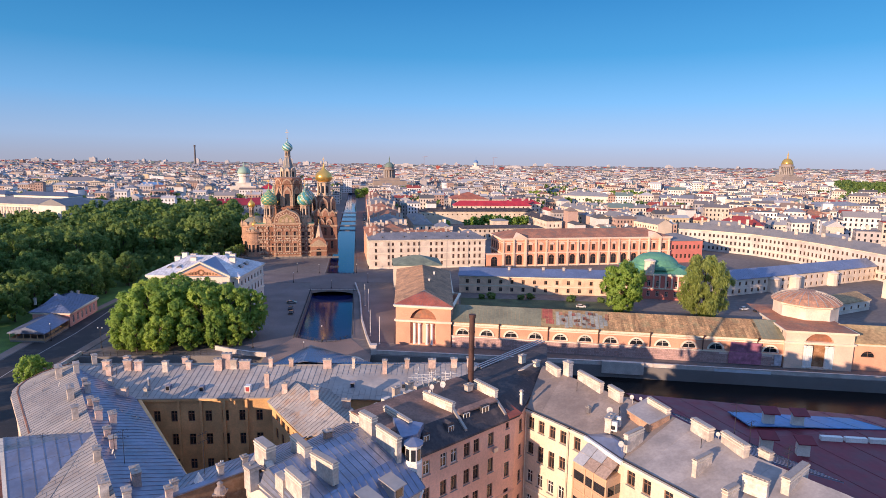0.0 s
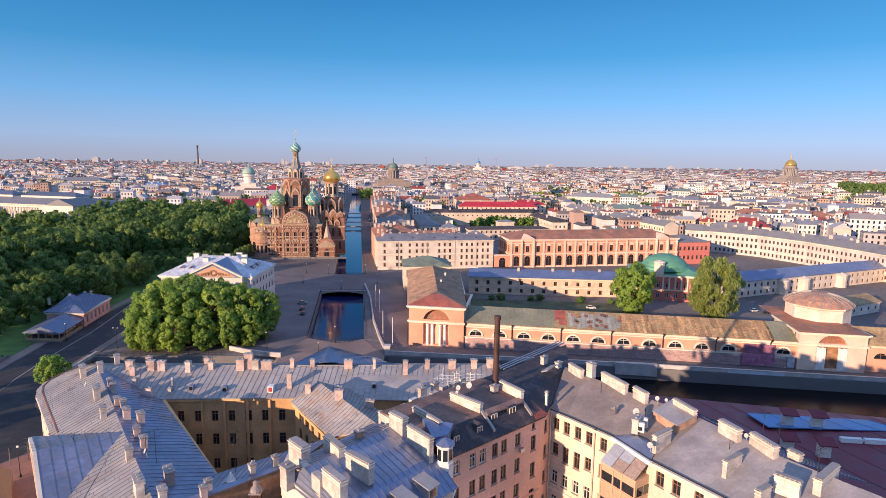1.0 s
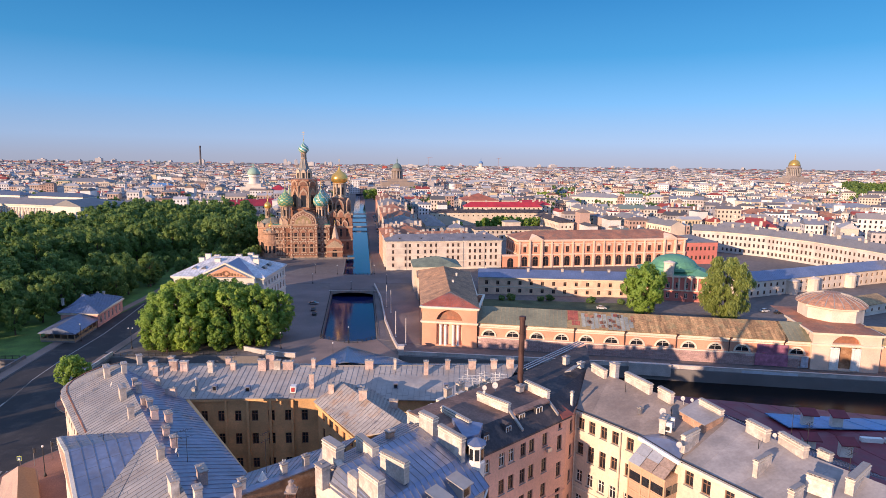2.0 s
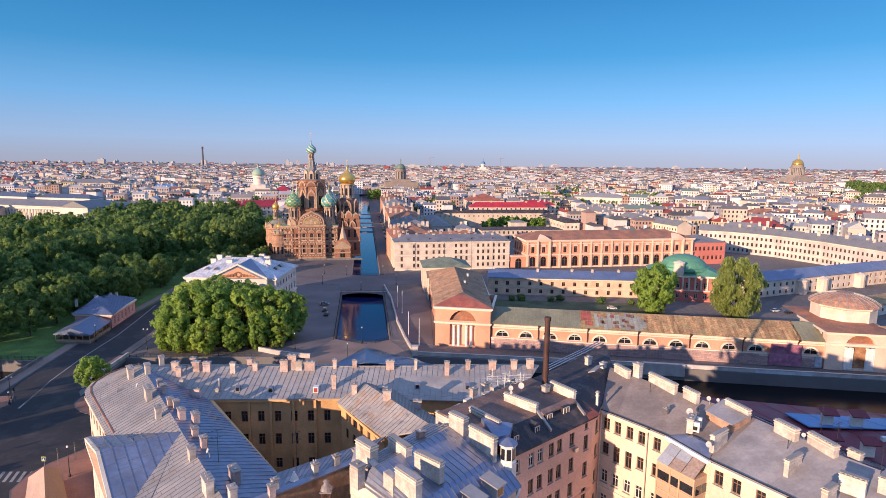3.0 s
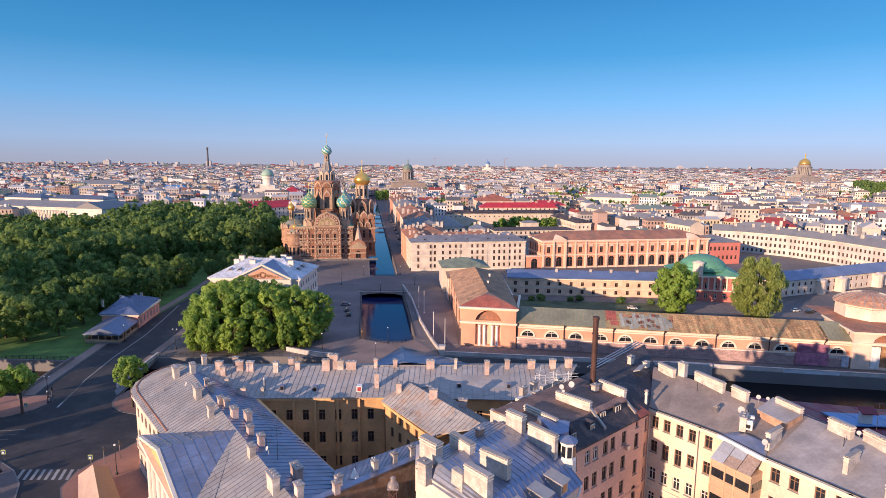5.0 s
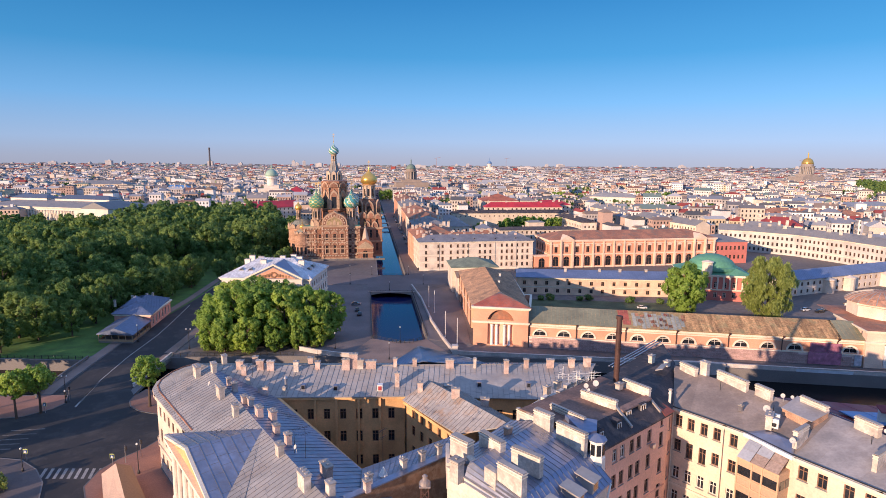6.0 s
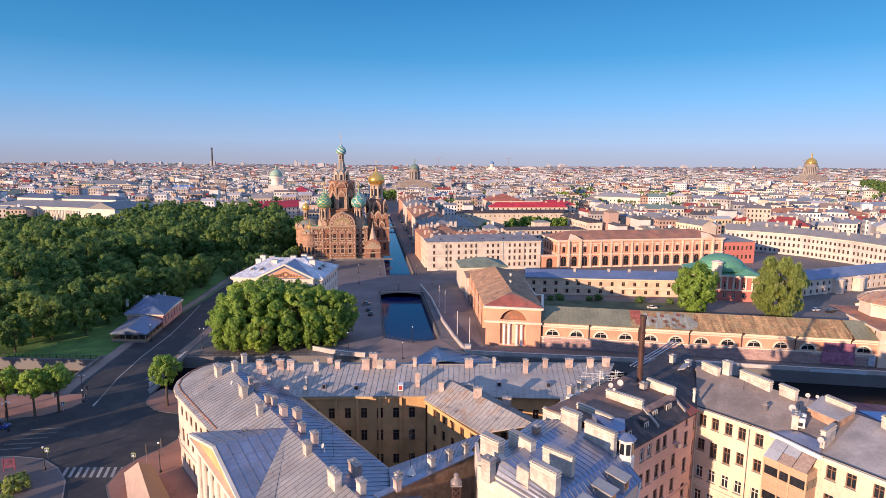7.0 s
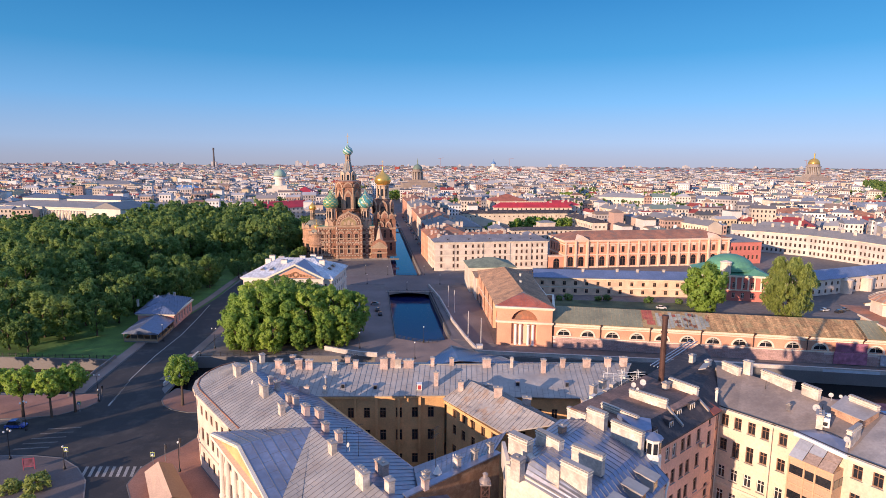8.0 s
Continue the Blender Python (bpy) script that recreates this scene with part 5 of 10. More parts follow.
    g = Geo()
    g.block((*q, 9), (*SU, 0), (*SV, 0), None, 10, 0.2, 3.2)
    part("lunette_lattice", g, ROOF_RUST, b, "brown slatted half-round window")
    for a in (6.0, 7.6, 12.4, 14.0):
        g = Geo()
        p = e0 + SU * a + SV * 0.35
        g.lathe(p.x, p.y, 0.3, [(0.62, 0), (0.62, 0.4), (0.5, 0.5), (0.44, 6.7), (0.6, 6.9), (0.6, 7.4)], 12)
        part("column", g, WHITE_PAINT, b, "white stone column")
    for a in (5.6, 11.9):
        g = Geo()
        p = e0 + SU * a - SV * 0.05
        g.block((*p, 0.4), (*SU, 0), (*SV, 0), None, 2.6, 0.12, 7.2)
        part("portico_panel", g, WHITE_PAINT, b)
    g = Geo()
    cornice(g, c6, 12.1, 0.5, 0.8)
    cornice(g, c6, 8.4, 0.45, 0.5)
    part("pavilion_cornice", g, TRIM_WHITE, b)
    m = sum((Vector(p) for p in c6), Vector((0, 0))) / 4 + SV * 10
    hub = m + SU * 3.6
    g = Geo()
    big = [tuple(Vector(p) + (Vector(p) - m) * 0.05) for p in (c6[0], c6[1], tuple(Vector(c6[1]) + SV * 34), tuple(Vector(c6[0]) + SV * 34))]
    small = [tuple(m + (Vector(p) - m) * 0.58) for p in big]
    g.prism(big, 12.6, 13.2, top=small)
    part("skirt_roof", g, ROOF_RUST, b)
    g = Geo()
    g.lathe(hub.x, hub.y, 11.5, [(9.8, 0), (9.8, 5.6), (10.5, 5.9), (10.5, 6.5), (9.4, 6.6)], 8, turn=-10)
    part("drum_wall", g, PLASTER_CREAM, b)
    g = Geo()
    g.lathe(hub.x, hub.y, 18.0, [(10.8, 0), (10.7, 0.2), (8.6, 1.7), (5.6, 2.9), (2.6, 3.6), (0.3, 3.8)], 24, turn=-10)
    part("drum_roof", g, material("roof_pale_rust", (0.46, 0.24, 0.15), 0.75, 0.0, 1.5, 0.3, 0.3, 0.3, spots=((0.30, 0.20, 0.15), 0.7, 0.4)), b, "rusty streaked low dome roof")
    ribs = Geo()
    for k in range(24):
        an = 2 * math.pi * k / 24
        n = Vector((math.cos(an), math.sin(an)))
        ribs.tube((*(hub + n * 10.7), 18.25), (*(hub + n * 8.6), 19.75), 0.14, 0.14, 4)
        ribs.tube((*(hub + n * 8.6), 19.75), (*(hub + n * 5.6), 20.95), 0.14, 0.12, 4)
        ribs.tube((*(hub + n * 5.6), 20.95), (*(hub + n * 2.6), 21.65), 0.12, 0.1, 4)
    part("standing_seams", ribs, ROOF_LIGHT, b, kind="stuff")
    # continuing range to the east
    f0 = e0 + SU * 20 + SV * 2
    c7 = [tuple(f0), tuple(f0 + SU * 60), tuple(f0 + SU * 60 + SV * 14), tuple(f0 + SV * 14)]
    ring_walls(b, c7, 0, 8.8, {0: [(7, 4.3, 4.0, 2.0, True)]}, PLASTER_SALMON, name="east_wall")
    g = Geo()
    cornice(g, c7, 8.4, 0.5, 0.6)
    part("east_cornice", g, TRIM_WHITE, b)
    g = Geo()
    hip_roof(g, c7, 9.0, 4.0, 0.8, gable=True)
    part("east_roof", g, ROOF_STABLE, b)
    # red and grey replaced sheets in the long roof
    rng = random.Random(12)
    ROOF_BRICK_PATCH = material("roof_brick_patch", (0.38, 0.10, 0.07), 0.7, grain=1.5, vary=0.2, stain=0.25, stain_size=0.4)
    def patch(a0, a1, o0, o1, mat):
        g = Geo()
        z = lambda o: 9.05 + (o + 0.8) / 9.3 * 3.95 + 0.03
        g.slab([(*stable_at(a0, o0), z(o0)), (*stable_at(a1, o0), z(o0)), (*stable_at(a1, o1), z(o1)), (*stable_at(a0, o1), z(o1))], 0.05)
        part("roof_patch", g, mat, b)
    patch(31.4, 35.0, 3.4, 8.4, ROOF_BRICK_PATCH)
    patch(32.6, 35.4, 0.9, 3.2, ROOF_BRICK_PATCH)
    for a, o in ((41.5, 5.4), (45.2, 3.6), (47.0, 6.2)):
        patch(a, a + 1.3, o, o + 1.4, ROOF_BRICK_PATCH)
    for k in range(12):
        patch(36.0 + k * 1.45, 37.3 + k * 1.45, rng.uniform(-0.7, 1.5), rng.uniform(5, 8.4), material("roof_dull_zinc", (0.34, 0.34, 0.29), 0.6, 0.1, 1.2, 0.2, 0.2, 0.2))
    for k in range(14):
        a, o = 36 + rng.uniform(0, 17), rng.uniform(0, 6)
        patch(a, a + 1.3, o, o + 1.5, ROOF_RUST)
    weathered = material("roof_weathered_sheet", (0.44, 0.26, 0.125), 0.8, grain=1.6, vary=0.42, stain=0.25, stain_size=0.3, spots=((0.27, 0.27, 0.14), 0.5, 0.25))
    a = 53.6
    while a < 100.2:
        w = rng.uniform(0.8, 1.3)
        mid = rng.uniform(3.0, 5.4)
        patch(a, a + w - 0.06, -0.7, mid - 0.04, weathered)
        patch(a, a + w - 0.06, mid, 8.4, weathered)
        a += w
    for a0, a1 in ((0, 31.0), (100.5, 108.4)):
        patch(a0, a1, -0.7, 8.4, material("roof_patina", (0.235, 0.235, 0.16), 0.75, 0.0, 1.2, 0.15, 0.2, 0.12))


stables()


RESERVED = [[(-305, 495), (-140, 495), (-178, 618), (-350, 618)]]


# ---- house with green dome behind the stables ----
def green_domed_house():
    b = thing("domed_house", 118, 262, 0, "small red plastered house with white trim and green domed roof", "house")
    cs = rect(99, 272, 31, 24, -14)
    ring_walls(b, cs, 0, 12.4, {0: [(7, 1.4, 1.5, 2.6, False), (7, 6.2, 1.5, 3.0, True)], 1: [(5, 6.2, 1.5, 3.0, True)], 3: [(5, 1.4, 1.5, 2.6, False), (5, 6.2, 1.5, 3.0, True)]}, PLASTER_PINK, FRAME_WHITE)
    g = Geo()
    for z, h, o in ((11.9, 0.6, 0.7), (5.2, 0.4, 0.3)):
        cornice(g, cs, z, h, o)
    part("cornice", g, TRIM_WHITE, b)
    g = Geo()
    c = sum((Vector(p) for p in cs), Vector((0, 0))) / 4
    top = [tuple(c + (Vector(p) - c) * 0.62) for p in cs]
    big = [tuple(c + (Vector(p) - c) * 1.06) for p in cs]
    g.prism(big, 12.5, 15.2, top=top)
    g.lathe(c.x, c.y, 15.0, [(12.2, -0.9), (12.0, 0.2), (10.9, 0.6), (10.4, 1.6), (9.0, 3.2), (6.6, 4.7), (3.6, 5.7), (0.4, 6.1)], 28)
    part("roof", g, ROOF_GREEN, b)
    for k in range(6):
        p = Vector(cs[0]).lerp(Vector(cs[1]), (k + 0.35 + 4.5) / 11.2) + Vector((-0.24, -0.97)) * 0.3
        g = Geo()
        g.lathe(p.x, p.y, 5.4, [(0.55, 0), (0.42, 0.4), (0.38, 5.4), (0.6, 6.2)], 8)
        part("column", g, TRIM_WHITE, b, "white half column")
    q = c - Vector((6.5, 9.5))
    g = Geo()
    g.lathe(q.x, q.y, 12.5, [(2.4, 0), (2.4, 5.6), (2.8, 5.8), (2.6, 6.2), (0.2, 6.9)], 12)
    part("lantern", g, PLASTER_CREAM, b)


green_domed_house()


# ---- long white curved terrace to the east ----
def terrace(name, pts, depth, h, wall_mat, roof_mat, rows, label, category="house", chimneys=True, rise=4.0, frame=None, chimney_every=9.0):
    """A range of house along a broken line (the street front), with a pitched roof."""
    b = thing(name, pts[0][0], pts[0][1], 0, label, category)
    g, c = Geo(), Geo()
    n = len(pts)
    P = [Vector(p) for p in pts]
    outs = []
    RESERVED.append([tuple(p) for p in pts] + [(pts[-1][0] - 8, pts[-1][1] + depth + 8), (pts[0][0] - 8, pts[0][1] + depth + 8)])
    for i in range(n):
        d = (P[min(i + 1, n - 1)] - P[max(i - 1, 0)]).normalized()
        outs.append(Vector((d.y, -d.x)))
    back = [p - o * depth for p, o in zip(P, outs)]
    for i in range(n - 1):
        a, e = P[i], P[i + 1]
        L = (e - a).length
        facade(b, g, (*a, 0), (*(e - a), 0), L, h, [(max(1, int(L / sp)), z, w, hh, ar) for sp, z, w, hh, ar in rows], frame, 0.5)
        wall_face(g, (*back[i + 1], 0), (*(back[i] - back[i + 1]).normalized(), 0), (back[i] - back[i + 1]).length, h, [])
        ov = 0.6
        f0, f1 = a + outs[i] * ov, e + outs[i + 1] * ov
        k0, k1 = back[i] - outs[i] * ov, back[i + 1] - outs[i + 1] * ov
        m0, m1 = (f0 + k0) / 2, (f1 + k1) / 2
        for slope in ([(*f0, h), (*f1, h), (*m1, h + rise), (*m0, h + rise)], [(*k1, h), (*k0, h), (*m0, h + rise), (*m1, h + rise)]):
            r = Geo()
            r.slab(slope, 0.3)
            part("roof_slope", r, roof_mat, b)
    for i in (0, n - 1):
        a, e = (back[0], P[0]) if i == 0 else (P[-1], back[-1])
        facade(b, g, (*a, 0), (*(e - a), 0), (e - a).length, h, [])
        m = (a + e) / 2
        g.add([(*a, h), (*e, h), (*m, h + rise)], [(0, 1, 2)])
    cornice(c, [tuple(p) for p in P], h - 0.5, 0.5, 0.5, closed=False)
    cornice(c, [tuple(p) for p in P], h * 0.3, 0.3, 0.2, closed=False)
    part("wall", g, wall_mat, b)
    part("cornice", c, TRIM_WHITE, b)
    if chimneys:
        rng = random.Random(int(abs(pts[0][0]) * 7 + pts[0][1]))
        for i in range(n - 1):
            L = (P[i + 1] - P[i]).length
            k = max(1, int(L / chimney_every))
            for j in range(k):
                f = (j + rng.uniform(0.2, 0.8)) / k
                p = P[i].lerp(P[i + 1], f) - outs[i] * depth * rng.uniform(0.3, 0.7)
                ang = math.degrees(math.atan2(outs[i].x, -outs[i].y))
                chimney(b, p.x, p.y, h + rise * 0.5, rng.uniform(1.2, 2.6), 0.9, rise * 0.5 + rng.uniform(1.0, 1.8), ang)
    return b


terrace("terrace_house", [(196, 432), (214, 424), (236, 402), (250, 372), (258, 336), (262, 300), (262, 260)], 16, 15.5, material("plaster_stone_white", (0.66, 0.60, 0.545), 0.9, stain=0.2), ROOF_FAR,
        [(2.9, 1.5, 1.3, 2.2, False), (2.9, 6.0, 1.3, 2.4, False), (2.9, 10.6, 1.3, 2.1, False)], "long curved cream-white terrace with grey metal roof", "terrace", frame=FRAME_WOOD)
terrace("yellow_terrace", [(158, 655), (168, 590), (180, 505), (192, 462)], 14, 15, PLASTER_YELLOW, ROOF_FAR,
        [(3.2, 2, 1.3, 2.2, False), (3.2, 6.4, 1.3, 2.2, False), (3.2, 10.8, 1.3, 2.0, False)], "long pale yellow terrace with grey roof", "terrace")


# ---- white house with blue-grey roof and pediment ----
def white_house():
    cs = rect(-110.5, 238, 37.5, 30, -3)
    b = thing("mansion", -110.5, 238, 0, "white mansion with hipped blue-grey metal roof and painted pediment", "house")
    rows = [(11, 2, 1.4, 2.4, False), (11, 7.2, 1.4, 2.8, False), (11, 12.4, 1.4, 1.9, False)]
    ring_walls(b, cs, 0, 16.6, {0: rows, 1: [(7, z, w, h, a) for _, z, w, h, a in rows]}, PLASTER_WHITE, FRAME_WOOD)
    g = Geo()
    for z, h, o in ((16.1, 0.6, 0.8), (6.0, 0.4, 0.3), (11.4, 0.3, 0.2)):
        cornice(g, cs, z, h, o)
    part("cornice", g, TRIM_WHITE, b)
    seamed_hip(b, cs, 16.8, 6.0, 0.9, 12, material("roof_white_metal", (0.66, 0.66, 0.68), 0.55, 0.1, grain=1.2, vary=0.15, stain=0.3, stain_size=0.25, spots=((0.40, 0.48, 0.62), 0.35, 0.12)), 1.3)
    g = Geo()
    g.add([(-99, 234.5, 16.9), (-76, 233.4, 16.9), (-87.5, 234, 22.5), (-99, 252, 16.9), (-76, 251, 16.9), (-87.5, 251, 22.5)], [(0, 1, 2), (1, 4, 5, 2), (3, 0, 2, 5), (0, 3, 4, 1)])
    part("pediment_roof", g, ROOF_BLUE, b)
    g = Geo()
    g.add([(-96.6, 234.2, 17.2), (-78.4, 233.3, 17.2), (-87.5, 233.75, 21.6)], [(0, 1, 2)])
    g.add([(-96.6, 234.6, 17.2), (-78.4, 233.7, 17.2), (-87.5, 234.15, 21.6)], [(2, 1, 0)])
    ped = part("pediment", g, PLASTER_SALMON, b, "painted terracotta pediment relief")
    for p, q in (((-99.4, 233.9, 16.75), (-87.5, 233.3, 22.5)), ((-87.5, 233.3, 22.5), (-75.6, 232.8, 16.75))):
        d = Vector(q) - Vector(p)
        g = Geo()
        g.block(p, d.normalized(), (0, 1, 0), None, d.length, 1.2, 0.7)
        part("raking_cornice", g, TRIM_WHITE, ped)
    for k in range(9):
        a = math.pi * 2 * k / 9
        g = Geo()
        g.box(-87.5 + 1.25 * math.cos(a), 233.5, 18.4 + 1.0 * math.sin(a), 0.7, 0.3, 0.55)
        part("relief", g, PLASTER_BROWN, ped)
    for s in (-1, 1):
        for k in range(4):
            g = Geo()
            g.box(-87.5 + s * (2.4 + k * 1.3), 233.5, 17.7 - 0.05 * k, 0.9, 0.25, 1.3 - k * 0.22)
            part("relief", g, PLASTER_BROWN, ped)
    g = Geo()
    g.block((-98, 234.6, 0), (1, -0.05, 0), (0.05, 1, 0), None, 22, 4, 16.8)
    part("portico", g, PLASTER_WHITE, b)
    for x, y in ((-103, 250), (-99, 257), (-95.5, 248), (-90, 259), (-82, 257), (-79, 247.5), (-86, 263), (-104, 260)):
        chimney(b, x, y, 19, 2.4, 1.4, 3.4, -3, PLASTER_WHITE)
    for x, y in ((-103.5, 243.5), (-99.5, 243.3), (-75.5, 246.5), (-75.3, 253)):
        g = Geo()
        g.box(x, y, 17.4, 1.6, 2.6, 1.7, -3)
        g.slab([(x - 1.1, y - 1.6, 19.0), (x, y - 1.6, 19.9), (x, y + 1.8, 19.9), (x - 1.1, y + 1.8, 19.0)], 0.12)
        g.slab([(x, y - 1.6, 19.9), (x + 1.1, y - 1.6, 19.0), (x + 1.1, y + 1.8, 19.0), (x, y + 1.8, 19.9)], 0.12)
        dm = part("dormer", g, ROOF_LIGHT, b)
        q = Geo()
        q.box(x, y - 1.33, 17.7, 0.9, 0.06, 1.1, -3)
        part("dormer_pane", q, GLASS, dm)


white_house()


# ---- trees ----
def foliage(rng, lobes, count, size, droop=0.0, twigs=13):
    """Leaf sprays over billowing lobes of a crown. Returns vertices, faces and soft normals."""
    v, f, nn = [], [], []
    mid = sum((Vector(c[:3]) for c in lobes), Vector()) / len(lobes)
    clumps = []
    for x, y, z, r in lobes:
        c = Vector((x, y, z))
        for k in range(twigs):
            d = Vector((rng.gauss(0, 1), rng.gauss(0, 1), rng.gauss(0.25, 0.9))).normalized()
            clumps.append((c + d * r * rng.uniform(0.5, 0.92), r * rng.uniform(0.22, 0.5), c, r))
    weights = [q[1] ** 2 for q in clumps]
    made = 0
    while made < count:
        p0, r0, c, r = rng.choices(clumps, weights)[0]
        d = Vector((rng.gauss(0, 1), rng.gauss(0, 1), rng.gauss(0, 1))).normalized()
        p = p0 + d * r0 * rng.uniform(0.55, 1.32)
        if (p - c).length < r * 0.6:
            continue
        if any((p.x - a) ** 2 + (p.y - b) ** 2 + (p.z - h) ** 2 < (q * 0.62) ** 2 for a, b, h, q in lobes):
            continue
        made += 1
        n = (d + Vector((rng.uniform(-1, 1), rng.uniform(-1, 1), rng.uniform(-1, 1))) * 0.6).normalized()
        s = n.orthogonal().normalized()
        t = n.cross(s)
        a = rng.uniform(0, 6.283)
        s, t = s * math.cos(a) + t * math.sin(a), t * math.cos(a) - s * math.sin(a)
        k = size * rng.uniform(0.65, 1.35)
        if droop:
            t = (t * (1 - droop) - UP * droop).normalized()
            q = [p - s * k * 0.28, p + s * k * 0.28, p + t * k * 1.9]
            n = s.cross(t).normalized()
            if n.dot(d) < 0:
                q, n = q[::-1], -n
        else:
            q = [p - s * k * 0.5 - t * k * 0.35, p + s * k * 0.5 - t * k * 0.4, p + s * k * rng.uniform(-0.2, 0.2) + t * k * 0.7]
        i = len(v)
        v += [tuple(x) for x in q]
        f.append((i, i + 1, i + 2))
        soft = (d * 0.35 + (p - c).normalized() * 0.6 + (p - mid).normalized() * 0.45 + n * 0.95 + UP * 0.1).normalized()
        nn += [tuple(soft)] * 3
    return v, f, nn


def soften(ob, normals):
    ob.data.polygons.foreach_set("use_smooth", [True] * len(ob.data.polygons))
    ob.data.normals_split_custom_set_from_vertices(normals)


def crown_lobes(rng, height, spread, low, count, full=1.0):
    """Rounded lobes that heap up into one uneven crown."""
    rows = []
    mid, half = (low + height) / 2, (height - low) / 2
    for i in range(count):
        f = 1 - 2 * (i + 0.5) / count
        a = i * 2.399 + rng.uniform(-0.6, 0.6)
        ring = math.sqrt(max(0.0, 1 - f * f * 0.92))
        k = rng.uniform(0.45, 0.74) if count < 20 or i % 3 == 0 else rng.uniform(0.66, 0.88)
        r = spread * rng.uniform(0.30, 0.46) * math.sqrt(14 / count) * full
        z = mid + half * f * 0.86 + rng.uniform(-0.5, 0.5)
        rows.append((spread * ring * k * math.cos(a), spread * ring * k * math.sin(a), max(low + r * 0.5, min(z, height - r * 0.9)), r))
    return rows


def tree(name, seed, height, spread, trunk, count, size, leaf_mat, label, lobes=12, droop=0.0, low=None, full=1.0):
    """A tapered trunk with limbs and a crown of leaf sprays; stands at the origin until copied."""
    rng = random.Random(seed)
    t = thing(name, 0, 0, 0, label, "tree")
    g = Geo()
    r0 = height * 0.018 + 0.06
    g.tube((0, 0, -0.2), (0.1, 0.05, trunk), r0 * 1.25, r0 * 0.85, 8)
    g.tube((0.1, 0.05, trunk), (0, 0, height * 0.8), r0 * 0.85, r0 * 0.2, 6)
    rows = crown_lobes(rng, height, spread, trunk * 0.8 if low is None else low, lobes, full)
    for c in rows[::2]:
        d = math.hypot(c[0], c[1])
        g.tube((0.05, 0.02, max(trunk * 0.8, c[2] - d * 0.8 - 1)), (c[0] * 0.9, c[1] * 0.9, c[2]), r0 * 0.45, r0 * 0.12, 5)
    part("trunk", g, BARK, t)
    v, f, nn = foliage(rng, rows, count, size, droop)
    crown = Geo()
    crown.v, crown.f, crown.m = v, f, [0] * len(f)
    ob = part("crown", crown, leaf_mat, t)
    if not droop:
        soften(ob, nn)
    return t


def plant(kinds, spots, group, seed=3):
    rng = random.Random(seed)
    for i, (x, y, s) in enumerate(spots):
        k = kinds[i % len(kinds)]
        wide = rng.uniform(0.9, 1.12)
        ob = copy_thing(k, Matrix.Translation((x, y, 0.0)) @ Matrix.Rotation(rng.uniform(0, 6.28), 4, "Z") @ Matrix.Diagonal((s * wide, s * wide, s, 1)))
        tagged(ob, group=group)


def bury(kinds):
    for k in kinds:
        for o in (*k.children_recursive, k):
            bpy.data.objects.remove(o)


park_kinds = [tree("park_tree", 11 + i, 22, 8.4, 3.0, 7200, 0.7, LEAF_PARK, "tall leafy deciduous park tree in dense green foliage", 21 + i % 3) for i in range(5)]
deep_kinds = [tree("park_tree", 21 + i, 22, 8.6, 3.0, 3600, 1.0, LEAF_PARK, "tall leafy deciduous park tree in dense green foliage", 20 + i % 2) for i in range(4)]


def park_spots():
    rng = random.Random(5)
    spots = [(-190, 197, 0.75), (-177, 193, 0.66), (-168.5, 190, 0.6), (-165, 204, 0.72), (-156, 209, 0.62), (-186, 208, 0.8), (-174, 207, 0.78), (-200, 196, 0.74), (-212, 198, 0.8), (-157, 226, 0.72), (-158, 240, 0.78), (-154, 256, 0.8), (-147, 262, 0.72), (-149, 276, 0.8), (-168, 222, 0.8), (-146, 292, 0.78)]
    y = 216.0
    while y < 605:
        x = -136 if y < 300 else -122
        while x > -(y * 0.80 + 60):
            px, py = x + rng.uniform(-5, 5), y + rng.uniform(-5, 5)
            ok = not (px > -154 and py < 252) and rng.random() > 0.05
            if py < 300 and px > -143:
                ok = False
            slant = (px + 30) / py
            back = slant < -0.53 and py > 398 + (px + 310) * 0.9
            if back and (px < -450 or py > 503 - (px + 307) * 0.269):
                ok = False
            if slant > -0.26 and py > 470:
                ok = False
            along, side = (-89 - px) * 0.711 + (390 - py) * 0.703, (-89 - px) * 0.703 - (390 - py) * 0.711
            if -10 < along < 120 and abs(side) < 30:
                spots.append((px, py, rng.uniform(0.36, 0.48)))
                ok = False
            if ok:
                spots.append((px, py, rng.choice((rng.uniform(0.62, 0.85), rng.uniform(0.9, 1.16))) * (0.84 if py < 235 else 1.0) * (0.72 if px > -175 and py < 300 else 1.0) * (0.72 if back else 1.0)))
            x -= 12.6
        y += 12.0
    return spots


PARK = sorted(park_spots(), key=lambda q: math.hypot(q[0] + 15, q[1]))
plant(park_kinds, PARK[:110], "park trees", 8)
plant(deep_kinds, PARK[110:235], "park trees", 9)
bury(park_kinds + deep_kinds)


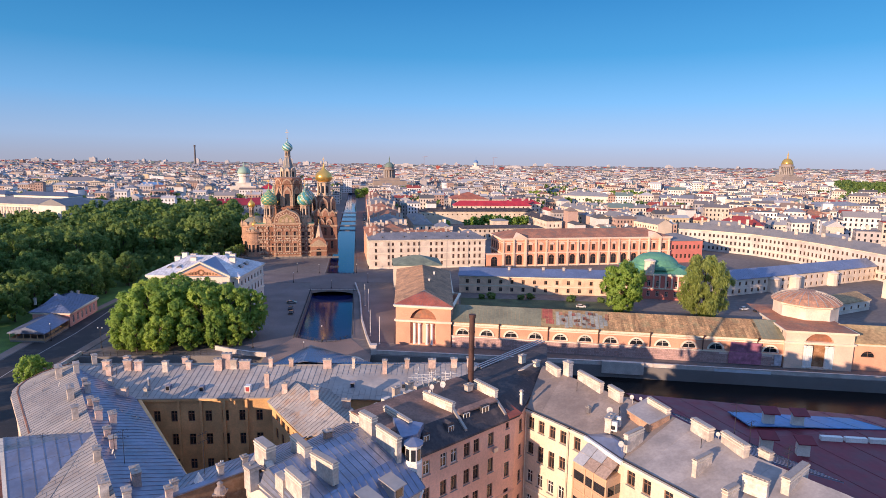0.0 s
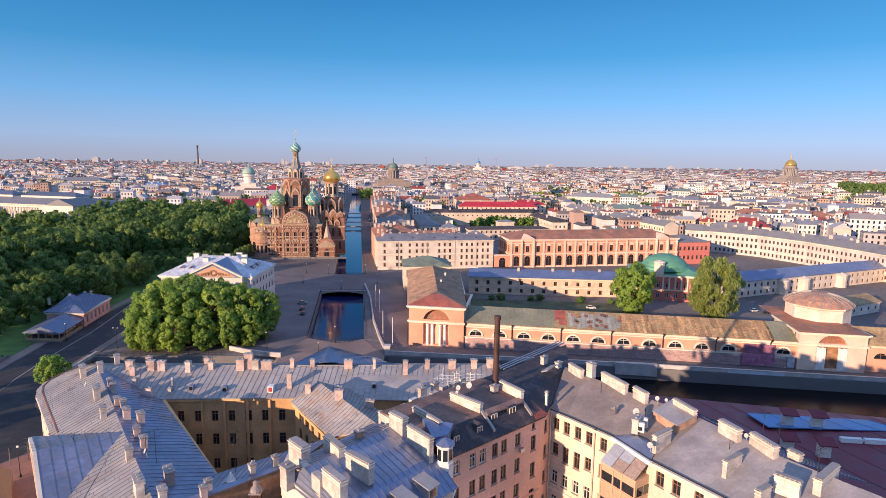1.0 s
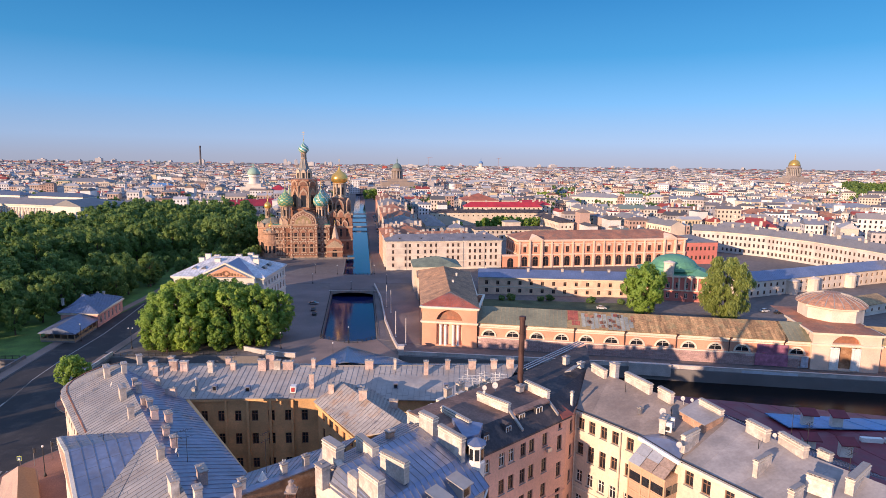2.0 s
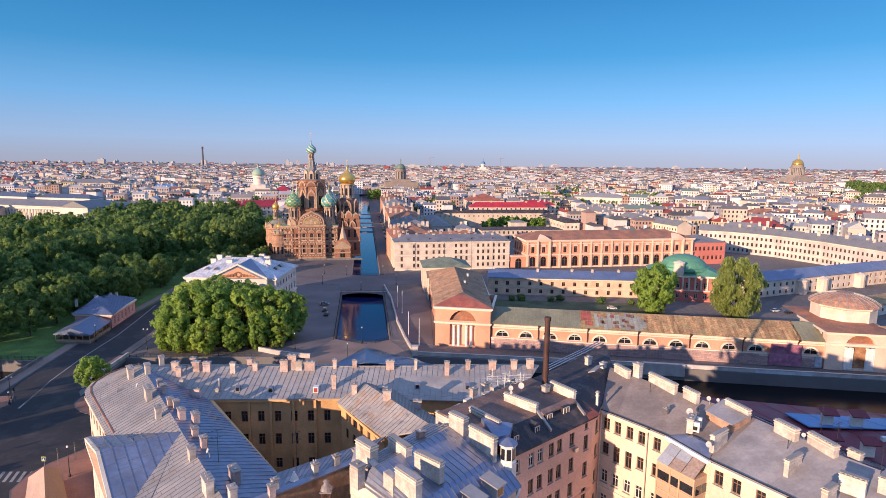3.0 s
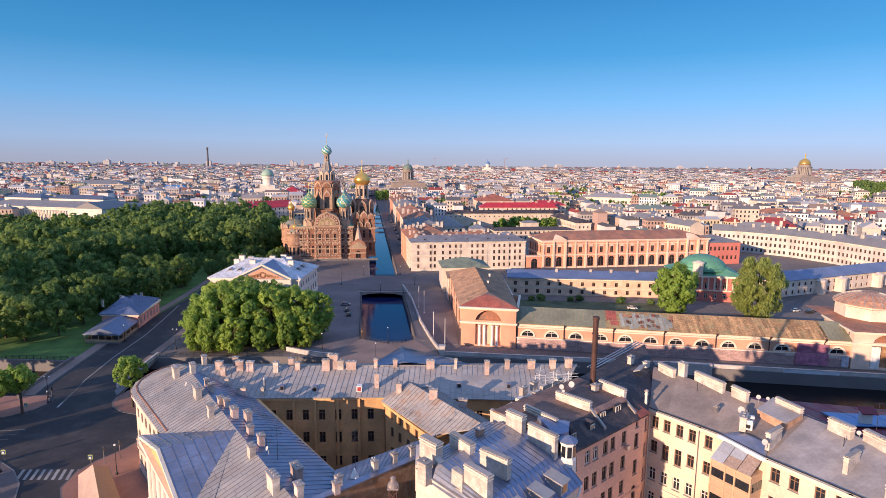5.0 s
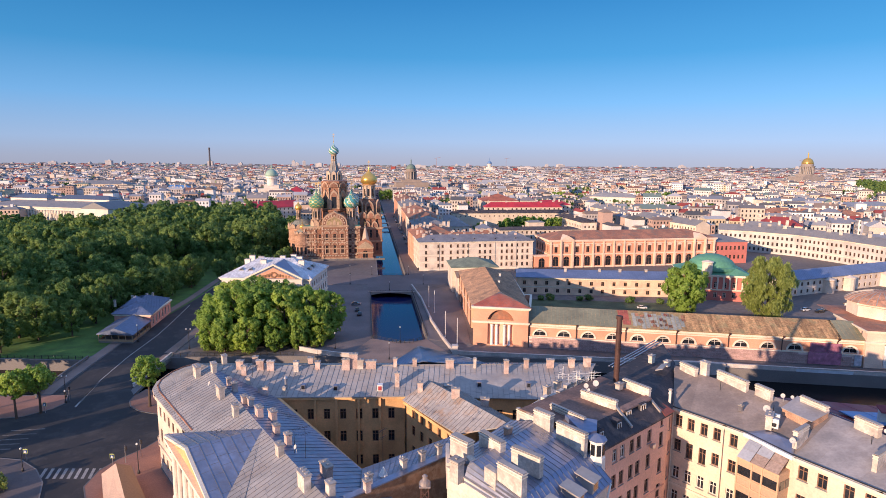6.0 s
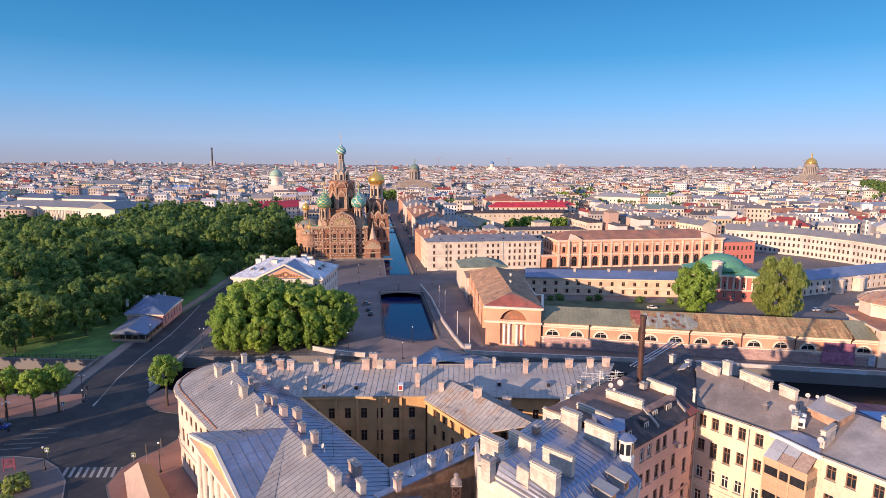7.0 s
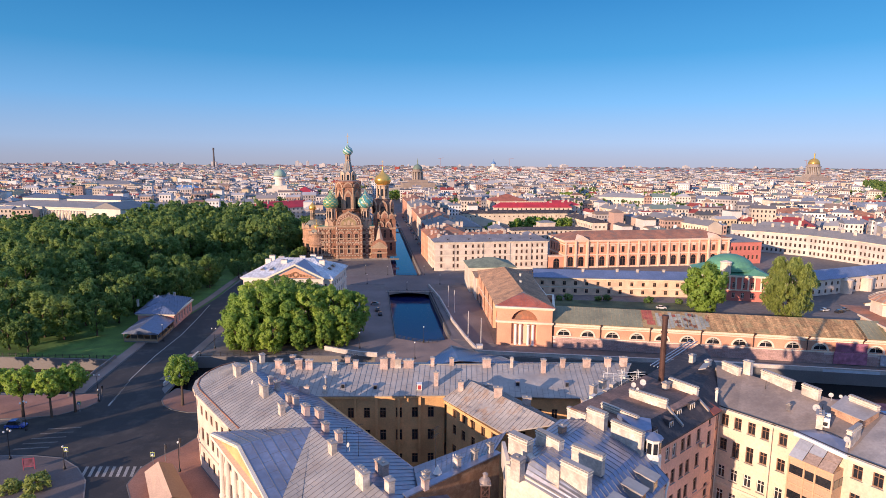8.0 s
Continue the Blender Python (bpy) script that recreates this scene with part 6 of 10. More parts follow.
def far_wood():
    """The rest of the park, too many to tell apart."""
    g, t = Geo(), Geo()
    rng = random.Random(21)
    normals = []
    for x, y, s in PARK[235:]:
        rows = [(x + a * s, y + b * s, c * s, r * s) for a, b, c, r in crown_lobes(rng, 22, 7.8, 5, 9)]
        v, f, nn = foliage(rng, rows, 850, 1.7, 0.0, 4)
        n = len(g.v)
        g.v += v
        g.f += [tuple(n + i for i in q) for q in f]
        g.m += [0] * len(f)
        normals += nn
        t.tube((x, y, 0), (x, y, 12), 0.4, 0.2, 5)
    w = thing("far_wood", -250, 420, 0, "dense green canopy of the far side of the park", "wood", kind="stuff")
    soften(part("canopy", g, LEAF_PARK, w, kind="stuff"), normals)
    part("trunks", t, BARK, w, kind="stuff")


far_wood()
group_kinds = [tree("linden_tree", 31 + i, 21, 7.4, 2.0, 17000, 0.54, LEAF_BRIGHT, "broad leafy tree with fresh green foliage by the square", 34, low=0.6, full=1.25) for i in range(3)]
plant(group_kinds, [(-98.5, 202, 0.9), (-92.5, 199, 1.0), (-84.5, 200, 1.03), (-75, 201, 0.98), (-66.5, 204, 0.95), (-60, 206.5, 0.84), (-62.5, 198, 0.58), (-96, 210, 1.0), (-88, 211, 1.06), (-78, 212, 0.98), (-70, 212, 0.9),
                    (-99, 193.5, 0.62), (-93, 190.5, 0.6), (-85, 190, 0.6), (-76, 192, 0.56), (-69, 195.5, 0.6)], "trees by the square", 2)
bury(group_kinds)
yard = [tree("yard_tree", 51, 20, 8.4, 1.5, 24000, 0.6, LEAF_BRIGHT, "leafy green tree beside the stable yard", 46, low=0.8, full=1.4),
        tree("birch_tree", 52, 26, 11.6, 1.5, 19000, 0.75, LEAF_WILLOW, "tall yellow-green drooping tree beside the stable yard", 36, droop=0.5, low=0.5)]
plant(yard[:1], [(89, 245, 1.08)], "", 1)
plant(yard[1:], [(121, 237, 1.02)], "", 1)
bury(yard)
street_kinds = [tree("street_tree", 61 + i, 13.2, 4.0, 6.4, 5400, 0.4, LEAF_BRIGHT, "small round-crowned street tree", 26, low=6.2) for i in range(2)]
# spots west of x -149 are out of view, added to shade road and quay
plant(street_kinds, [(-97.4, 146.6, 1.06), (-123.6, 142.6, 0.98), (-127.6, 139.4, 0.96), (-134.8, 139.4, 0.98), (-142.6, 140.0, 0.95), (-152, 108, 1.1), (-160, 100, 1.2), (-150, 116, 1.0), (-172, 96, 1.2), (-158, 88, 1.2), (-160, 147, 1.15), (-168, 149, 1.35), (-176, 147, 1.3), (-183, 149.5, 1.35), (-191, 148.5, 1.3), (-201, 149.5, 1.35)], "street trees", 4)
bury(street_kinds)


# ---- the far city ----


def far_city():
    rng = random.Random(77)
    walls, roofs, wins = Geo(), Geo(), Geo()
    def blocked(p):
        x, y = p
        if any(inside((x, y), r) for r in RESERVED):
            return True
        if y < 385:
            return not (x > 275 and y > 150)
        if x < -110 and y < 515 and x > -760:
            return True
        if -112 < x < -48 and y < 430:
            return True
        if canal_x(y, -22) < x < canal_x(y, 16) and y < 1120:
            return True
        if x > 40 and y < 440 + max(0, 60 - abs(x - 110)) and x < 270:
            return True
        if -45 < x < 50 and y < 412:
            return True
        if -2 < x < 130 and 440 < y < 590:
            return True
        return False
    def house(o, U, V, w, d, h, detail):
        c = [o, o + U * w, o + U * w + V * d, o + V * d]
        if any(blocked(p) for p in (*c, (c[0] + c[2]) / 2)):
            return
        n = len(walls.v)
        walls.v += [(*p, 0.0) for p in c] + [(*p, h) for p in c]
        walls.f += [(n + i, n + (i + 1) % 4, n + 4 + (i + 1) % 4, n + 4 + i) for i in range(4)]
        walls.m += [0] * 4
        rise = rng.uniform(0.16, 0.36) * min(w, d)
        kind = rng.random()
        if kind < 0.9:
            hip_roof(roofs, [tuple(p) for p in c], h, rise, 0.4, gable=kind < 0.6)
        else:
            roofs.prism([tuple(p) for p in c], h - 0.1, h + 0.5)
        ang = math.degrees(math.atan2(U.y, U.x))
        if detail > 0:
            for k in range(rng.randint(1, 4)):
                p = o + U * rng.uniform(0.1, 0.9) * w + V * d * rng.uniform(0.3, 0.7)
                walls.box(p.x, p.y, h + rise * 0.3, rng.uniform(0.9, 2.4), 0.9, rise * 0.7 + rng.uniform(0.8, 1.8), ang)
        if detail > 1:
            rows = max(2, int(h / 3.7))
            for o2, u2, ln in ((c[0], U, w), (c[3], -V, d)):
                nrm = Vector((u2.y, -u2.x)) * 0.05
                k = max(1, int(ln / 2.9))
                for a in range(k):
                    q = o2 + u2 * (ln * (a + 0.5) / k) + nrm
                    p0, p1 = q - u2 * 0.6, q + u2 * 0.6
                    for r in range(rows):
                        z = 1.4 + r * (h - 1.0) / rows
                        m = len(wins.v)
                        wins.v += [(*p0, z), (*p1, z), (*p1, z + 2.0), (*p0, z + 2.0)]
                        wins.f.append((m, m + 1, m + 2, m + 3))
                        wins.m.append(0)
    def strip(o, U, V, length, deep, tall, detail, scale):
        """A row of joined houses of uneven height."""
        a = 0.0
        while a < length - 5:
            w = min(rng.uniform(8, 24) * scale, length - a)
            h = tall + rng.choice((-8, -6, -3, -1, 0, 0, 1, 2.5, 4, 6)) + rng.uniform(-0.8, 0.8)
            house(o + U * a, U, V, w, deep * rng.uniform(0.85, 1.05), max(7.0, h), detail)
            a += w + (0.05 if rng.random() < 0.8 else rng.uniform(3, 8))
    def quarter(cx, cy, w, d, turn, detail, scale):
        """A city block: ranges round a yard, with cross wings inside."""
        t = radians(turn)
        U, V = Vector((math.cos(t), math.sin(t))), Vector((-math.sin(t), math.cos(t)))
        o = Vector((cx, cy)) - U * w / 2 - V * d / 2
        tall = rng.choice((11, 14, 16, 17, 18, 20))
        e = rng.uniform(10, 13) * scale
        strip(o, U, V, w, e, tall, detail, scale)
        strip(o + V * (d - e), U, V, w, e, tall, detail, scale)
        strip(o + U * e + V * e, V, -U, d - 2 * e, e, tall, min(detail, 1), scale)
        strip(o + U * w + V * e, V, -U, d - 2 * e, e, tall, min(detail, 1), scale)
        if d > 45 * scale:
            for k in range(rng.randint(1, 2)):
                q = o + U * w * rng.uniform(0.3, 0.75) + V * e
                strip(q, V, -U, (d - 2 * e) * rng.uniform(0.5, 0.95), e * 0.75, tall - 3, min(detail, 1), scale)
    y = 190.0
    while y < 4900:
        scale = 1.0 if y < 2200 else (1.3 if y < 3300 else 1.7)
        d = rng.uniform(48, 76) * scale
        x = -(y * 0.82 + 110) + rng.uniform(0, 40)
        while x < y * 0.82 + 110:
            w = rng.uniform(52, 105) * scale
            bend = min(1.0, max(0.0, (x - 40) / 260)) if y < 1300 else 0.3
            turn = 8 - 36 * bend * bend + rng.uniform(-3, 3)
            cy = y + (x * 0.13 if bend < 0.05 else 0) + rng.uniform(-9, 9)
            dist = math.hypot(x, cy)
            if 60 < cy < 4880:
                quarter(x + w / 2, cy + d / 2, w, d * rng.uniform(0.85, 1.0), turn, 2 if dist < 1400 else (1 if dist < 2600 else 0), scale)
                if cy > 2600 and rng.random() < 0.05:
                    roofs.box(x + w * 0.3, cy + d * 0.3, 0, rng.uniform(14, 24), 16, rng.uniform(24, 38), rng.uniform(-20, 20))
            x += w + rng.uniform(7, 15) * scale
        y += d + rng.uniform(7, 14) * scale
    wall_mat = palette("city_walls", [(0.66, 0.56, 0.46), (0.74, 0.70, 0.66), (0.60, 0.45, 0.36), (0.74, 0.71, 0.69), (0.50, 0.34, 0.28), (0.68, 0.60, 0.52), (0.38, 0.36, 0.36), (0.66, 0.54, 0.36), (0.76, 0.74, 0.72), (0.72, 0.68, 0.64), (0.48, 0.43, 0.41), (0.75, 0.73, 0.72)])
    roof_mat = palette("city_roofs", [(0.22, 0.22, 0.235), (0.12, 0.12, 0.125), (0.34, 0.34, 0.36), (0.24, 0.13, 0.10), (0.25, 0.23, 0.24), (0.48, 0.47, 0.47), (0.17, 0.16, 0.17), (0.15, 0.21, 0.20), (0.28, 0.26, 0.26), (0.19, 0.21, 0.26), (0.30, 0.06, 0.05), (0.24, 0.18, 0.15), (0.09, 0.09, 0.10), (0.42, 0.41, 0.42)], 0.8)
    green, soft_n = Geo(), []
    for k in range(170):
        y = 640 + 2900 * rng.random() ** 1.6
        x = rng.uniform(-0.8, 0.8) * y
        if blocked((x, y)):
            continue
        for j in range(rng.randint(2, 6)):
            px, py, h = x + rng.uniform(-22, 22), y + rng.uniform(-16, 16), rng.uniform(15, 22)
            rows = [(px + a, py + b, c, r) for a, b, c, r in crown_lobes(rng, h, 6.5, 5, 5)]
            v, f, nn = foliage(rng, rows, 150, 2.6, 0.0, 3)
            n = len(green.v)
            green.v += v
            green.f += [tuple(n + i for i in q) for q in f]
            green.m += [0] * len(f)
            soft_n += nn
    city = thing("city_blocks", 0, 900, 0, "dense low city of pale plastered houses and metal roofs reaching the horizon", "city", kind="stuff")
    part("house_walls", walls, wall_mat, city, kind="stuff")
    part("house_roofs", roofs, roof_mat, city, kind="stuff")
    part("house_windows", wins, GLASS, city, kind="stuff")
    soften(part("yard_trees", green, LEAF_PARK, city, kind="stuff"), soft_n)



# ---- near houses below the camera ----
def stack_wall(parent, a, b, z0, z1, thick=0.75, mat=None):
    """A long plastered chimney wall with a capped row of flues."""
    a, b = Vector(a), Vector(b)
    u = (b - a).normalized()
    n = Vector((-u.y, u.x))
    L = (b - a).length
    o = a - n * thick / 2
    g = Geo()
    g.block((*o, z0), (*u, 0), (*n, 0), None, L, thick, z1 - z0)
    ob = part("chimney", g, mat or CHIMNEY, parent)
    c = Geo()
    o2 = a - n * (thick / 2 + 0.1) - u * 0.1
    c.block((*o2, z1), (*u, 0), (*n, 0), None, L + 0.2, thick + 0.2, 0.14)
    o3 = a - n * (thick / 2 + 0.06) - u * 0.06
    c.block((*o3, z1 - 0.42), (*u, 0), (*n, 0), None, L + 0.12, thick + 0.12, 0.12)
    part("cap", c, TRIM_WHITE if mat is None else STONE_GREY, ob)
    # near-black slab between cap and hood, standing for the shade in the flues
    f = Geo()
    w = thick * 0.8
    f.block((*(a - n * w * 0.4), z1 + 0.14), (*u, 0), (*n, 0), None, L, w * 0.8, 0.1)
    part("flue_gap", f, IRON, ob)
    k = max(3, int(L / 0.42))
    f = Geo()
    for i in range(k):
        q = a + u * ((L - 0.2) * i / (k - 1)) - n * w / 2
        f.block((*q, z1 + 0.14), (*u, 0), (*n, 0), None, 0.24, w, 0.12)
    part("flue_stubs", f, STONE_GREY, ob, kind="stuff")
    f = Geo()
    f.block((*(a - n * (w / 2 + 0.05) - u * 0.05), z1 + 0.26), (*u, 0), (*n, 0), None, L + 0.1, w + 0.1, 0.07)
    part("flue_hood", f, STONE_GREY, ob)
    return ob


def skylight(parent, x, y, z, turn, w=1.0, h=0.9, tilt=0.5, mat=None):
    """A small roof hatch or dormer with a dark opening."""
    g = Geo()
    g.box(x, y, z - 0.4, w, w * 1.2, h, turn)
    ob = part("roof_hatch", g, mat or ROOF_GREY, parent)
    c, s = math.cos(radians(turn)), math.sin(radians(turn))
    q = Geo()
    q.box(x + s * w * 0.61, y - c * w * 0.61, z - 0.25, w * 0.7, 0.06, h * 0.7, turn)
    part("hatch_door", q, GLASS, ob)


def aerial(parent, x, y, z, h, turn=20):
    g = Geo()
    g.tube((x, y, z), (x, y, z + h), 0.045, 0.03, 5)
    c, s = math.cos(radians(turn)), math.sin(radians(turn))
    for k, zz in enumerate((h * 0.98, h * 0.8)):
        g.tube((x - c * 0.9, y - s * 0.9, z + zz), (x + c * 0.9, y + s * 0.9, z + zz), 0.025, 0.025, 4)
        for j in range(4):
            a = -0.7 + j * 0.45
            g.tube((x + c * a + s * 0.45, y + s * a - c * 0.45, z + zz), (x + c * a - s * 0.45, y + s * a + c * 0.45, z + zz), 0.018, 0.018, 4)
    return part("aerial", g, IRON, parent)


def dish(parent, x, y, z, r=0.55, turn=200):
    """A round white satellite dish on a bracket."""
    r *= 0.62
    g = Geo()
    d = Vector((math.cos(radians(turn)), math.sin(radians(turn)), 0.45)).normalized()
    s = d.orthogonal().normalized()
    t = d.cross(s)
    rings = []
    p = Vector((x, y, z))
    v, f = [], []
    for k, (rr, dd) in enumerate(((0.02, -0.14), (0.5, -0.11), (0.8, -0.05), (1.0, 0.03), (0.98, 0.0), (0.5, -0.15), (0.02, -0.18))):
        for i in range(14):
            a = 2 * math.pi * i / 14
            v.append(p + (s * math.cos(a) + t * math.sin(a)) * rr * r + d * dd * r * 1.6)
    for k in range(6):
        f += [(k * 14 + i, k * 14 + (i + 1) % 14, (k + 1) * 14 + (i + 1) % 14, (k + 1) * 14 + i) for i in range(14)]
    g.add(v, f)
    g.tube(p, p + d * r * 0.9 - UP * 0.1, 0.02, 0.02, 4)
    g.tube(p - d * 0.2, p - d * 0.3 - UP * 1.0, 0.04, 0.04, 5)
    return part("satellite_dish", g, material("dish_grey", (0.52, 0.50, 0.48), 0.6, bump=0), parent)


def near_block():
    b = thing("corner_house", -60, 100, 0, "grand cream corner house with seamed grey metal roofs round a courtyard", "house")
    A = (-71.2, 121.0, 20.9)
    M = (-50.7, 91.7, 20.5)
    E = [(-78.6, 133.5), (-81.2, 130.5), (-82.6, 126.8), (-82.9, 121.7), (-82.0, 118.0), (-80.2, 114.9)]
    # outer slope of the street wing, turned round the corner in facets
    fall_sheet(b, [(-80.2, 114.9, 16.9), (-65.5, 96.4, 16.9), M, A], ROOF_LIGHT, (-0.819, -0.573), SEAM, 1.05)
    for p, q in zip(E, E[1:]):
        metal_sheet(b, [(*p, 16.9), (*q, 16.9), A], ROOF_LIGHT, SEAM, 1.05)
    # gutter wall along the eave
    g = Geo()
    ring = E + [(-66.0, 97.0)]
    for p, q in zip(ring, ring[1:]):
        u = (Vector(q) - Vector(p))
        un = u.normalized()
        n = Vector((-un.y, un.x))
        o = Vector(p) + n * 0.9
        g.block((*o, 17.1), (*un, 0), (*n, 0), None, u.length, 0.25, 0.35)
    part("gutter", g, ROOF_RUST, b, "rusty standing gutter")
    # pediment
    P0, P1, P2 = (-70.2, 98.3, 16.3), (-61.0, 86.0, 20.2), (-52.0, 73.7, 16.3)
    rake = (Vector(P2) - Vector(P1)).xy
    fall_sheet(b, [P0, P1, M], ROOF_GREY, rake, SEAM, 1.6)
    fall_sheet(b, [P1, P2, M], ROOF_GREY, rake, SEAM, 1.6)
    fall_sheet(b, [P2, (-48.4, 72.4, 16.9), M], ROOF_LIGHT, (-0.819, -0.573), SEAM, 1.05)
    g = Geo()
    un = (Vector(P2) - Vector(P0)).normalized()
    n = Vector((-un.y, un.x, 0))
    for p, q in ((P0, P1), (P1, P2)):
        d = Vector(q) - Vector(p)
        g.block(Vector(p) - UP * 0.55 - n * 0.5, d.normalized(), n, UP, d.length, 1.0, 0.5)
    g.block(Vector(P0) - UP * 1.1 - n * 0.5, un, n, UP, (Vector(P2) - Vector(P0)).length, 1.2, 0.6)
    part("pediment_cornice", g, TRIM_WHITE, b)
    g = Geo()
    v0, v1, v2 = Vector(P0) + n * 0.4 - UP * 0.5, Vector(P1) + n * 0.4 - UP * 0.4, Vector(P2) + n * 0.4 - UP * 0.5
    g.add([v0, v2, v1], [(0, 1, 2)])
    part("tympanum", g, PLASTER_COURT, b)
    for i in range(8):
        p = Vector(P0).lerp(Vector(P2), (i + 0.6) / 8.2) + n * 0.7
        c = Geo()
        c.lathe(p.x, p.y, 4.5, [(0.75, 0), (0.75, 0.5), (0.58, 0.7), (0.5, 9.6), (0.8, 10.1), (0.8, 10.7)], 14)
        part("column", c, PLASTER_WHITE, b, "white half column")
    # wing beyond the pediment and the inner slopes
    fall_sheet(b, [(-49.0, 72.5, 16.6), (-38.5, 56.0, 16.6), (-29.0, 61.0, 20.4), M], ROOF_LIGHT, (-0.819, -0.573), SEAM, 1.05)
    # inner slopes lie in shade; their blue tint is partly in the metal's colour
    fall_sheet(b, [(-33.0, 84.0, 17.4), (-54.0, 112.0, 17.4), A, M], ROOF_GREY, (-0.819, -0.573), None, 1.3)
    fall_sheet(b, [(-21.0, 66.0, 17.6), (-33.0, 84.0, 17.4), M, (-29.0, 61.0, 20.38)], ROOF_GREY, (-0.819, -0.573), None, 1.3)
    # back wing along the river
    fall_sheet(b, [(-54.0, 112.0, 17.4), (-28.0, 112.8, 17.3), (-24.0, 122.6, 20.5), A], ROOF_LIGHT, (0.06, 1), SEAM, 1.15)
    fall_sheet(b, [(-28.0, 112.8, 17.3), (8.0, 111.0, 17.3), (15.0, 123.6, 20.5), (-24.0, 122.6, 20.5)], ROOF_LIGHT, (0.06, 1), SEAM, 1.15)
    fall_sheet(b, [(15.0, 134.0, 17.0), (-78.6, 133.5, 16.9), (-71.2, 121.0, 20.88), (15.0, 123.6, 20.48)], ROOF_LIGHT, (0, 1), None, 1.15)
    # low roof running out to the quay
    metal_sheet(b, [(-33.0, 127.0, 18.2), (-24.0, 126.0, 20.2), (-25.5, 141.0, 18.9)], ROOF_BLUE, SEAM, 0.9, name="lean_to_roof")
    metal_sheet(b, [(-24.0, 126.0, 20.2), (-6.0, 128.0, 18.2), (-25.5, 141.0, 18.9)], ROOF_BLUE, SEAM, 0.9, name="lean_to_roof")
    g = Geo()
    g.prism([(-32, 126), (-7, 127), (-13, 135), (-25, 140)], 0, 18)
    part("lean_to_wall", g, PLASTER_CREAM, b)
    # courtyard walls
    w3 = [(7, 2.0, 1.3, 2.2, False), (7, 7.2, 1.3, 2.4, False), (7, 12.2, 1.3, 2.3, False)]
    for o, e, rows in (((-53.4, 112.6), (-27.6, 113.4), w3),
                       ((-27.2, 110.6), (-17.4, 95.6), [(5, z, 1.2, 2.1, False) for z in (2, 6.5, 10.8, 14.4)]),
                       ((-27.0, 113.3), (8.0, 111.6), [(10, z, 1.2, 2.1, False) for z in (2, 7.2, 12.4)]),
                       ((-17.4, 95.6), (-14.0, 97.5), []),
                       ((-33.6, 84.2), (-53.4, 111.4), [(8, z, 1.2, 2.1, False) for z in (2, 7.0, 12.6)])):
        g = Geo()
        a = Vector((*o, 0))
        u = Vector((*e, 0)) - a
        facade(b, g, a, u, u.length, 17.2, rows)
        part("court_wall", g, PLASTER_COURT, b)
    g = Geo()
    for p, q in (((-53.4, 112.6), (-27.6, 113.4)), ((-33.4, 84.0), (-53.6, 111.9)), ((-27.4, 110.6), (-17.4, 95.4))):
        un = (Vector(q) - Vector(p)).normalized()
        n = Vector((-un.y, un.x))
        o = Vector(p) - n * 0.5
        g.block((*o, 16.7), (*un, 0), (*n, 0), None, (Vector(q) - Vector(p)).length, 0.6, 0.55)
    part("court_cornice", g, PLASTER_COURT, b)
    for x in (-46.2, -41.8, -37.2, -32.8):
        g = Geo()
        g.box(x, 112.62, 0, 0.5, 0.3, 17)
        part("pilaster", g, PLASTER_COURT, b)
    # street fronts
    ring = [(-78.2, 133), (-80.6, 130), (-82.0, 126.6), (-82.2, 121.7), (-81.4, 118.2), (-79.6, 114.9), (-67.5, 99.8)]
    for a, e in zip(ring, ring[1:]):
        g = Geo()
        a3 = Vector((*a, 0))
        u = Vector((*e, 0)) - a3
        k = max(1, int(u.length / 2.9))
        facade(b, g, a3, u, u.length, 16.8, [(k, 2, 1.3, 2.2, False), (k, 7, 1.4, 2.8, False), (k, 12.6, 1.3, 2.0, False)], FRAME_WOOD, 0.3)
        cornice(g, [a, e], 16.2, 0.6, 0.6, closed=False)
        cornice(g, [a, e], 5.4, 0.4, 0.3, closed=False)
        part("street_wall", g, PLASTER_CREAM, b)
    g = Geo()
    a3 = Vector((-68.9, 98.0, 0))
    u = Vector((-51.0, 73.8, 0)) - a3
    facade(b, g, a3, u, u.length, 15.4, [(9, 1.5, 1.3, 2.2, True), (9, 6, 1.4, 2.8, False), (9, 11.4, 1.3, 2.0, False)], FRAME_WOOD)
    part("street_wall", g, PLASTER_CREAM, b)
    g = Geo()
    a3 = Vector((-48.6, 73.4, 0))
    u = Vector((-38.4, 56.8, 0)) - a3
    facade(b, g, a3, u, u.length, 16.2, [(6, 2, 1.3, 2.2, False), (6, 7, 1.4, 2.6, False), (6, 12.0, 1.3, 2.0, False)], FRAME_WOOD)
    part("street_wall", g, PLASTER_CREAM, b)
    # inner wing across the court
    fall_sheet(b, [(-28.0, 110.2, 17.7), (-17.6, 94.8, 17.9), (-8.4, 91.8, 21.0), (-22.8, 112.0, 21.1)], ROOF_RUSTED, (-0.81, -0.58), SEAM, 1.0)
    metal_sheet(b, [(-3.0, 94, 18.0), (-16.5, 115.0, 18.0), (-22.8, 112.0, 21.09), (-8.4, 91.8, 20.99)], ROOF_LIGHT, SEAM, 1.0)
    # firewall range at the front
    metal_sheet(b, [(-32.0, 74.6, 19.4), (-20.0, 85.5, 19.4), (-17.0, 94.0, 18.5), (-33.0, 83.8, 17.6)], ROOF_GREY, SEAM, 1.0)
    g = Geo()
    g.slab([(-33.5, 71.5, 20.0), (-19.4, 83.6, 20.0), (-19.8, 84.2, 20.0), (-33.9, 72.1, 20.0)], 20.0)
    fw = part("firewall", g, PLASTER_BROWN, b, "bare brown brick firewall")
    g = Geo()
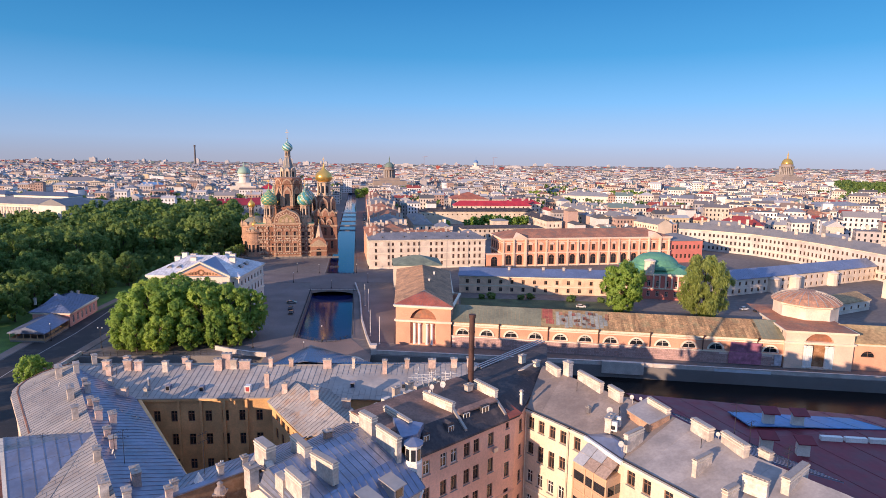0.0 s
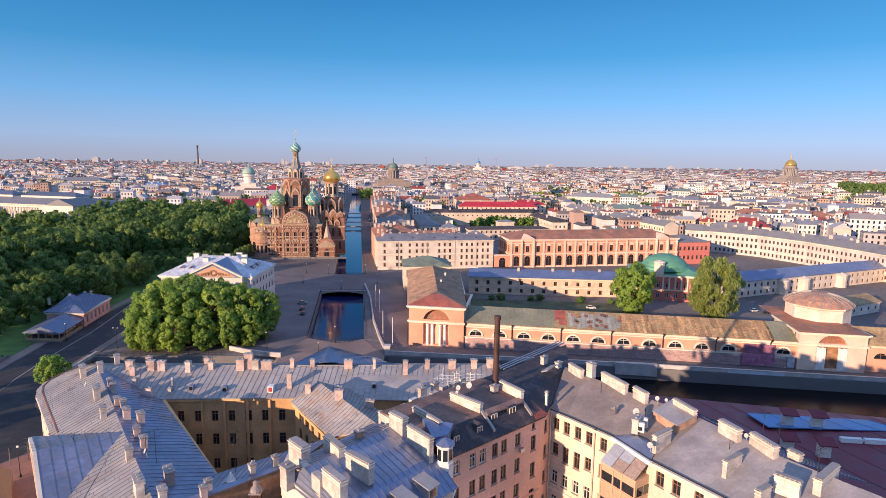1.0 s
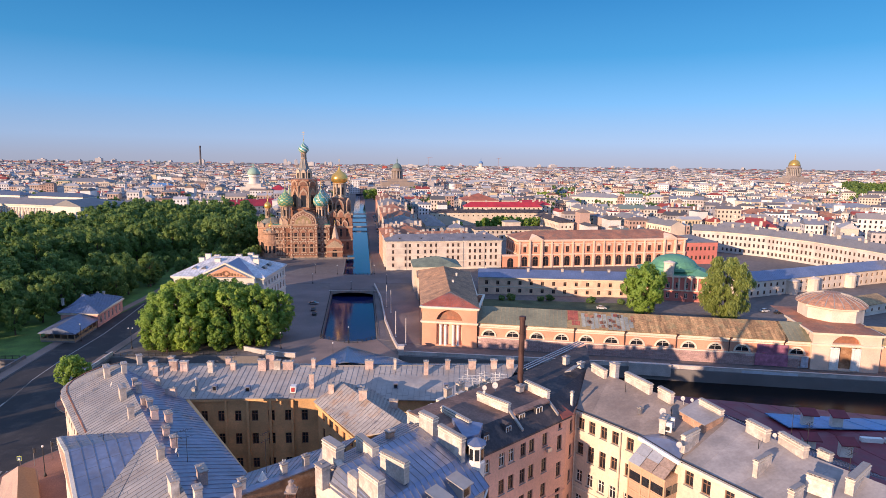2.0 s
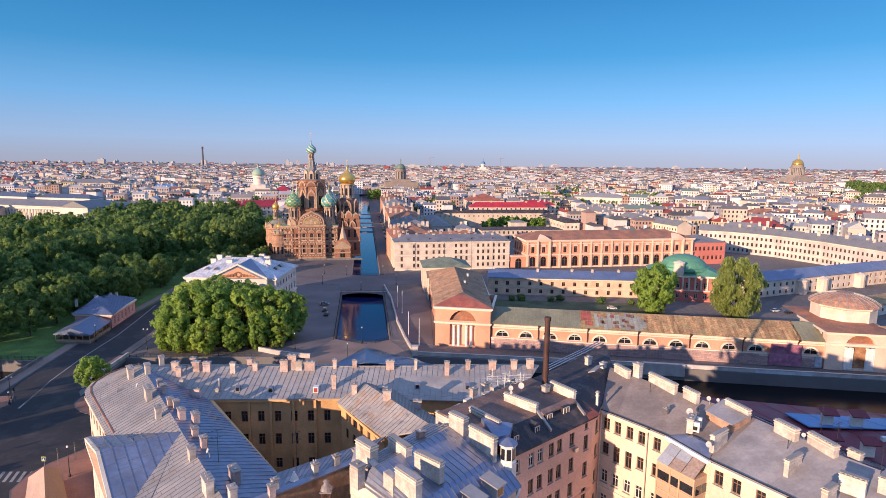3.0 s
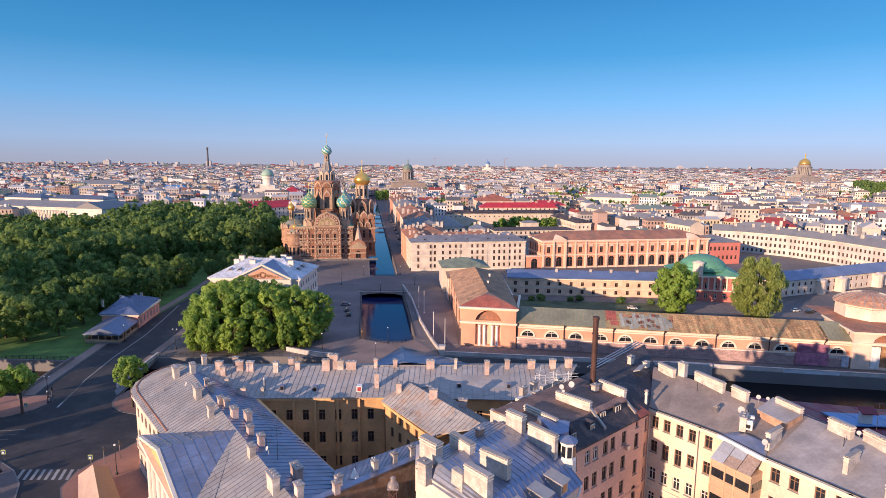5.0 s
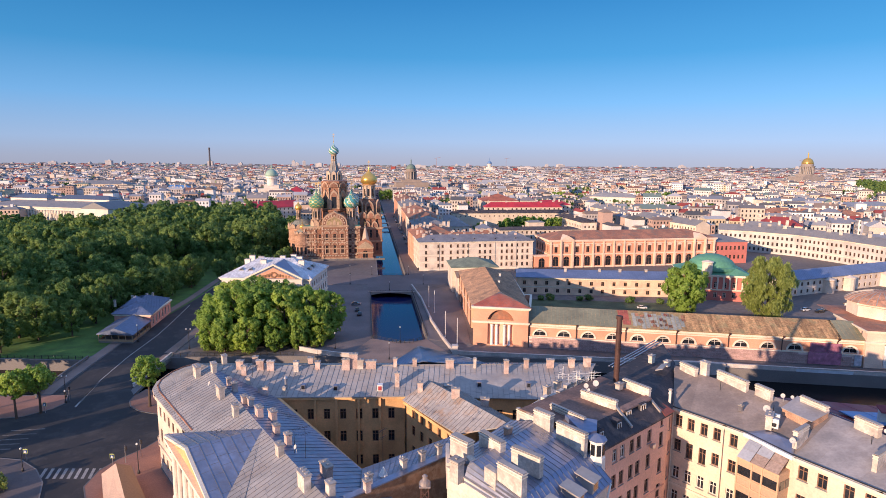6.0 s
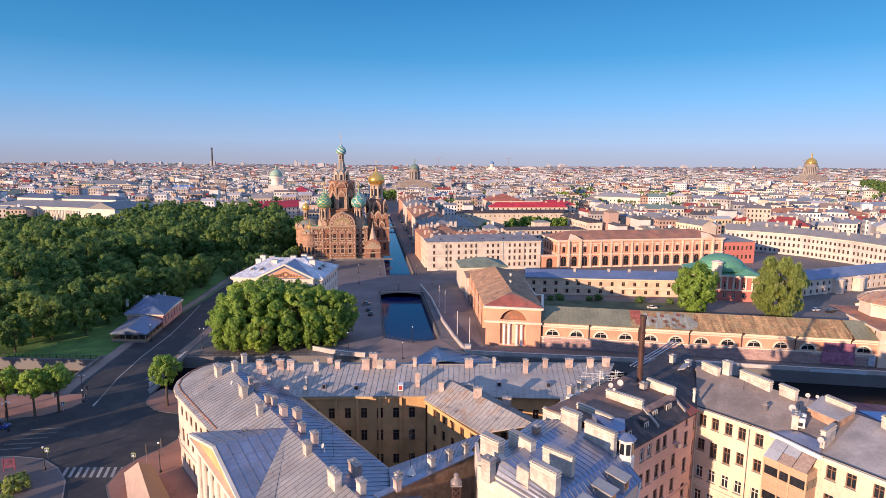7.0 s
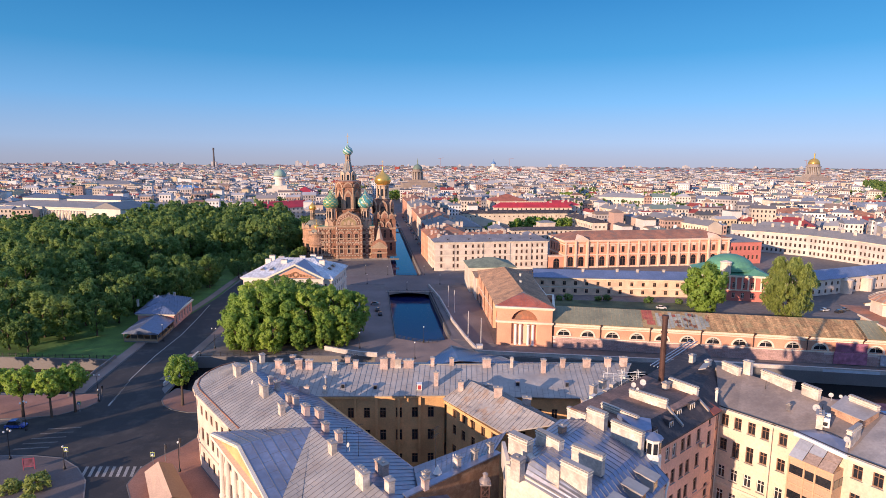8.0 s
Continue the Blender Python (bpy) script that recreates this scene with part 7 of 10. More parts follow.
    g.slab([(-33.5, 71.3, 20.2), (-19.2, 83.4, 20.2), (-19.9, 84.4, 20.2), (-34.1, 72.3, 20.2)], 0.2)
    part("coping", g, ROOF_GREY, fw)
    for x, y in ((-26.2, 79.3), (-23.5, 81.6), (-30.9, 75.2), (-20.9, 83.6)):
        chimney(b, x, y, 19.2, 0.8, 0.75, 2.4, 40)
    for dx in (0.0, 0.35):
        g = Geo()
        g.tube((-26.8 + dx, 81.2, 18.3), (-26.8 + dx, 81.2, 21.2), 0.1, 0.1, 6)
        part("vent_pipe", g, WHITE_PAINT, b)
    g = Geo()
    g.lathe(-29.2, 79.0, 18.0, [(0.5, 0), (0.4, 1.2), (0.7, 1.3), (0.35, 2.0), (0.08, 2.6)], 8)
    part("vent_cowl", g, WHITE_PAINT, b)
    # square ventilation mast before the firewall
    g = Geo()
    g.box(-22.9, 70.0, 0, 6.0, 3.4, 13.0, 40)
    low = part("yard_shed", g, PLASTER_BROWN, b)
    g = Geo()
    for dx, dy in ((-0.5, -0.5), (0.5, -0.5), (0.5, 0.5), (-0.5, 0.5)):
        g.box(-22.9 + dx, 70 + dy, 13, 0.14, 0.14, 10.0)
    for k in range(7):
        z = 13.6 + k * 1.3
        for s in (-0.5, 0.5):
            g.tube((-23.4, 70 + s, z), (-22.4, 70 + s, z + 1.2), 0.05, 0.05, 4)
            g.tube((-22.4, 70 + s, z), (-23.4, 70 + s, z + 1.2), 0.05, 0.05, 4)
            g.tube((-22.9 + s, 69.5, z), (-22.9 + s, 70.5, z + 1.2), 0.05, 0.05, 4)
            g.box(-22.9, 70 + s, z, 1.0, 0.1, 0.1)
    mast = part("vent_mast", g, RUST_PIPE, b, "square rusty lattice ventilation mast")
    g = Geo()
    g.prism([(-23.65, 69.25), (-22.15, 69.25), (-22.15, 70.75), (-23.65, 70.75)], 23.0, 23.2)
    g.lathe(-22.9, 70, 23.2, [(0.75, 0), (0.65, 0.4), (0.35, 0.7), (0.3, 1.1), (0.4, 1.15), (0.1, 1.4)], 12)
    part("vent_cap", g, material("vent_metal", (0.30, 0.25, 0.23), 0.6, 0.3), mast)
    for x, y, z, w, d, h in STACKS_STREET:
        chimney(b, x, y, z - 0.3, w * 1.15, d * 1.15, h * 0.8 + 0.3, -55)
    for x, y, z, w, d, h in STACKS_INNER:
        chimney(b, x, y, z - 0.3, w * 1.15, d * 1.15, h * 0.8 + 0.3, -55, CHIMNEY_PINK)
    for i, (x, y, z, w, d, h) in enumerate(STACKS_BACK + STACKS_RIDGE):
        chimney(b, x, y, z - 0.3, w * 1.15, d * 1.15, h * 0.8 + 0.3, 2, CHIMNEY if i % 5 == 0 else CHIMNEY_PINK)
    dish(b, -65.6, 107.2, 22.3, 0.75, 215)
    for x, y, z in ((-72.3, 112.5, 18.75), (-65.6, 103.6, 18.4), (-45.1, 76.5, 18.3)):
        g = Geo()
        p, u2, n2 = Vector((x, y, z - 0.25)), Vector((0.573, -0.819, 0)), Vector((0.819, 0.573, 0))
        g.add([p - u2 * 0.5, p + u2 * 0.5, p + UP * 0.75, p - u2 * 0.5 + n2 * 1.5, p + u2 * 0.5 + n2 * 1.5, p + n2 * 1.5 + UP * 0.75], [(0, 1, 2), (1, 4, 5, 2), (3, 0, 2, 5), (4, 3, 5), (0, 3, 4, 1)])
        v = part("roof_vent", g, ROOF_LIGHT, b)
        # near-black wedge on the front, standing for the shade inside the vent
        g = Geo()
        q = p - n2 * 0.02
        g.add([q - u2 * 0.36 + UP * 0.06, q + u2 * 0.36 + UP * 0.06, q + UP * 0.6, q - u2 * 0.36 + UP * 0.06 + n2 * 0.1, q + u2 * 0.36 + UP * 0.06 + n2 * 0.1, q + UP * 0.6 + n2 * 0.1], [(0, 1, 2), (1, 4, 5, 2), (3, 0, 2, 5), (4, 3, 5)])
        part("vent_mouth", g, IRON, v)
    g = Geo()
    g.box(-32.9, 114.6, 17.9, 1.1, 1.3, 1.3)
    hatch = part("roof_hatch", g, WHITE_PAINT, b)
    g = Geo()
    g.box(-32.9, 113.92, 18.1, 0.7, 0.06, 0.9)
    part("hatch_door", g, material("hatch_red", (0.45, 0.06, 0.06), 0.6), hatch)
    g = Geo()
    g.tube((-52.5, 114.4, 17.8), (-52.5, 114.4, 20.6), 0.28, 0.28, 10)
    g.tube((-52.5, 114.4, 20.6), (-52.5, 114.4, 21.0), 0.42, 0.2, 10)
    part("vent_pipe", g, STEEL, b)
    for x, y, z, h in ((-41.6, 83.2, 18.8, 6.2), (-57.9, 90.2, 18.4, 2.6), (-60.2, 117.0, 19.8, 3.0), (-47.6, 123.0, 20.0, 2.8)):
        aerial(b, x, y, z, h, 35)
    dish(b, -43.2, 83.2, 21.6, 0.6, 215)
    aerial(b, -43.6, 84.4, 19.0, 5.0)
    aerial(b, -29.5, 82.0, 18.6, 6.5, 60)
    for x, y, z, t in ((-66.5, 113.5, 19.0, -35), (-62.0, 101.8, 18.6, -35), (-45.5, 72.0, 18.6, -35)):
        skylight(b, x, y, z + 0.1, t, 0.6, 0.6)
    for x, y, z in ((-33.2, 115.0, 18.3), (-42.2, 114.8, 18.3), (-21.4, 114.5, 18.4), (-12.0, 116.0, 18.6), (-1.5, 115.8, 18.5), (-49.0, 115.0, 18.4)):
        skylight(b, x, y, z, 0, 0.9, 1.1)


STACKS_STREET = [(-72.1, 117.5, 19.9, 2.2, 0.9, 2.7), (-68.5, 117.5, 20.8, 1.3, 0.8, 2.5), (-68.8, 124.5, 19.8, 1.1, 0.8, 2.8), (-63.1, 106.3, 20.1, 2.2, 0.9, 2.7), (-57.5, 98.2, 19.9, 1.1, 0.8, 2.6),
    (-45.7, 83.5, 20.3, 1.3, 0.8, 2.1), (-39.9, 74.5, 20.0, 2.1, 0.9, 2.9), (-35.9, 72.6, 20.1, 1.1, 0.8, 2.4)]
STACKS_INNER = [(-62.9, 110.6, 20.5, 0.7, 0.7, 2.0), (-60.9, 108.0, 20.4, 0.8, 0.8, 2.2), (-57.2, 102.3, 20.5, 1.0, 0.8, 1.7), (-55.7, 101.4, 20.2, 0.9, 0.8, 2.0), (-52.9, 97.1, 20.2, 1.4, 0.9, 2.3),
    (-50.4, 96.8, 19.6, 1.5, 0.9, 2.3), (-48.2, 91.0, 20.0, 1.0, 0.8, 1.9), (-45.3, 87.2, 20.0, 1.0, 0.8, 2.3), (-37.5, 78.2, 19.6, 2.0, 0.9, 2.4), (-31.0, 73.7, 20.2, 0.8, 0.7, 1.7)]
STACKS_BACK = [(-60.7, 115.7, 18.8, 0.6, 0.6, 1.6), (-56.4, 111.6, 18.3, 1.7, 0.9, 1.9), (-29.4, 115.9, 18.4, 0.8, 0.8, 3.5), (-24.4, 110.1, 19.7, 0.9, 0.8, 2.1), (-17.5, 104.1, 20.9, 1.3, 0.8, 2.1),
    (-18.7, 110.9, 19.8, 1.2, 0.8, 0.8), (-11.8, 104.7, 18.8, 1.3, 0.8, 1.9), (-0.8, 103.0, 18.8, 1.3, 0.8, 2.2), (-5.7, 120.3, 19.6, 0.8, 0.8, 3.5), (-62.4, 118.5, 19.8, 0.9, 0.8, 2.4),
    (-52.5, 112.9, 17.8, 0.5, 0.5, 1.7)]
STACKS_RIDGE = [(-63.9, 120.4, 20.5, 1.3, 0.8, 2.1), (-61.8, 124.5, 19.8, 1.0, 0.8, 2.4), (-59.5, 120.3, 20.4, 1.3, 0.8, 2.4), (-57.2, 120.2, 20.3, 1.3, 0.8, 2.4), (-51.6, 120.0, 20.2, 0.9, 0.8, 2.5),
    (-49.5, 125.0, 19.4, 1.0, 0.8, 2.4), (-47.1, 120.9, 20.4, 0.9, 0.8, 1.8), (-40.9, 120.9, 20.2, 1.4, 0.9, 2.8), (-39.3, 121.5, 20.4, 1.5, 0.9, 3.8), (-37.8, 121.3, 20.3, 1.1, 0.8, 2.3),
    (-35.5, 121.4, 20.3, 1.9, 0.9, 2.0), (-30.2, 122.1, 20.5, 0.7, 0.7, 2.1), (-25.9, 122.4, 20.5, 0.8, 0.8, 1.8), (-18.1, 122.0, 20.2, 1.5, 0.9, 2.2), (-12.5, 121.9, 20.3, 0.5, 0.5, 2.4),
    (-1.0, 122.2, 20.2, 0.8, 0.8, 2.2), (4.4, 122.3, 20.2, 1.3, 0.8, 2.1), (9.2, 122.5, 20.3, 1.1, 0.8, 2.1), (12.8, 122.7, 20.3, 1.3, 0.8, 2.3)]
near_block()


def dark_house():
    b = thing("orange_house", 10, 85, 0, "tall orange-plastered house with felt mansard roof, shadow put into its colour", "house")
    E0, E1 = Vector((1.2, 76.0)), Vector((17.3, 89.3))
    d = E1 - E0
    L = d.length
    u = d.normalized()
    n = Vector((-u.y, u.x))
    turn = math.degrees(math.atan2(u.y, u.x))
    def at(a, o, z):
        return (*(E0 + u * a + n * o), z)
    g = Geo()
    wins = []
    for z in (20.9, 16.5, 12.2, 7.8, 3.4):
        wins += [(c, z, 1.2, 2.15 if z > 20 else 2.35, FRAME_WHITE if k in (0, 1, 2) and z > 20 else FRAME_WOOD) for k, c in enumerate((2.4, 5.6, 7.65, 10.25, 12.25, 15.4))]
    for z in (18.95, 14.3, 9.7, 5.1):
        wins.append((19.2, z, 1.15, 2.55, FRAME_WOOD))
    wins.append((19.15, 22.6, 0.75, 1.05, FRAME_WOOD))
    pierced(b, g, E0, E1, 24.3, wins)
    pierced(b, g, E1, (19.75, 92.95), 24.3, [(2.3, z, 1.1, 2.2, FRAME_WOOD) for z in (20.6, 16.2, 11.6, 7.2)])
    back = [(19.75, 92.95), (24.5, 101), (9, 100), (-5.5, 82.5), tuple(E0)]
    for p, q in zip(back, back[1:]):
        wall_face(g, (*p, 0), (Vector((*q, 0)) - Vector((*p, 0))).normalized(), (Vector(q) - Vector(p)).length, 24.3, [])
    part("wall", g, PLASTER_ORANGE, b)
    g = Geo()
    cornice(g, [tuple(E0), tuple(E1)], 24.0, 0.3, 0.4, closed=False)
    cornice(g, [tuple(E0), tuple(E1)], 11.4, 0.25, 0.15, closed=False)
    part("cornice", g, PLASTER_ORANGE, b)
    g = Geo()
    g.box(*at(15.9, -0.45, 20.0)[:2], 20.0, 0.9, 0.5, 0.6, turn)
    part("air_conditioner", g, STEEL, b, "small grey air conditioning box")
    # the shadow cast over this slope is put into the felt's colour
    g = Geo()
    g.slab([at(-0.3, -0.55, 24.45), at(L + 0.6, -0.55, 24.45), at(L - 1.0, 2.6, 26.9), at(0, 2.6, 26.9)], 0.3)
    part("mansard_slope", g, ROOF_DARK, b)
    brown = material("roof_brown_felt", (0.27, 0.165, 0.13), 0.8, grain=2.5, vary=0.2, stain=0.3, stain_size=0.25, spots=((0.10, 0.07, 0.06), 0.6, 0.3))
    g = Geo()
    g.slab([at(0, 2.6, 26.9), at(L - 1.0, 2.6, 26.9), at(L - 1.0, 12.5, 27.3), at(-2, 12.5, 27.3)], 0.3)
    part("roof", g, brown, b)
    g = Geo()
    g.slab([at(L - 1.0, 2.6, 26.8), at(L + 0.6, -0.5, 24.4), (26.5, 108.5, 26.0), (29.0, 121.0, 26.0)], 0.3)
    g.slab([at(L - 1.0, 2.6, 26.8), (29.0, 121.0, 26.0), (13.6, 104.5, 26.4), at(L - 1.0, 12.5, 27.2)], 0.3)
    part("link_roof", g, ROOF_DARK, b)
    # brown tin hood over the corner of the eave
    g = Geo()
    g.slab([at(L - 2.0, -0.65, 24.6), at(L + 1.0, -0.65, 24.6), at(L + 0.4, 1.2, 25.6), at(L - 1.2, 1.4, 25.9)], 0.12)
    part("eave_hood", g, material("roof_brick_tin", (0.40, 0.15, 0.09), 0.7), b)
    # raised brown rim of the attic between the two long stacks
    g = Geo()
    g.slab([at(10.4, 1.9, 27.0), at(18.4, 1.6, 27.0), at(18.4, 2.7, 27.3), at(10.4, 2.9, 27.3)], 0.25)
    part("attic_rim", g, brown, b)
    # pale flashings that run down the slope from the stacks
    for a in (10.1, 18.7):
        g = Geo()
        g.slab([at(a - 0.2, 0.1, 25.3), at(a + 0.25, 0.1, 25.3), at(a + 0.25, 2.9, 27.5), at(a - 0.2, 2.9, 27.5)], 0.35)
        part("flashing", g, ROOF_LIGHT, b)
    g = Geo()
    for k in range(3):
        a, c = Vector((13.2 - k * 0.5, 104.4 + k * 0.5, 26.6)), Vector((28.6 - k * 0.5, 121.4 + k * 0.5, 26.3))
        g.tube(a, c, 0.12, 0.12, 5)
    part("pipe_run", g, STEEL, b, "bright steel pipes along the roof edge")
    stack_wall(b, (2.7, 89.1), (7.1, 84.6), 27.0, 28.3, 0.6)
    stack_wall(b, (11.3, 94.0), (14.2, 89.6), 27.0, 28.3, 0.6)
    stack_wall(b, (-3.2, 84.7), (0.7, 79.6), 26.9, 27.8, 0.5)
    # two attic windows under the rim, two small arched dormers
    for a, o, w, h, z, arch in ((11.6, 1.7, 1.35, 1.35, 25.5, False), (15.5, 1.5, 1.5, 1.4, 25.5, False), (3.0, 0.9, 1.1, 1.3, 25.0, True), (7.7, 0.9, 1.1, 1.3, 25.0, True)):
        g = Geo()
        p = Vector(at(a, o + 0.7, 0))
        g.box(p.x, p.y, z - 0.1, w + 0.25, 1.5, h + 0.25, turn)
        if arch:
            q = at(a - w / 2 - 0.1, o - 0.1, z + h + 0.1)
            keel_gable(g, q, (*u, 0), w + 0.2, 0.45, 1.6)
        dm = part("dormer", g, ROOF_DARK, b)
        f = Geo()
        for s0, s1, z0, z1 in ((-w / 2, -w / 2 + 0.12, 0, h), (w / 2 - 0.12, w / 2, 0, h), (-0.05, 0.05, 0, h), (-w / 2, w / 2, 0, 0.1), (-w / 2, w / 2, h - 0.1, h)):
            f.block(at(a + s0, o - 0.16, z + z0), (*u, 0), (*n, 0), None, s1 - s0, 0.14, z1 - z0)
        part("dormer_frame", f, FRAME_WHITE, dm)
        f = Geo()
        f.block(at(a - w / 2 + 0.1, o - 0.09, z + 0.08), (*u, 0), (*n, 0), None, w - 0.2, 0.05, h - 0.16)
        part("dormer_pane", f, GLASS, dm)
    g = Geo()
    g.tube((10.6, 96.0, 25.0), (10.7, 96.2, 39.1), 0.5, 0.47, 14)
    g.tube((10.7, 96.2, 38.5), (10.7, 96.2, 39.1), 0.58, 0.58, 14)
    for zz in (29, 33, 36):
        g.tube((10.65, 96.1, zz), (10.65, 96.1, zz + 0.2), 0.57, 0.57, 14)
    part("flue_pipe", g, RUST_PIPE, b, "tall rusty steel flue")
    dish(b, 5.7, 91.6, 28.6, 0.85, 235)
    dish(b, 3.9, 91.0, 28.4, 0.7, 235)
    dish(b, 3.5, 88.0, 28.9, 0.4, 235)
    # tangle of white masts and railings by the flue
    rng = random.Random(4)
    for k in range(9):
        g = Geo()
        x, y = 0.5 + k * 0.8 + rng.uniform(0, 0.6), 97.0 + math.sin(k * 1.7) * 1.2
        h = 27.8 + rng.uniform(0, 1.5)
        g.tube((x, y, 26.2), (x + rng.uniform(-0.2, 0.2), y, h), 0.055, 0.05, 6)
        for zz in (0.55, 0.85):
            ang = rng.uniform(0, 3.1)
            dx, dy = 0.7 * math.cos(ang), 0.7 * math.sin(ang)
            g.tube((x - dx, y - dy, 26.2 + (h - 26.2) * zz), (x + dx, y + dy, 26.2 + (h - 26.2) * zz), 0.035, 0.035, 5)
        part("mast", g, WHITE_PAINT, b)
    g = Geo()
    for zz in (26.9, 27.5, 28.0):
        g.tube((0.5, 97.2, zz), (8.6, 98.4, zz - 0.1), 0.045, 0.045, 5)
    part("roof_railing", g, WHITE_PAINT, b)
    # low parapet of small stacks along the yard edge of the roof
    for k in range(7):
        p = Vector((-5.0, 87.5)).lerp(Vector((5.0, 98.5)), k / 6)
        g = Geo()
        g.box(p.x, p.y, 26.2, 1.5, 0.7, rng.uniform(0.6, 1.2), 48)
        g.box(p.x + 0.1, p.y - 0.1, 25.6, 1.9, 0.9, 0.9, 48)
        part("roof_kerb", g, CHIMNEY, b)
    for x, y, z, h in ((-2.0, 94.0, 25.5, 1.6), (0.2, 96.0, 25.8, 1.4), (10.0, 92.4, 27.2, 1.0), (21.5, 108.0, 26.2, 1.6), (24.0, 106.5, 26.0, 1.2)):
        chimney(b, x, y, z, 1.2, 0.8, h, 40)
    # white corner stack between the two fronts
    chimney(b, 18.7, 92.0, 23.0, 0.36, 0.36, 4.2, 50, PLASTER_WHITE)
    g = Geo()
    g.slab([(20.5, 100.2, 28.0), (23.0, 103.4, 28.0), (22.0, 104.4, 27.4), (19.6, 101.2, 27.4)], 0.2)
    part("metal_cover", g, ROOF_LIGHT, b)


dark_house()


def cream_house():
    b = thing("cream_house", 30, 85, 0, "cream-yellow apartment house with grey felt roof and long chimney stacks", "house")
    e = [(19.8, 93.0), (25.4, 86.0), (27.6, 83.0), (30.5, 76.0), (36.2, 67.0), (44.0, 54.7)]
    bk = [(24.8, 105.0), (33.8, 91.6), (37.4, 87.6), (40.4, 82.6), (46.0, 70.8), (53.0, 60.5)]
    FLOORS = ((20.6, 2.1), (16.2, 2.1), (11.1, 2.2), (6.6, 2.2), (2.2, 2.2))
    g = Geo()
    wins = []
    for k, (z, h) in enumerate(FLOORS):
        for i, c in enumerate((1.2, 3.35, 5.6, 7.75)):
            tall = k == 1 and i in (1, 2)
            wins.append((c, z - (0.75 if tall else 0), 1.2, h + (0.75 if tall else 0), FRAME_WHITE if k in (2, 3) else FRAME_WOOD))
    pierced(b, g, e[0], e[1], 23.7, wins)
    pierced(b, g, e[1], e[2], 23.7, [(1.5, z, 1.25, h, FRAME_WHITE if k == 2 else FRAME_WOOD) for k, (z, h) in enumerate(FLOORS)])
    pierced(b, g, e[2], e[3], 23.7, [])
    pierced(b, g, e[3], e[4], 23.7, [(c, z, 1.3, h, FRAME_WOOD) for z, h in FLOORS for c in (1.25, 3.8, 7.1, 9.6)])
    pierced(b, g, e[4], e[5], 23.7, [(c, z, 1.3, h, FRAME_WOOD) for z, h in FLOORS for c in (1.6, 4.4, 7.2, 10.0, 12.8)])
    part("wall", g, PLASTER_YELLOW, b)
    c = Geo()
    for a, q in zip(e, e[1:]):
        cornice(c, [a, q], 23.35, 0.35, 0.45, closed=False)
        cornice(c, [a, q], 9.9, 0.3, 0.25, closed=False)
    part("cornice", c, TRIM_WHITE, b)
    for x, y in ((25.2, 85.9), (36.0, 67.0), (19.9, 92.6)):
        s = Geo()
        s.tube((x, y, 23.6), (x - 0.25, y - 0.2, 22.9), 0.1, 0.1, 6)
        s.tube((x - 0.25, y - 0.2, 22.9), (x - 0.25, y - 0.2, 0.5), 0.1, 0.1, 6)
        part("downpipe", s, TRIM_WHITE, b)
    FELT_BROWN = material("roof_warm_felt", (0.30, 0.245, 0.215), 0.8, grain=2.5, vary=0.12, stain=0.22, stain_size=0.25, spots=((0.20, 0.155, 0.135), 0.5, 0.3))
    FELT_PALE = material("roof_pale_felt", (0.355, 0.325, 0.315), 0.7, grain=2.5, vary=0.1, stain=0.22, stain_size=0.3, spots=((0.25, 0.22, 0.21), 0.5, 0.25))
    for i, ((a, q), (p, r)) in enumerate(zip(zip(e, e[1:]), zip(bk, bk[1:]))):
        felt = FELT_BROWN if i < 3 else FELT_PALE
        rows = max(2, int((Vector(q) - Vector(a)).length / 2.4))
        for k in range(rows):
            f0, f1 = k / rows, (k + 1) / rows
            w = [Vector(a).lerp(Vector(q), f0), Vector(a).lerp(Vector(q), f1), Vector(p).lerp(Vector(r), f1), Vector(p).lerp(Vector(r), f0)]
            up = 0.0 if k % 2 else 0.025
            s = Geo()
            s.slab([(*w[0], 23.9 + up), (*w[1], 23.9 + up), (*w[2], 26.9 + up), (*w[3], 26.9 + up)], 0.35)
            part("roof", s, felt, b)
        s = Geo()
        s.tube((a[0] - 0.3, a[1] - 0.2, 24.0), (q[0] - 0.3, q[1] - 0.2, 24.0), 0.09, 0.09, 5)
        part("gutter", s, IRON, b)
    # small hipped metal roof over the head of the bay
    g = Geo()
    top = (30.2, 80.0, 25.0)
    rim = [(27.0, 83.2, 23.95), (30.1, 75.9, 23.95), (31.9, 78.0, 24.75), (30.4, 82.6, 24.6)]
    for p, q in zip(rim, rim[1:] + rim[:1]):
        g.slab([p, q, top], 0.1)
    part("bay_hood", g, ROOF_GREY, b)
    g = Geo()
    u2 = (Vector((30.0, 75.7)) - Vector((26.9, 83.2))).normalized()
    g.block((26.75, 83.1, 23.3), (*u2, 0), (-u2.y, u2.x, 0), None, 8.1, 0.7, 0.6)
    part("bay_eave", g, WHITE_PAINT, b)
    # walls down to the ground behind, towards the river
    g = Geo()
    for a, q in zip(bk[::-1], bk[::-1][1:]):
        u = Vector((*q, 0)) - Vector((*a, 0))
        wall_face(g, (*a, 0), u.normalized(), u.length, 26.6, [])
    part("rear_wall", g, PLASTER_CREAM, b)
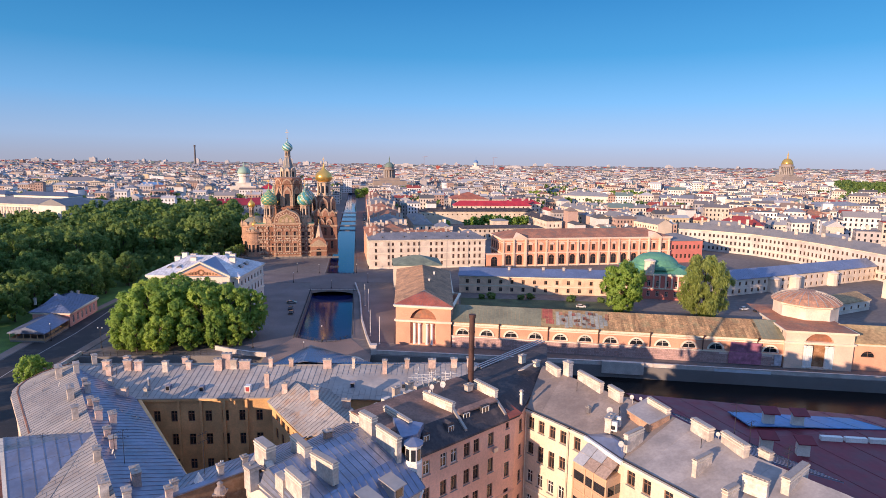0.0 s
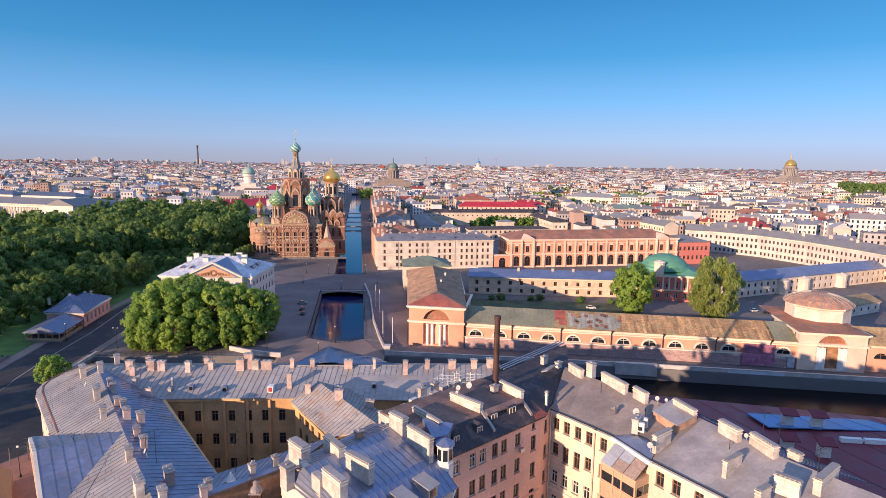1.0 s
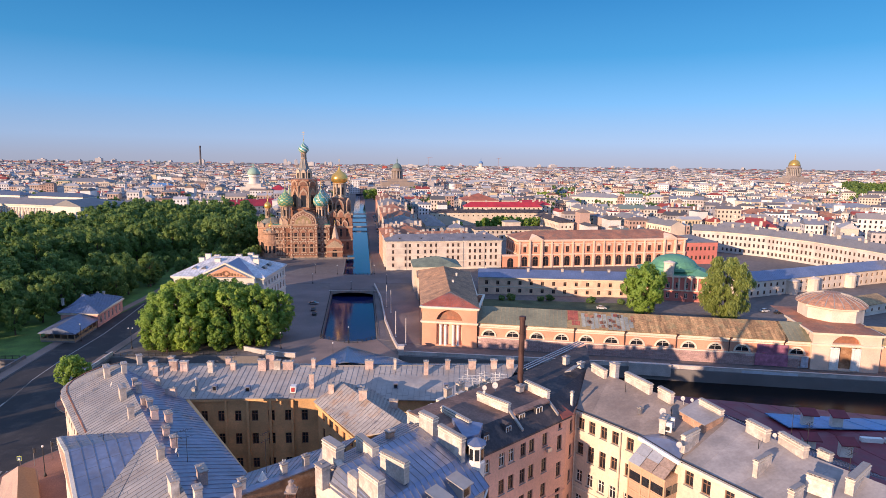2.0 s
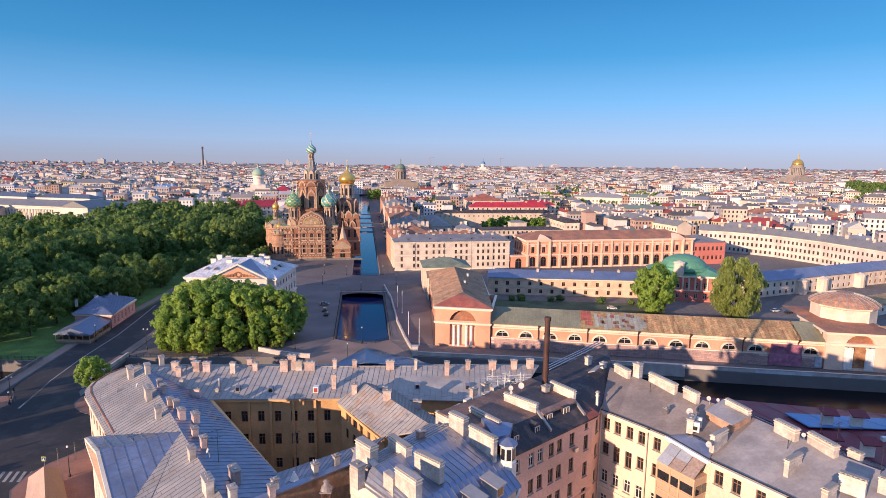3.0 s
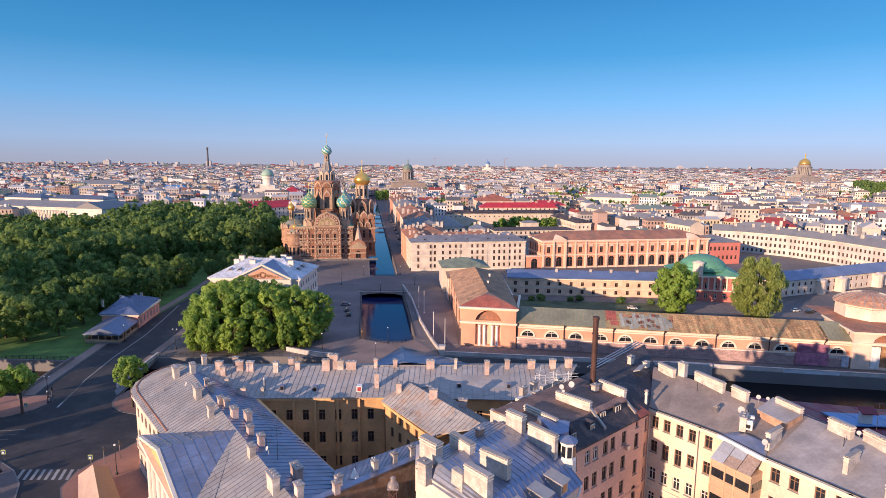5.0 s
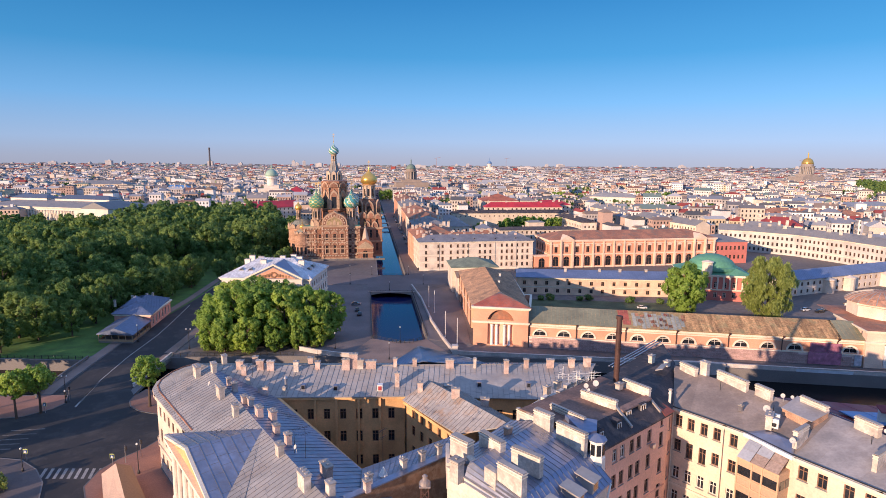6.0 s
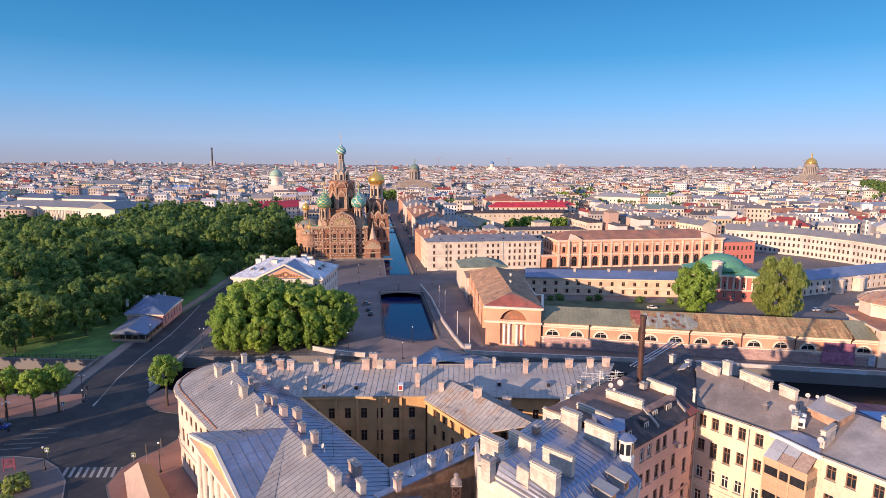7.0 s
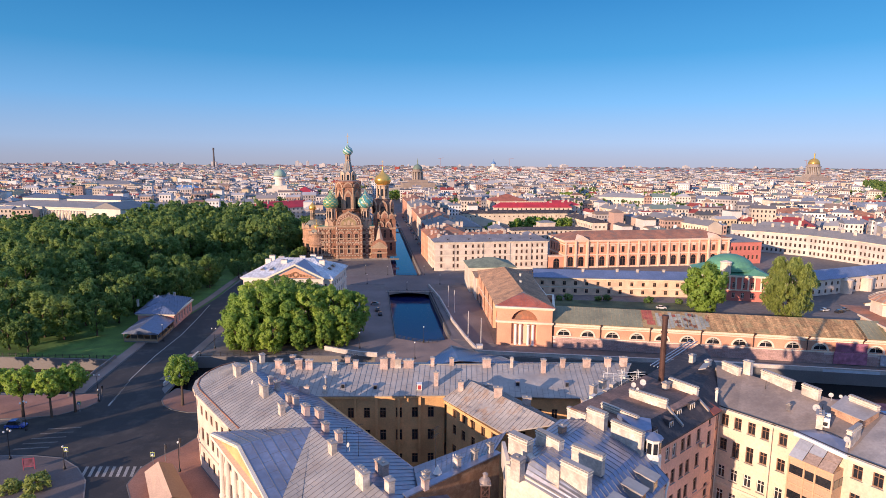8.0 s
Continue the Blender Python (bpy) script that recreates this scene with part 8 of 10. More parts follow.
    for a, q, z0, z1, t in (((25.4, 103.4), (26.7, 99.8), 26.6, 28.0, 0.7), ((29.9, 98.1), (32.2, 92.5), 26.6, 28.3, 0.7), ((33.2, 91.5), (34.2, 88.7), 26.6, 28.3, 0.7),
                            ((37.8, 86.6), (39.1, 82.3), 26.8, 28.3, 0.6), ((41.4, 79.2), (42.4, 75.9), 26.6, 28.3, 0.9), ((43.9, 75.4), (44.8, 71.3), 26.6, 28.2, 0.9),
                            ((30.9, 77.0), (34.0, 79.2), 24.4, 26.9, 0.6), ((37.4, 70.1), (40.4, 72.0), 24.6, 26.9, 0.6), ((41.5, 66.0), (43.3, 63.9), 25.4, 27.6, 0.8),
                            ((47.0, 71.9), (47.6, 70.4), 26.5, 27.6, 0.8), ((37.8, 63.3), (39.8, 64.5), 24.6, 26.9, 0.7), ((45.6, 64.3), (50.3, 67.8), 24.0, 27.7, 0.9)):
        stack_wall(b, a, q, z0, z1, t)
    chimney(b, 28.4, 100.2, 26.0, 1.3, 1.1, 3.3, -55)
    chimney(b, 30.6, 83.0, 24.8, 0.9, 2.2, 2.2, -35)
    chimney(b, 28.8, 88.0, 25.3, 0.5, 0.5, 0.9, -55, STEEL)
    dish(b, 31.0, 84.6, 27.2, 0.9, 215)
    dish(b, 29.9, 76.0, 26.2, 0.7, 215)
    dish(b, 35.6, 88.0, 27.9, 0.6, 215)
    dish(b, 36.8, 87.4, 27.9, 0.45, 215)
    dish(b, 43.4, 76.0, 27.6, 0.5, 215)
    aerial(b, 45.2, 75.2, 26.5, 6.0, 10)
    aerial(b, 46.6, 73.8, 26.5, 4.0, 30)
    aerial(b, 47.4, 66.9, 26.5, 4.0, 30)
    for x, y, z in ((40.6, 75.0, 25.8), (28.6, 94.6, 26.2), (33.0, 86.0, 25.6)):
        g = Geo()
        g.tube((x, y, z), (x, y, z + 1.6), 0.05, 0.05, 5)
        part("vent_pipe", g, IRON, b)
    # raised grey metal roof with a brick upstand
    g = Geo()
    ring = [(34.0, 85.4, 26.9), (35.6, 80.6, 26.9), (39.4, 82.4, 27.6), (38.2, 88.2, 27.6)]
    g.slab(ring, 1.6)
    up = part("upstand", g, CHIMNEY_BRICK, b)
    m = sum((Vector(p) for p in ring), Vector()) / 4
    g = Geo()
    g.slab([Vector(p) + (Vector(p) - m) * 0.05 + UP * 0.1 for p in ring], 0.1)
    part("raised_roof", g, FELT_PALE, up)
    # air conditioning units by the dish
    for x, y, z in ((30.9, 82.0, 25.2), (31.8, 83.2, 25.4)):
        g = Geo()
        g.box(x, y, z, 1.0, 0.5, 1.5, -35)
        ac = part("air_conditioner", g, WHITE_PAINT, b, "white air conditioning unit")
        g = Geo()
        g.lathe(x - 0.22, y - 0.2, z + 0.35, [(0.02, 0), (0.3, 0.02), (0.3, 0.5), (0.02, 0.52)], 10)
        part("fan_grille", g, IRON, ac)
    # seamed slope behind the ridge, towards the river
    metal_sheet(b, [(60.5, 74.0, 21.5), (52.0, 88.0, 21.5), (40.7, 84.7, 26.8), (45.4, 71.5, 26.8)], ROOF_BLUE, IRON, 0.9)
    # narrow seamed slope along the whole rear eave
    for (a, q) in zip(bk, bk[1:]):
        a, q = Vector(a), Vector(q)
        out = Vector((0.84, 0.54))
        metal_sheet(b, [(*(q + out * 4.2), 24.6), (*(a + out * 4.2), 24.6), (*a, 26.85), (*q, 26.85)], ROOF_BLUE, SEAM, 1.1, name="rear_slope")
    # glazed timber bay
    ta = radians(-59.5)
    u, n = Vector((math.cos(ta), math.sin(ta))), Vector((-math.sin(ta), math.cos(ta)))
    p = Vector((24.7, 80.5))
    g = Geo()
    g.block((*p, 0), (*u, 0), (*n, 0), None, 6.3, 3.4, 21.4)
    bay = part("bay", g, material("bay_boards", (0.50, 0.33, 0.22), 0.7, grain=4, vary=0.12, stain=0.15), b, "boarded timber bay with strip windows")
    for a0, w0 in ((0.2, 2.0), (2.45, 1.3), (4.0, 2.1)):
        for z in (18.75, 14.6, 10.4):
            w = Geo()
            w.block((*(p + u * a0 - n * 0.05), z), (*u, 0), (*n, 0), None, w0, 0.2, 1.35)
            part("bay_window", w, GLASS, bay)
    side = p + u * 6.3
    for k in range(2):
        for z in (18.75, 14.6):
            w = Geo()
            w.block((*(side - u * 0.1 + n * (0.3 + k * 1.5)), z), (*n, 0), (*-u, 0), None, 1.2, -0.15, 1.35)
            part("bay_window", w, GLASS, bay)
    for z in (21.1, 18.3, 17.0, 14.2, 12.9):
        w = Geo()
        w.block((*(p - n * 0.1 - u * 0.05), z), (*u, 0), (*n, 0), None, 6.4, 0.2, 0.2)
        part("bay_rail", w, material("bay_trim", (0.60, 0.40, 0.25), 0.7), bay)
    for a0 in (-0.05, 2.2, 3.75, 6.1):
        w = Geo()
        w.block((*(p + u * a0 - n * 0.12), 0), (*u, 0), (*n, 0), None, 0.2, 0.2, 21.4)
        part("bay_post", w, material("bay_trim", (0.60, 0.40, 0.25), 0.7), bay)
    for i in range(3):
        for j in range(2):
            w = Geo()
            q0 = p + u * (0.05 + i * 2.1) + n * (j * 1.5 - 0.3)
            za, zb = 21.5 + j * 1.0, 21.5 + j * 1.0 + 0.96
            w.slab([(*q0, za), (*(q0 + u * 2.0), za), (*(q0 + u * 2.0 + n * 1.42), zb), (*(q0 + n * 1.42), zb)], 0.08)
            clear = (i, j) in ((0, 0), (0, 1), (1, 1))
            part("roof_light", w, material("roof_light_clear", (0.36, 0.37, 0.40), 0.25, 0.0, bump=0, vary=0.1) if clear else material("roof_light_panel", (0.33, 0.24, 0.19), 0.3, 0.0, bump=0, vary=0.25), bay)


cream_house()


DORMERS = [(-6.9, 63.4), (-4.0, 66.7), (-1.3, 69.8)]


def pale_house():
    b = thing("pale_house", -10, 72, 0, "pale plastered house with blue-grey metal roof and broad chimney walls", "house")
    cs = [(-19.9, 71.0), (-8.2, 60.6), (2.2, 72.2), (-3.0, 80.5), (-9, 84), (-19.6, 76.5)]
    ring_walls(b, cs, 0, 22, {0: [(5, z, 1.2, 2.0, False) for z in (9, 13, 17.4)], 1: [(6, z, 1.2, 2, False) for z in (9, 13, 17.6)]}, PLASTER_CREAM, FRAME_WOOD, margin=0.8)
    # front slope with dormers, back slope, roof gully along the end wall
    metal_sheet(b, [(-8.6, 60.0, 22.1), (2.9, 72.4, 22.1), (-0.2, 75.2, 25.4), (-11.3, 63.0, 25.4)], ROOF_BLUE, SEAM, 1.0)
    metal_sheet(b, [(-11.3, 63.0, 25.4), (-0.2, 75.2, 25.4), (-5.4, 82.0, 26.6), (-16.6, 69.4, 26.6)], ROOF_GREY, SEAM, 1.0)
    metal_sheet(b, [(-20.0, 72.0, 25.2), (-16.6, 69.4, 26.58), (-5.4, 82.0, 26.58), (-9.5, 86.0, 24.6)], ROOF_GREY, SEAM, 1.0)
    metal_sheet(b, [(-19.7, 70.9, 24.5), (-8.6, 60.8, 22.2), (-11.3, 63.0, 25.2), (-16.6, 69.4, 26.5)], ROOF_GREY, SEAM, 1.0, along=False)
    g = Geo()
    e0, e1 = Vector((-19.95, 71.1)), Vector((-8.1, 60.5))
    un = (e1 - e0).normalized()
    nn = Vector((-un.y, un.x)) * 0.5
    g.add([(*e0, 21.9), (*e1, 21.9), (*e1, 22.6), (*e0, 25.1), (*(e0 + nn), 21.9), (*(e1 + nn), 21.9), (*(e1 + nn), 22.6), (*(e0 + nn), 25.1)],
          [(0, 1, 2, 3), (7, 6, 5, 4), (3, 2, 6, 7), (0, 3, 7, 4), (1, 5, 6, 2), (0, 4, 5, 1)])
    part("end_gable", g, PLASTER_CREAM, b)
    g = Geo()
    g.block((-20.0, 76.6, 21.9), (0, -1, 0), (1, 0, 0), None, 5.6, 0.5, 3.7)
    part("side_parapet", g, PLASTER_CREAM, b)
    g = Geo()
    g.slab([(*(e0 - nn * 0.3), 25.22), (*(e1 - nn * 0.3), 22.72), (*(e1 + nn * 1.3), 22.72), (*(e0 + nn * 1.3), 25.22)], 0.12)
    part("coping", g, ROOF_LIGHT, b)
    for a, q, z0, z1, t in (((-19.0, 73.8), (-16.8, 71.4), 20.0, 28.2, 1.3), ((-14.9, 75.9), (-12.3, 72.4), 25.0, 27.6, 1.0), ((-11.2, 70.3), (-8.0, 67.3), 25.6, 28.2, 0.9),
                            ((-13.4, 66.5), (-10.8, 63.4), 24.6, 28.2, 1.0), ((-6.3, 81.2), (-4.3, 78.9), 25.6, 28.6, 1.0), ((-3.7, 77.7), (-0.6, 73.7), 24.8, 28.2, 0.7),
                            ((-8.4, 85.3), (-6.2, 82.5), 24.0, 26.8, 0.5)):
        stack_wall(b, a, q, z0, z1, t)
    chimney(b, -18.7, 69.3, 24.0, 1.5, 1.2, 3.0, -45)
    g = Geo()
    g.slab([(-16.7, 71.2, 26.8), (-15.4, 69.6, 26.0), (-16.2, 69.0, 26.0), (-17.5, 70.6, 26.8)], 2.0)
    g.slab([(-14.6, 68.0, 27.2), (-13.4, 66.5, 27.0), (-14.0, 65.9, 27.0), (-15.3, 67.3, 27.2)], 2.4)
    part("parapet", g, CHIMNEY, b)
    chimney(b, -10.8, 78.6, 25.2, 1.0, 0.8, 1.8, 40, CHIMNEY_BRICK)
    # dormers
    u = Vector((0.665, 0.747))
    n = Vector((-u.y, u.x))
    t = math.degrees(math.atan2(u.y, u.x))
    for x, y in DORMERS:
        g = Geo()
        p = Vector((x, y))
        g.box(x, y, 22.6, 1.7, 2.4, 1.7, t)
        q0 = p - u * 1.1 - n * 1.5
        g.slab([(*q0, 24.35), (*(q0 + u * 2.2), 24.35), (*(q0 + u * 2.2 + n * 2.9), 24.9), (*(q0 + n * 2.9), 24.9)], 0.14)
        d = part("dormer", g, ROOF_LIGHT, b)
        w = Geo()
        q1 = p - n * 1.24 - u * 0.55
        w.block((*q1, 22.9), (*u, 0), (*n, 0), None, 1.1, 0.08, 1.15)
        part("dormer_pane", w, GLASS, d)
    # glazed corner turret with a low pointed roof
    tx, ty = 1.25, 74.8
    g = Geo()
    g.lathe(tx, ty, 19.0, [(1.25, 0), (1.25, 5.6), (1.12, 5.7), (1.12, 7.9), (1.32, 7.95), (1.32, 8.15), (0.9, 8.2)], 8)
    tu = part("turret", g, FRAME_WHITE, b, "white glazed corner turret")
    for i in range(8):
        a = 2 * math.pi * (i + 1) / 8
        for z0, h0 in ((25.0, 1.6), (20.6, 1.8)):
            w = Geo()
            rr = 1.06 if z0 > 22 else 1.18
            w.box(tx + rr * math.cos(a), ty + rr * math.sin(a), z0, 0.06, 0.6, h0, math.degrees(a))
            part("turret_pane", w, GLASS, tu)
    g = Geo()
    g.lathe(tx, ty, 27.15, [(1.42, 0), (1.42, 0.08), (0.1, 0.75)], 8)
    part("turret_roof", g, ROOF_BLUE, tu)
    g = Geo()
    g.slab([(-1.9, 81.4, 27.7), (-0.4, 75.6, 27.5), (1.7, 76.6, 27.5), (2.6, 79.6, 27.7)], 1.4)
    part("link_roof", g, ROOF_BLUE, b)
    # downpipe with a crook
    g = Geo()
    g.tube((2.6, 72.0, 22.0), (2.0, 71.2, 20.8), 0.14, 0.14, 6)
    g.tube((2.0, 71.2, 20.8), (2.0, 71.2, 1.0), 0.14, 0.14, 6)
    part("downpipe", g, WHITE_PAINT, b)


pale_house()


# ---- wine-red roofed range by the river, east of the cream house ----
def wine_house():
    b = thing("wine_roofed_house", 75, 105, 0, "low riverside house with dark wine-red metal roofs, sky reflection painted blue", "house")
    # sky mirrored in the red metal roof, painted as blue sheets
    ROOF_SKY_REFLECTION = material("roof_blue_and_sky_reflection", (0.10, 0.25, 0.50), 0.4, 0.1, grain=1.2, stain=0.2, stain_size=0.15)
    g = Geo()
    g.prism([(48, 134), (54, 90), (75, 60), (160, 60), (150, 108), (100, 122)], 0, 8.6)
    part("wall", g, PLASTER_SALMON, b)
    metal_sheet(b, [(75, 60, 10.5), (120, 66, 9.0), (104, 112, 11.0), (57, 106, 11.0)], ROOF_WINE, None, 6)
    metal_sheet(b, [(57, 106, 11.0), (104, 112, 11.0), (104.5, 121, 9.0), (52, 134.6, 9.0)], ROOF_WINE, None, 6)
    metal_sheet(b, [(120, 66, 9.2), (165, 66, 9.2), (150, 104, 11.0), (104, 112, 11.0)], ROOF_SKY_REFLECTION, None, 5)
    metal_sheet(b, [(70, 112.5, 11.2), (98, 110.5, 11.2), (95, 117.5, 10.4), (70, 121.0, 10.4)], ROOF_SKY_REFLECTION, None, 5)
    for x, y in ((74.8, 114), (80.4, 113), (67.8, 103), (73.6, 101)):
        g = Geo()
        g.box(x, y, 10.0, 2.2, 1.0, 3.8, -10)
        ch = part("chimney", g, PLASTER_WHITE, b)
        c = Geo()
        c.slab([(x - 1.6, y - 1.1, 13.6), (x + 1.6, y - 1.6, 13.6), (x + 1.6, y + 0.2, 14.6), (x - 1.6, y + 0.7, 14.6)], 0.2)
        part("cap", c, ROOF_WINE, ch)
    for k in range(3):
        g = Geo()
        g.box(83 + k * 4.5, 106.5 - k * 0.6, 10.9, 4.0, 0.9, 0.9, -8)
        part("roof_unit", g, WHITE_PAINT, b)


wine_house()


# ---- park pavilion and left street ----
def park_pavilion():
    b = thing("park_pavilion", -140, 225, 0, "small pink pavilion with blue-grey glazed metal roof and veranda", "pavilion")
    cs = [(-146.5, 220.5), (-132.0, 219.5), (-135.0, 243.5), (-151.5, 246.5)]
    ring_walls(b, cs, 0, 5.6, {0: [(4, 1.2, 1.4, 2.6, False)], 1: [(6, 1.0, 1.5, 3.0, False)]}, material("plaster_rose", (0.72, 0.36, 0.30), 0.9), FRAME_WHITE)
    g = Geo()
    cornice(g, cs, 5.2, 0.5, 0.7)
    part("cornice", g, TRIM_WHITE, b)
    # blue-grey metal, darkened to carry the shade lying on these roofs
    shade_blue = material("roof_shade_blue", (0.145, 0.18, 0.275), 0.4, 0.3, grain=1.2, vary=0.15, stain=0.2, stain_size=0.3)
    seamed_hip(b, cs, 5.8, 3.0, 1.0, 7.0, shade_blue, 1.2)
    g = Geo()
    g.add([(-146, 226, 7.0), (-139, 225, 7.0), (-138, 232, 7.2), (-145, 233, 7.2), (-142, 229, 11.0)], [(0, 1, 4), (1, 2, 4), (2, 3, 4), (3, 0, 4)])
    part("roof_lantern", g, shade_blue, b)
    for x, y in ((-147, 236), (-143, 240), (-141, 241), (-150, 228)):
        chimney(b, x, y, 6.5, 0.7, 0.7, 2.6)
    # veranda
    pc = [(-142.0, 201.5), (-129.5, 200.5), (-131.5, 217.5), (-144.5, 219.5)]
    g = Geo()
    hip_roof(g, pc, 3.4, 2.2, 0.6, gable=True)
    ver = part("veranda_roof", g, shade_blue, b)
    tan = material("veranda_timber", (0.42, 0.27, 0.16), 0.75, grain=4, vary=0.15)
    g = Geo()
    g.prism(pc, 0, 0.6)
    part("veranda_floor", g, GRANITE, b)
    for i in range(4):
        a, e = Vector(pc[i]), Vector(pc[(i + 1) % 4])
        k = 5
        for j in range(k):
            p = a.lerp(e, j / k)
            q = Geo()
            q.box(p.x, p.y, 0.5, 0.2, 0.2, 2.9)
            part("veranda_post", q, tan, ver)
        q = Geo()
        u = (e - a).normalized()
        q.block((*a, 1.3), (*u, 0), (-u.y, u.x, 0), None, (e - a).length, 0.1, 0.12)
        q.block((*a, 0.6), (*u, 0), (-u.y, u.x, 0), None, (e - a).length, 0.08, 0.6)
        part("veranda_rail", q, tan, ver)


park_pavilion()


def kerbed(name, ring, mat, label, z=0.17):
    """A raised pavement with a stone kerb round it."""
    sheet(name, ring, z, mat, label, "pavement", z + 0.05)
    g = Geo()
    for a, e in zip(ring, ring[1:] + ring[:1]):
        d = Vector(e) - Vector(a)
        u = d.normalized()
        g.block((*a, 0), (*u, 0), (u.y, -u.x, 0), None, d.length, 0.25, z + 0.02)
    solid("kerb", g, GRANITE, "grey granite kerb edging the pavement", "kerb", "structure")


PAVE_RED = material("paving_red", (0.34, 0.17, 0.12), 0.85, grain=4, vary=0.15, stain=0.2, stain_size=0.15)
kerbed("pavement", [(-180, 136), (-136, 138.5), (-127, 140.5), (-122.5, 145), (-121.2, 149), (-124, 154), (-180, 152)], PAVE_RED, "red-brown paved corner by the river")
kerbed("pavement", [(-140, 90), (-94, 90), (-98, 103), (-101.5, 109.5), (-106.2, 114.6), (-112, 118.5), (-119, 119.6), (-140, 119.6)], COBBLE, "grey paved traffic island with planting")
kerbed("pavement", [(-92, 108), (-64, 66), (-48, 66), (-66, 98), (-80, 115), (-82.5, 121), (-82.5, 127), (-86, 128.5), (-87.5, 124), (-91, 118.5), (-92.5, 114)], PAVE_RED, "red-brown pavement along the corner house")
kerbed("pavement", [(-104.9, 153), (-104.5, 150), (-102.4, 146.6), (-98.5, 143.6), (-94, 142.2), (-84, 141.8), (-84, 150), (-104, 158)], PAVE_RED, "red-brown kerbed corner with a small tree")
sheet("bridge", [(-133.4, 151), (-105.5, 151), (-109.5, 187.4), (-136.8, 186)], -0.07, GRANITE, "stone road bridge over the river", "bridge", 0.9)
kerbed("pavement", [(-131.9, 154.6), (-128.7, 154.6), (-129.7, 160.2), (-132.2, 184.3), (-133.8, 200), (-137, 200), (-135.4, 184.3), (-132.9, 160.2)], PAVING, "footway on the river bridge")
kerbed("pavement", [(-112.0, 165), (-109.2, 165), (-110.0, 188), (-112.6, 188)], PAVING, "footway on the river bridge")
kerbed("pavement", [(-137.0, 200.2), (-134.2, 200.2), (-135.5, 268), (-140, 340), (-143, 340), (-138.4, 268)], PAVING, "park-side footway along the road")
kerbed("pavement", [(-113.2, 190), (-110.4, 190), (-113.4, 268), (-117, 300), (-119.8, 300), (-116.2, 268)], PAVING, "footway along the road")


WORNLINE = material("worn_road_marking", (0.15, 0.135, 0.125), 0.85, grain=3, vary=0.4, stain=0.3, stain_size=0.5, bump=0)


def marking(ring, label, mat=ROADLINE):
    sheet("road_marking", ring, 0.065, mat, label, "road marking", 0.012)


marking([(-118.1, 149.7), (-117.75, 149.7), (-121.1, 165.8), (-123.6, 186), (-125.2, 211), (-128.0, 231), (-132, 256), (-132.3, 256), (-128.3, 231), (-125.5, 211), (-123.9, 186), (-121.4, 165.8)], "faded white lane line on asphalt")
marking([(-117.4, 146.5), (-116.9, 146.5), (-120.6, 164), (-121.0, 164)], "faded white lane line on asphalt")
for k in range(9):
    x = -104.6 + k * 1.45
    marking([(x + 1.2, 111.2), (x + 1.85, 111.2), (x + 0.65, 115.2), (x, 115.2)], "white zebra crossing stripe")
for k in range(5):
    y = 122.5 + k * 2.5
    marking([(-125.5 + k * 0.3, y), (-118.0 + k * 0.3, y + 1.0), (-118.0 + k * 0.3, y + 1.5), (-125.5 + k * 0.3, y + 0.5)], "worn white crossing stripe", WORNLINE)


def post_sign(x, y, turn, h=2.6, mat=None, label="yellow-bordered pedestrian crossing sign on a steel post"):
    s = thing("crossing_sign", x, y, 0.15, label, "road sign", "road signs")
    g = Geo()
    g.tube((x, y, 0.1), (x, y, h + 0.5), 0.06, 0.06, 6)
    part("post", g, STEEL, s)
    g = Geo()
    g.box(x, y - 0.1, h - 0.6, 0.95, 0.06, 1.0, turn)
    b = part("board", g, material("sign_yellow", (0.50, 0.56, 0.16), 0.5, bump=0), s)
    g = Geo()
    g.box(x, y - 0.15, h - 0.5, 0.75, 0.06, 0.75, turn)
    part("panel", g, material("sign_blue", (0.02, 0.07, 0.22), 0.5, bump=0), b)
    g = Geo()
    g.add([(x - 0.28, y - 0.19, h - 0.42), (x + 0.28, y - 0.19, h - 0.42), (x, y - 0.19, h + 0.16)], [(0, 1, 2)])
    part("triangle", g, WHITE_PAINT, b)


for x, y in ((-110.5, 118.2), (-90.6, 116.0), (-122.4, 142.6)):
    post_sign(x, y, 0)


def street_lamp(x, y, h=6.0, globes=1, label="slim street lamp with round globe"):
    s = thing("street_lamp", x, y, 0.05, label, "street lamp", "street lamps")
    g = Geo()
    g.lathe(x, y, 0.05, [(0.28, 0), (0.28, 0.5), (0.16, 0.8), (0.09, 1.0), (0.06, h)], 8)
    part("pole", g, IRON, s)
    for k in range(globes):
        a = 2 * math.pi * k / max(1, globes)
        dx, dy = (0.7 * math.cos(a), 0.7 * math.sin(a)) if globes > 1 else (0, 0)
        g = Geo()
        g.lathe(x + dx, y + dy, h, [(0.06, 0), (0.17, 0.1), (0.22, 0.24), (0.17, 0.4), (0.05, 0.5)], 10)
        part("globe", g, WHITE_PAINT, s)
        if globes > 1:
            g = Geo()
            g.tube((x, y, h - 0.4), (x + dx, y + dy, h), 0.04, 0.04, 5)
            part("arm", g, IRON, s)


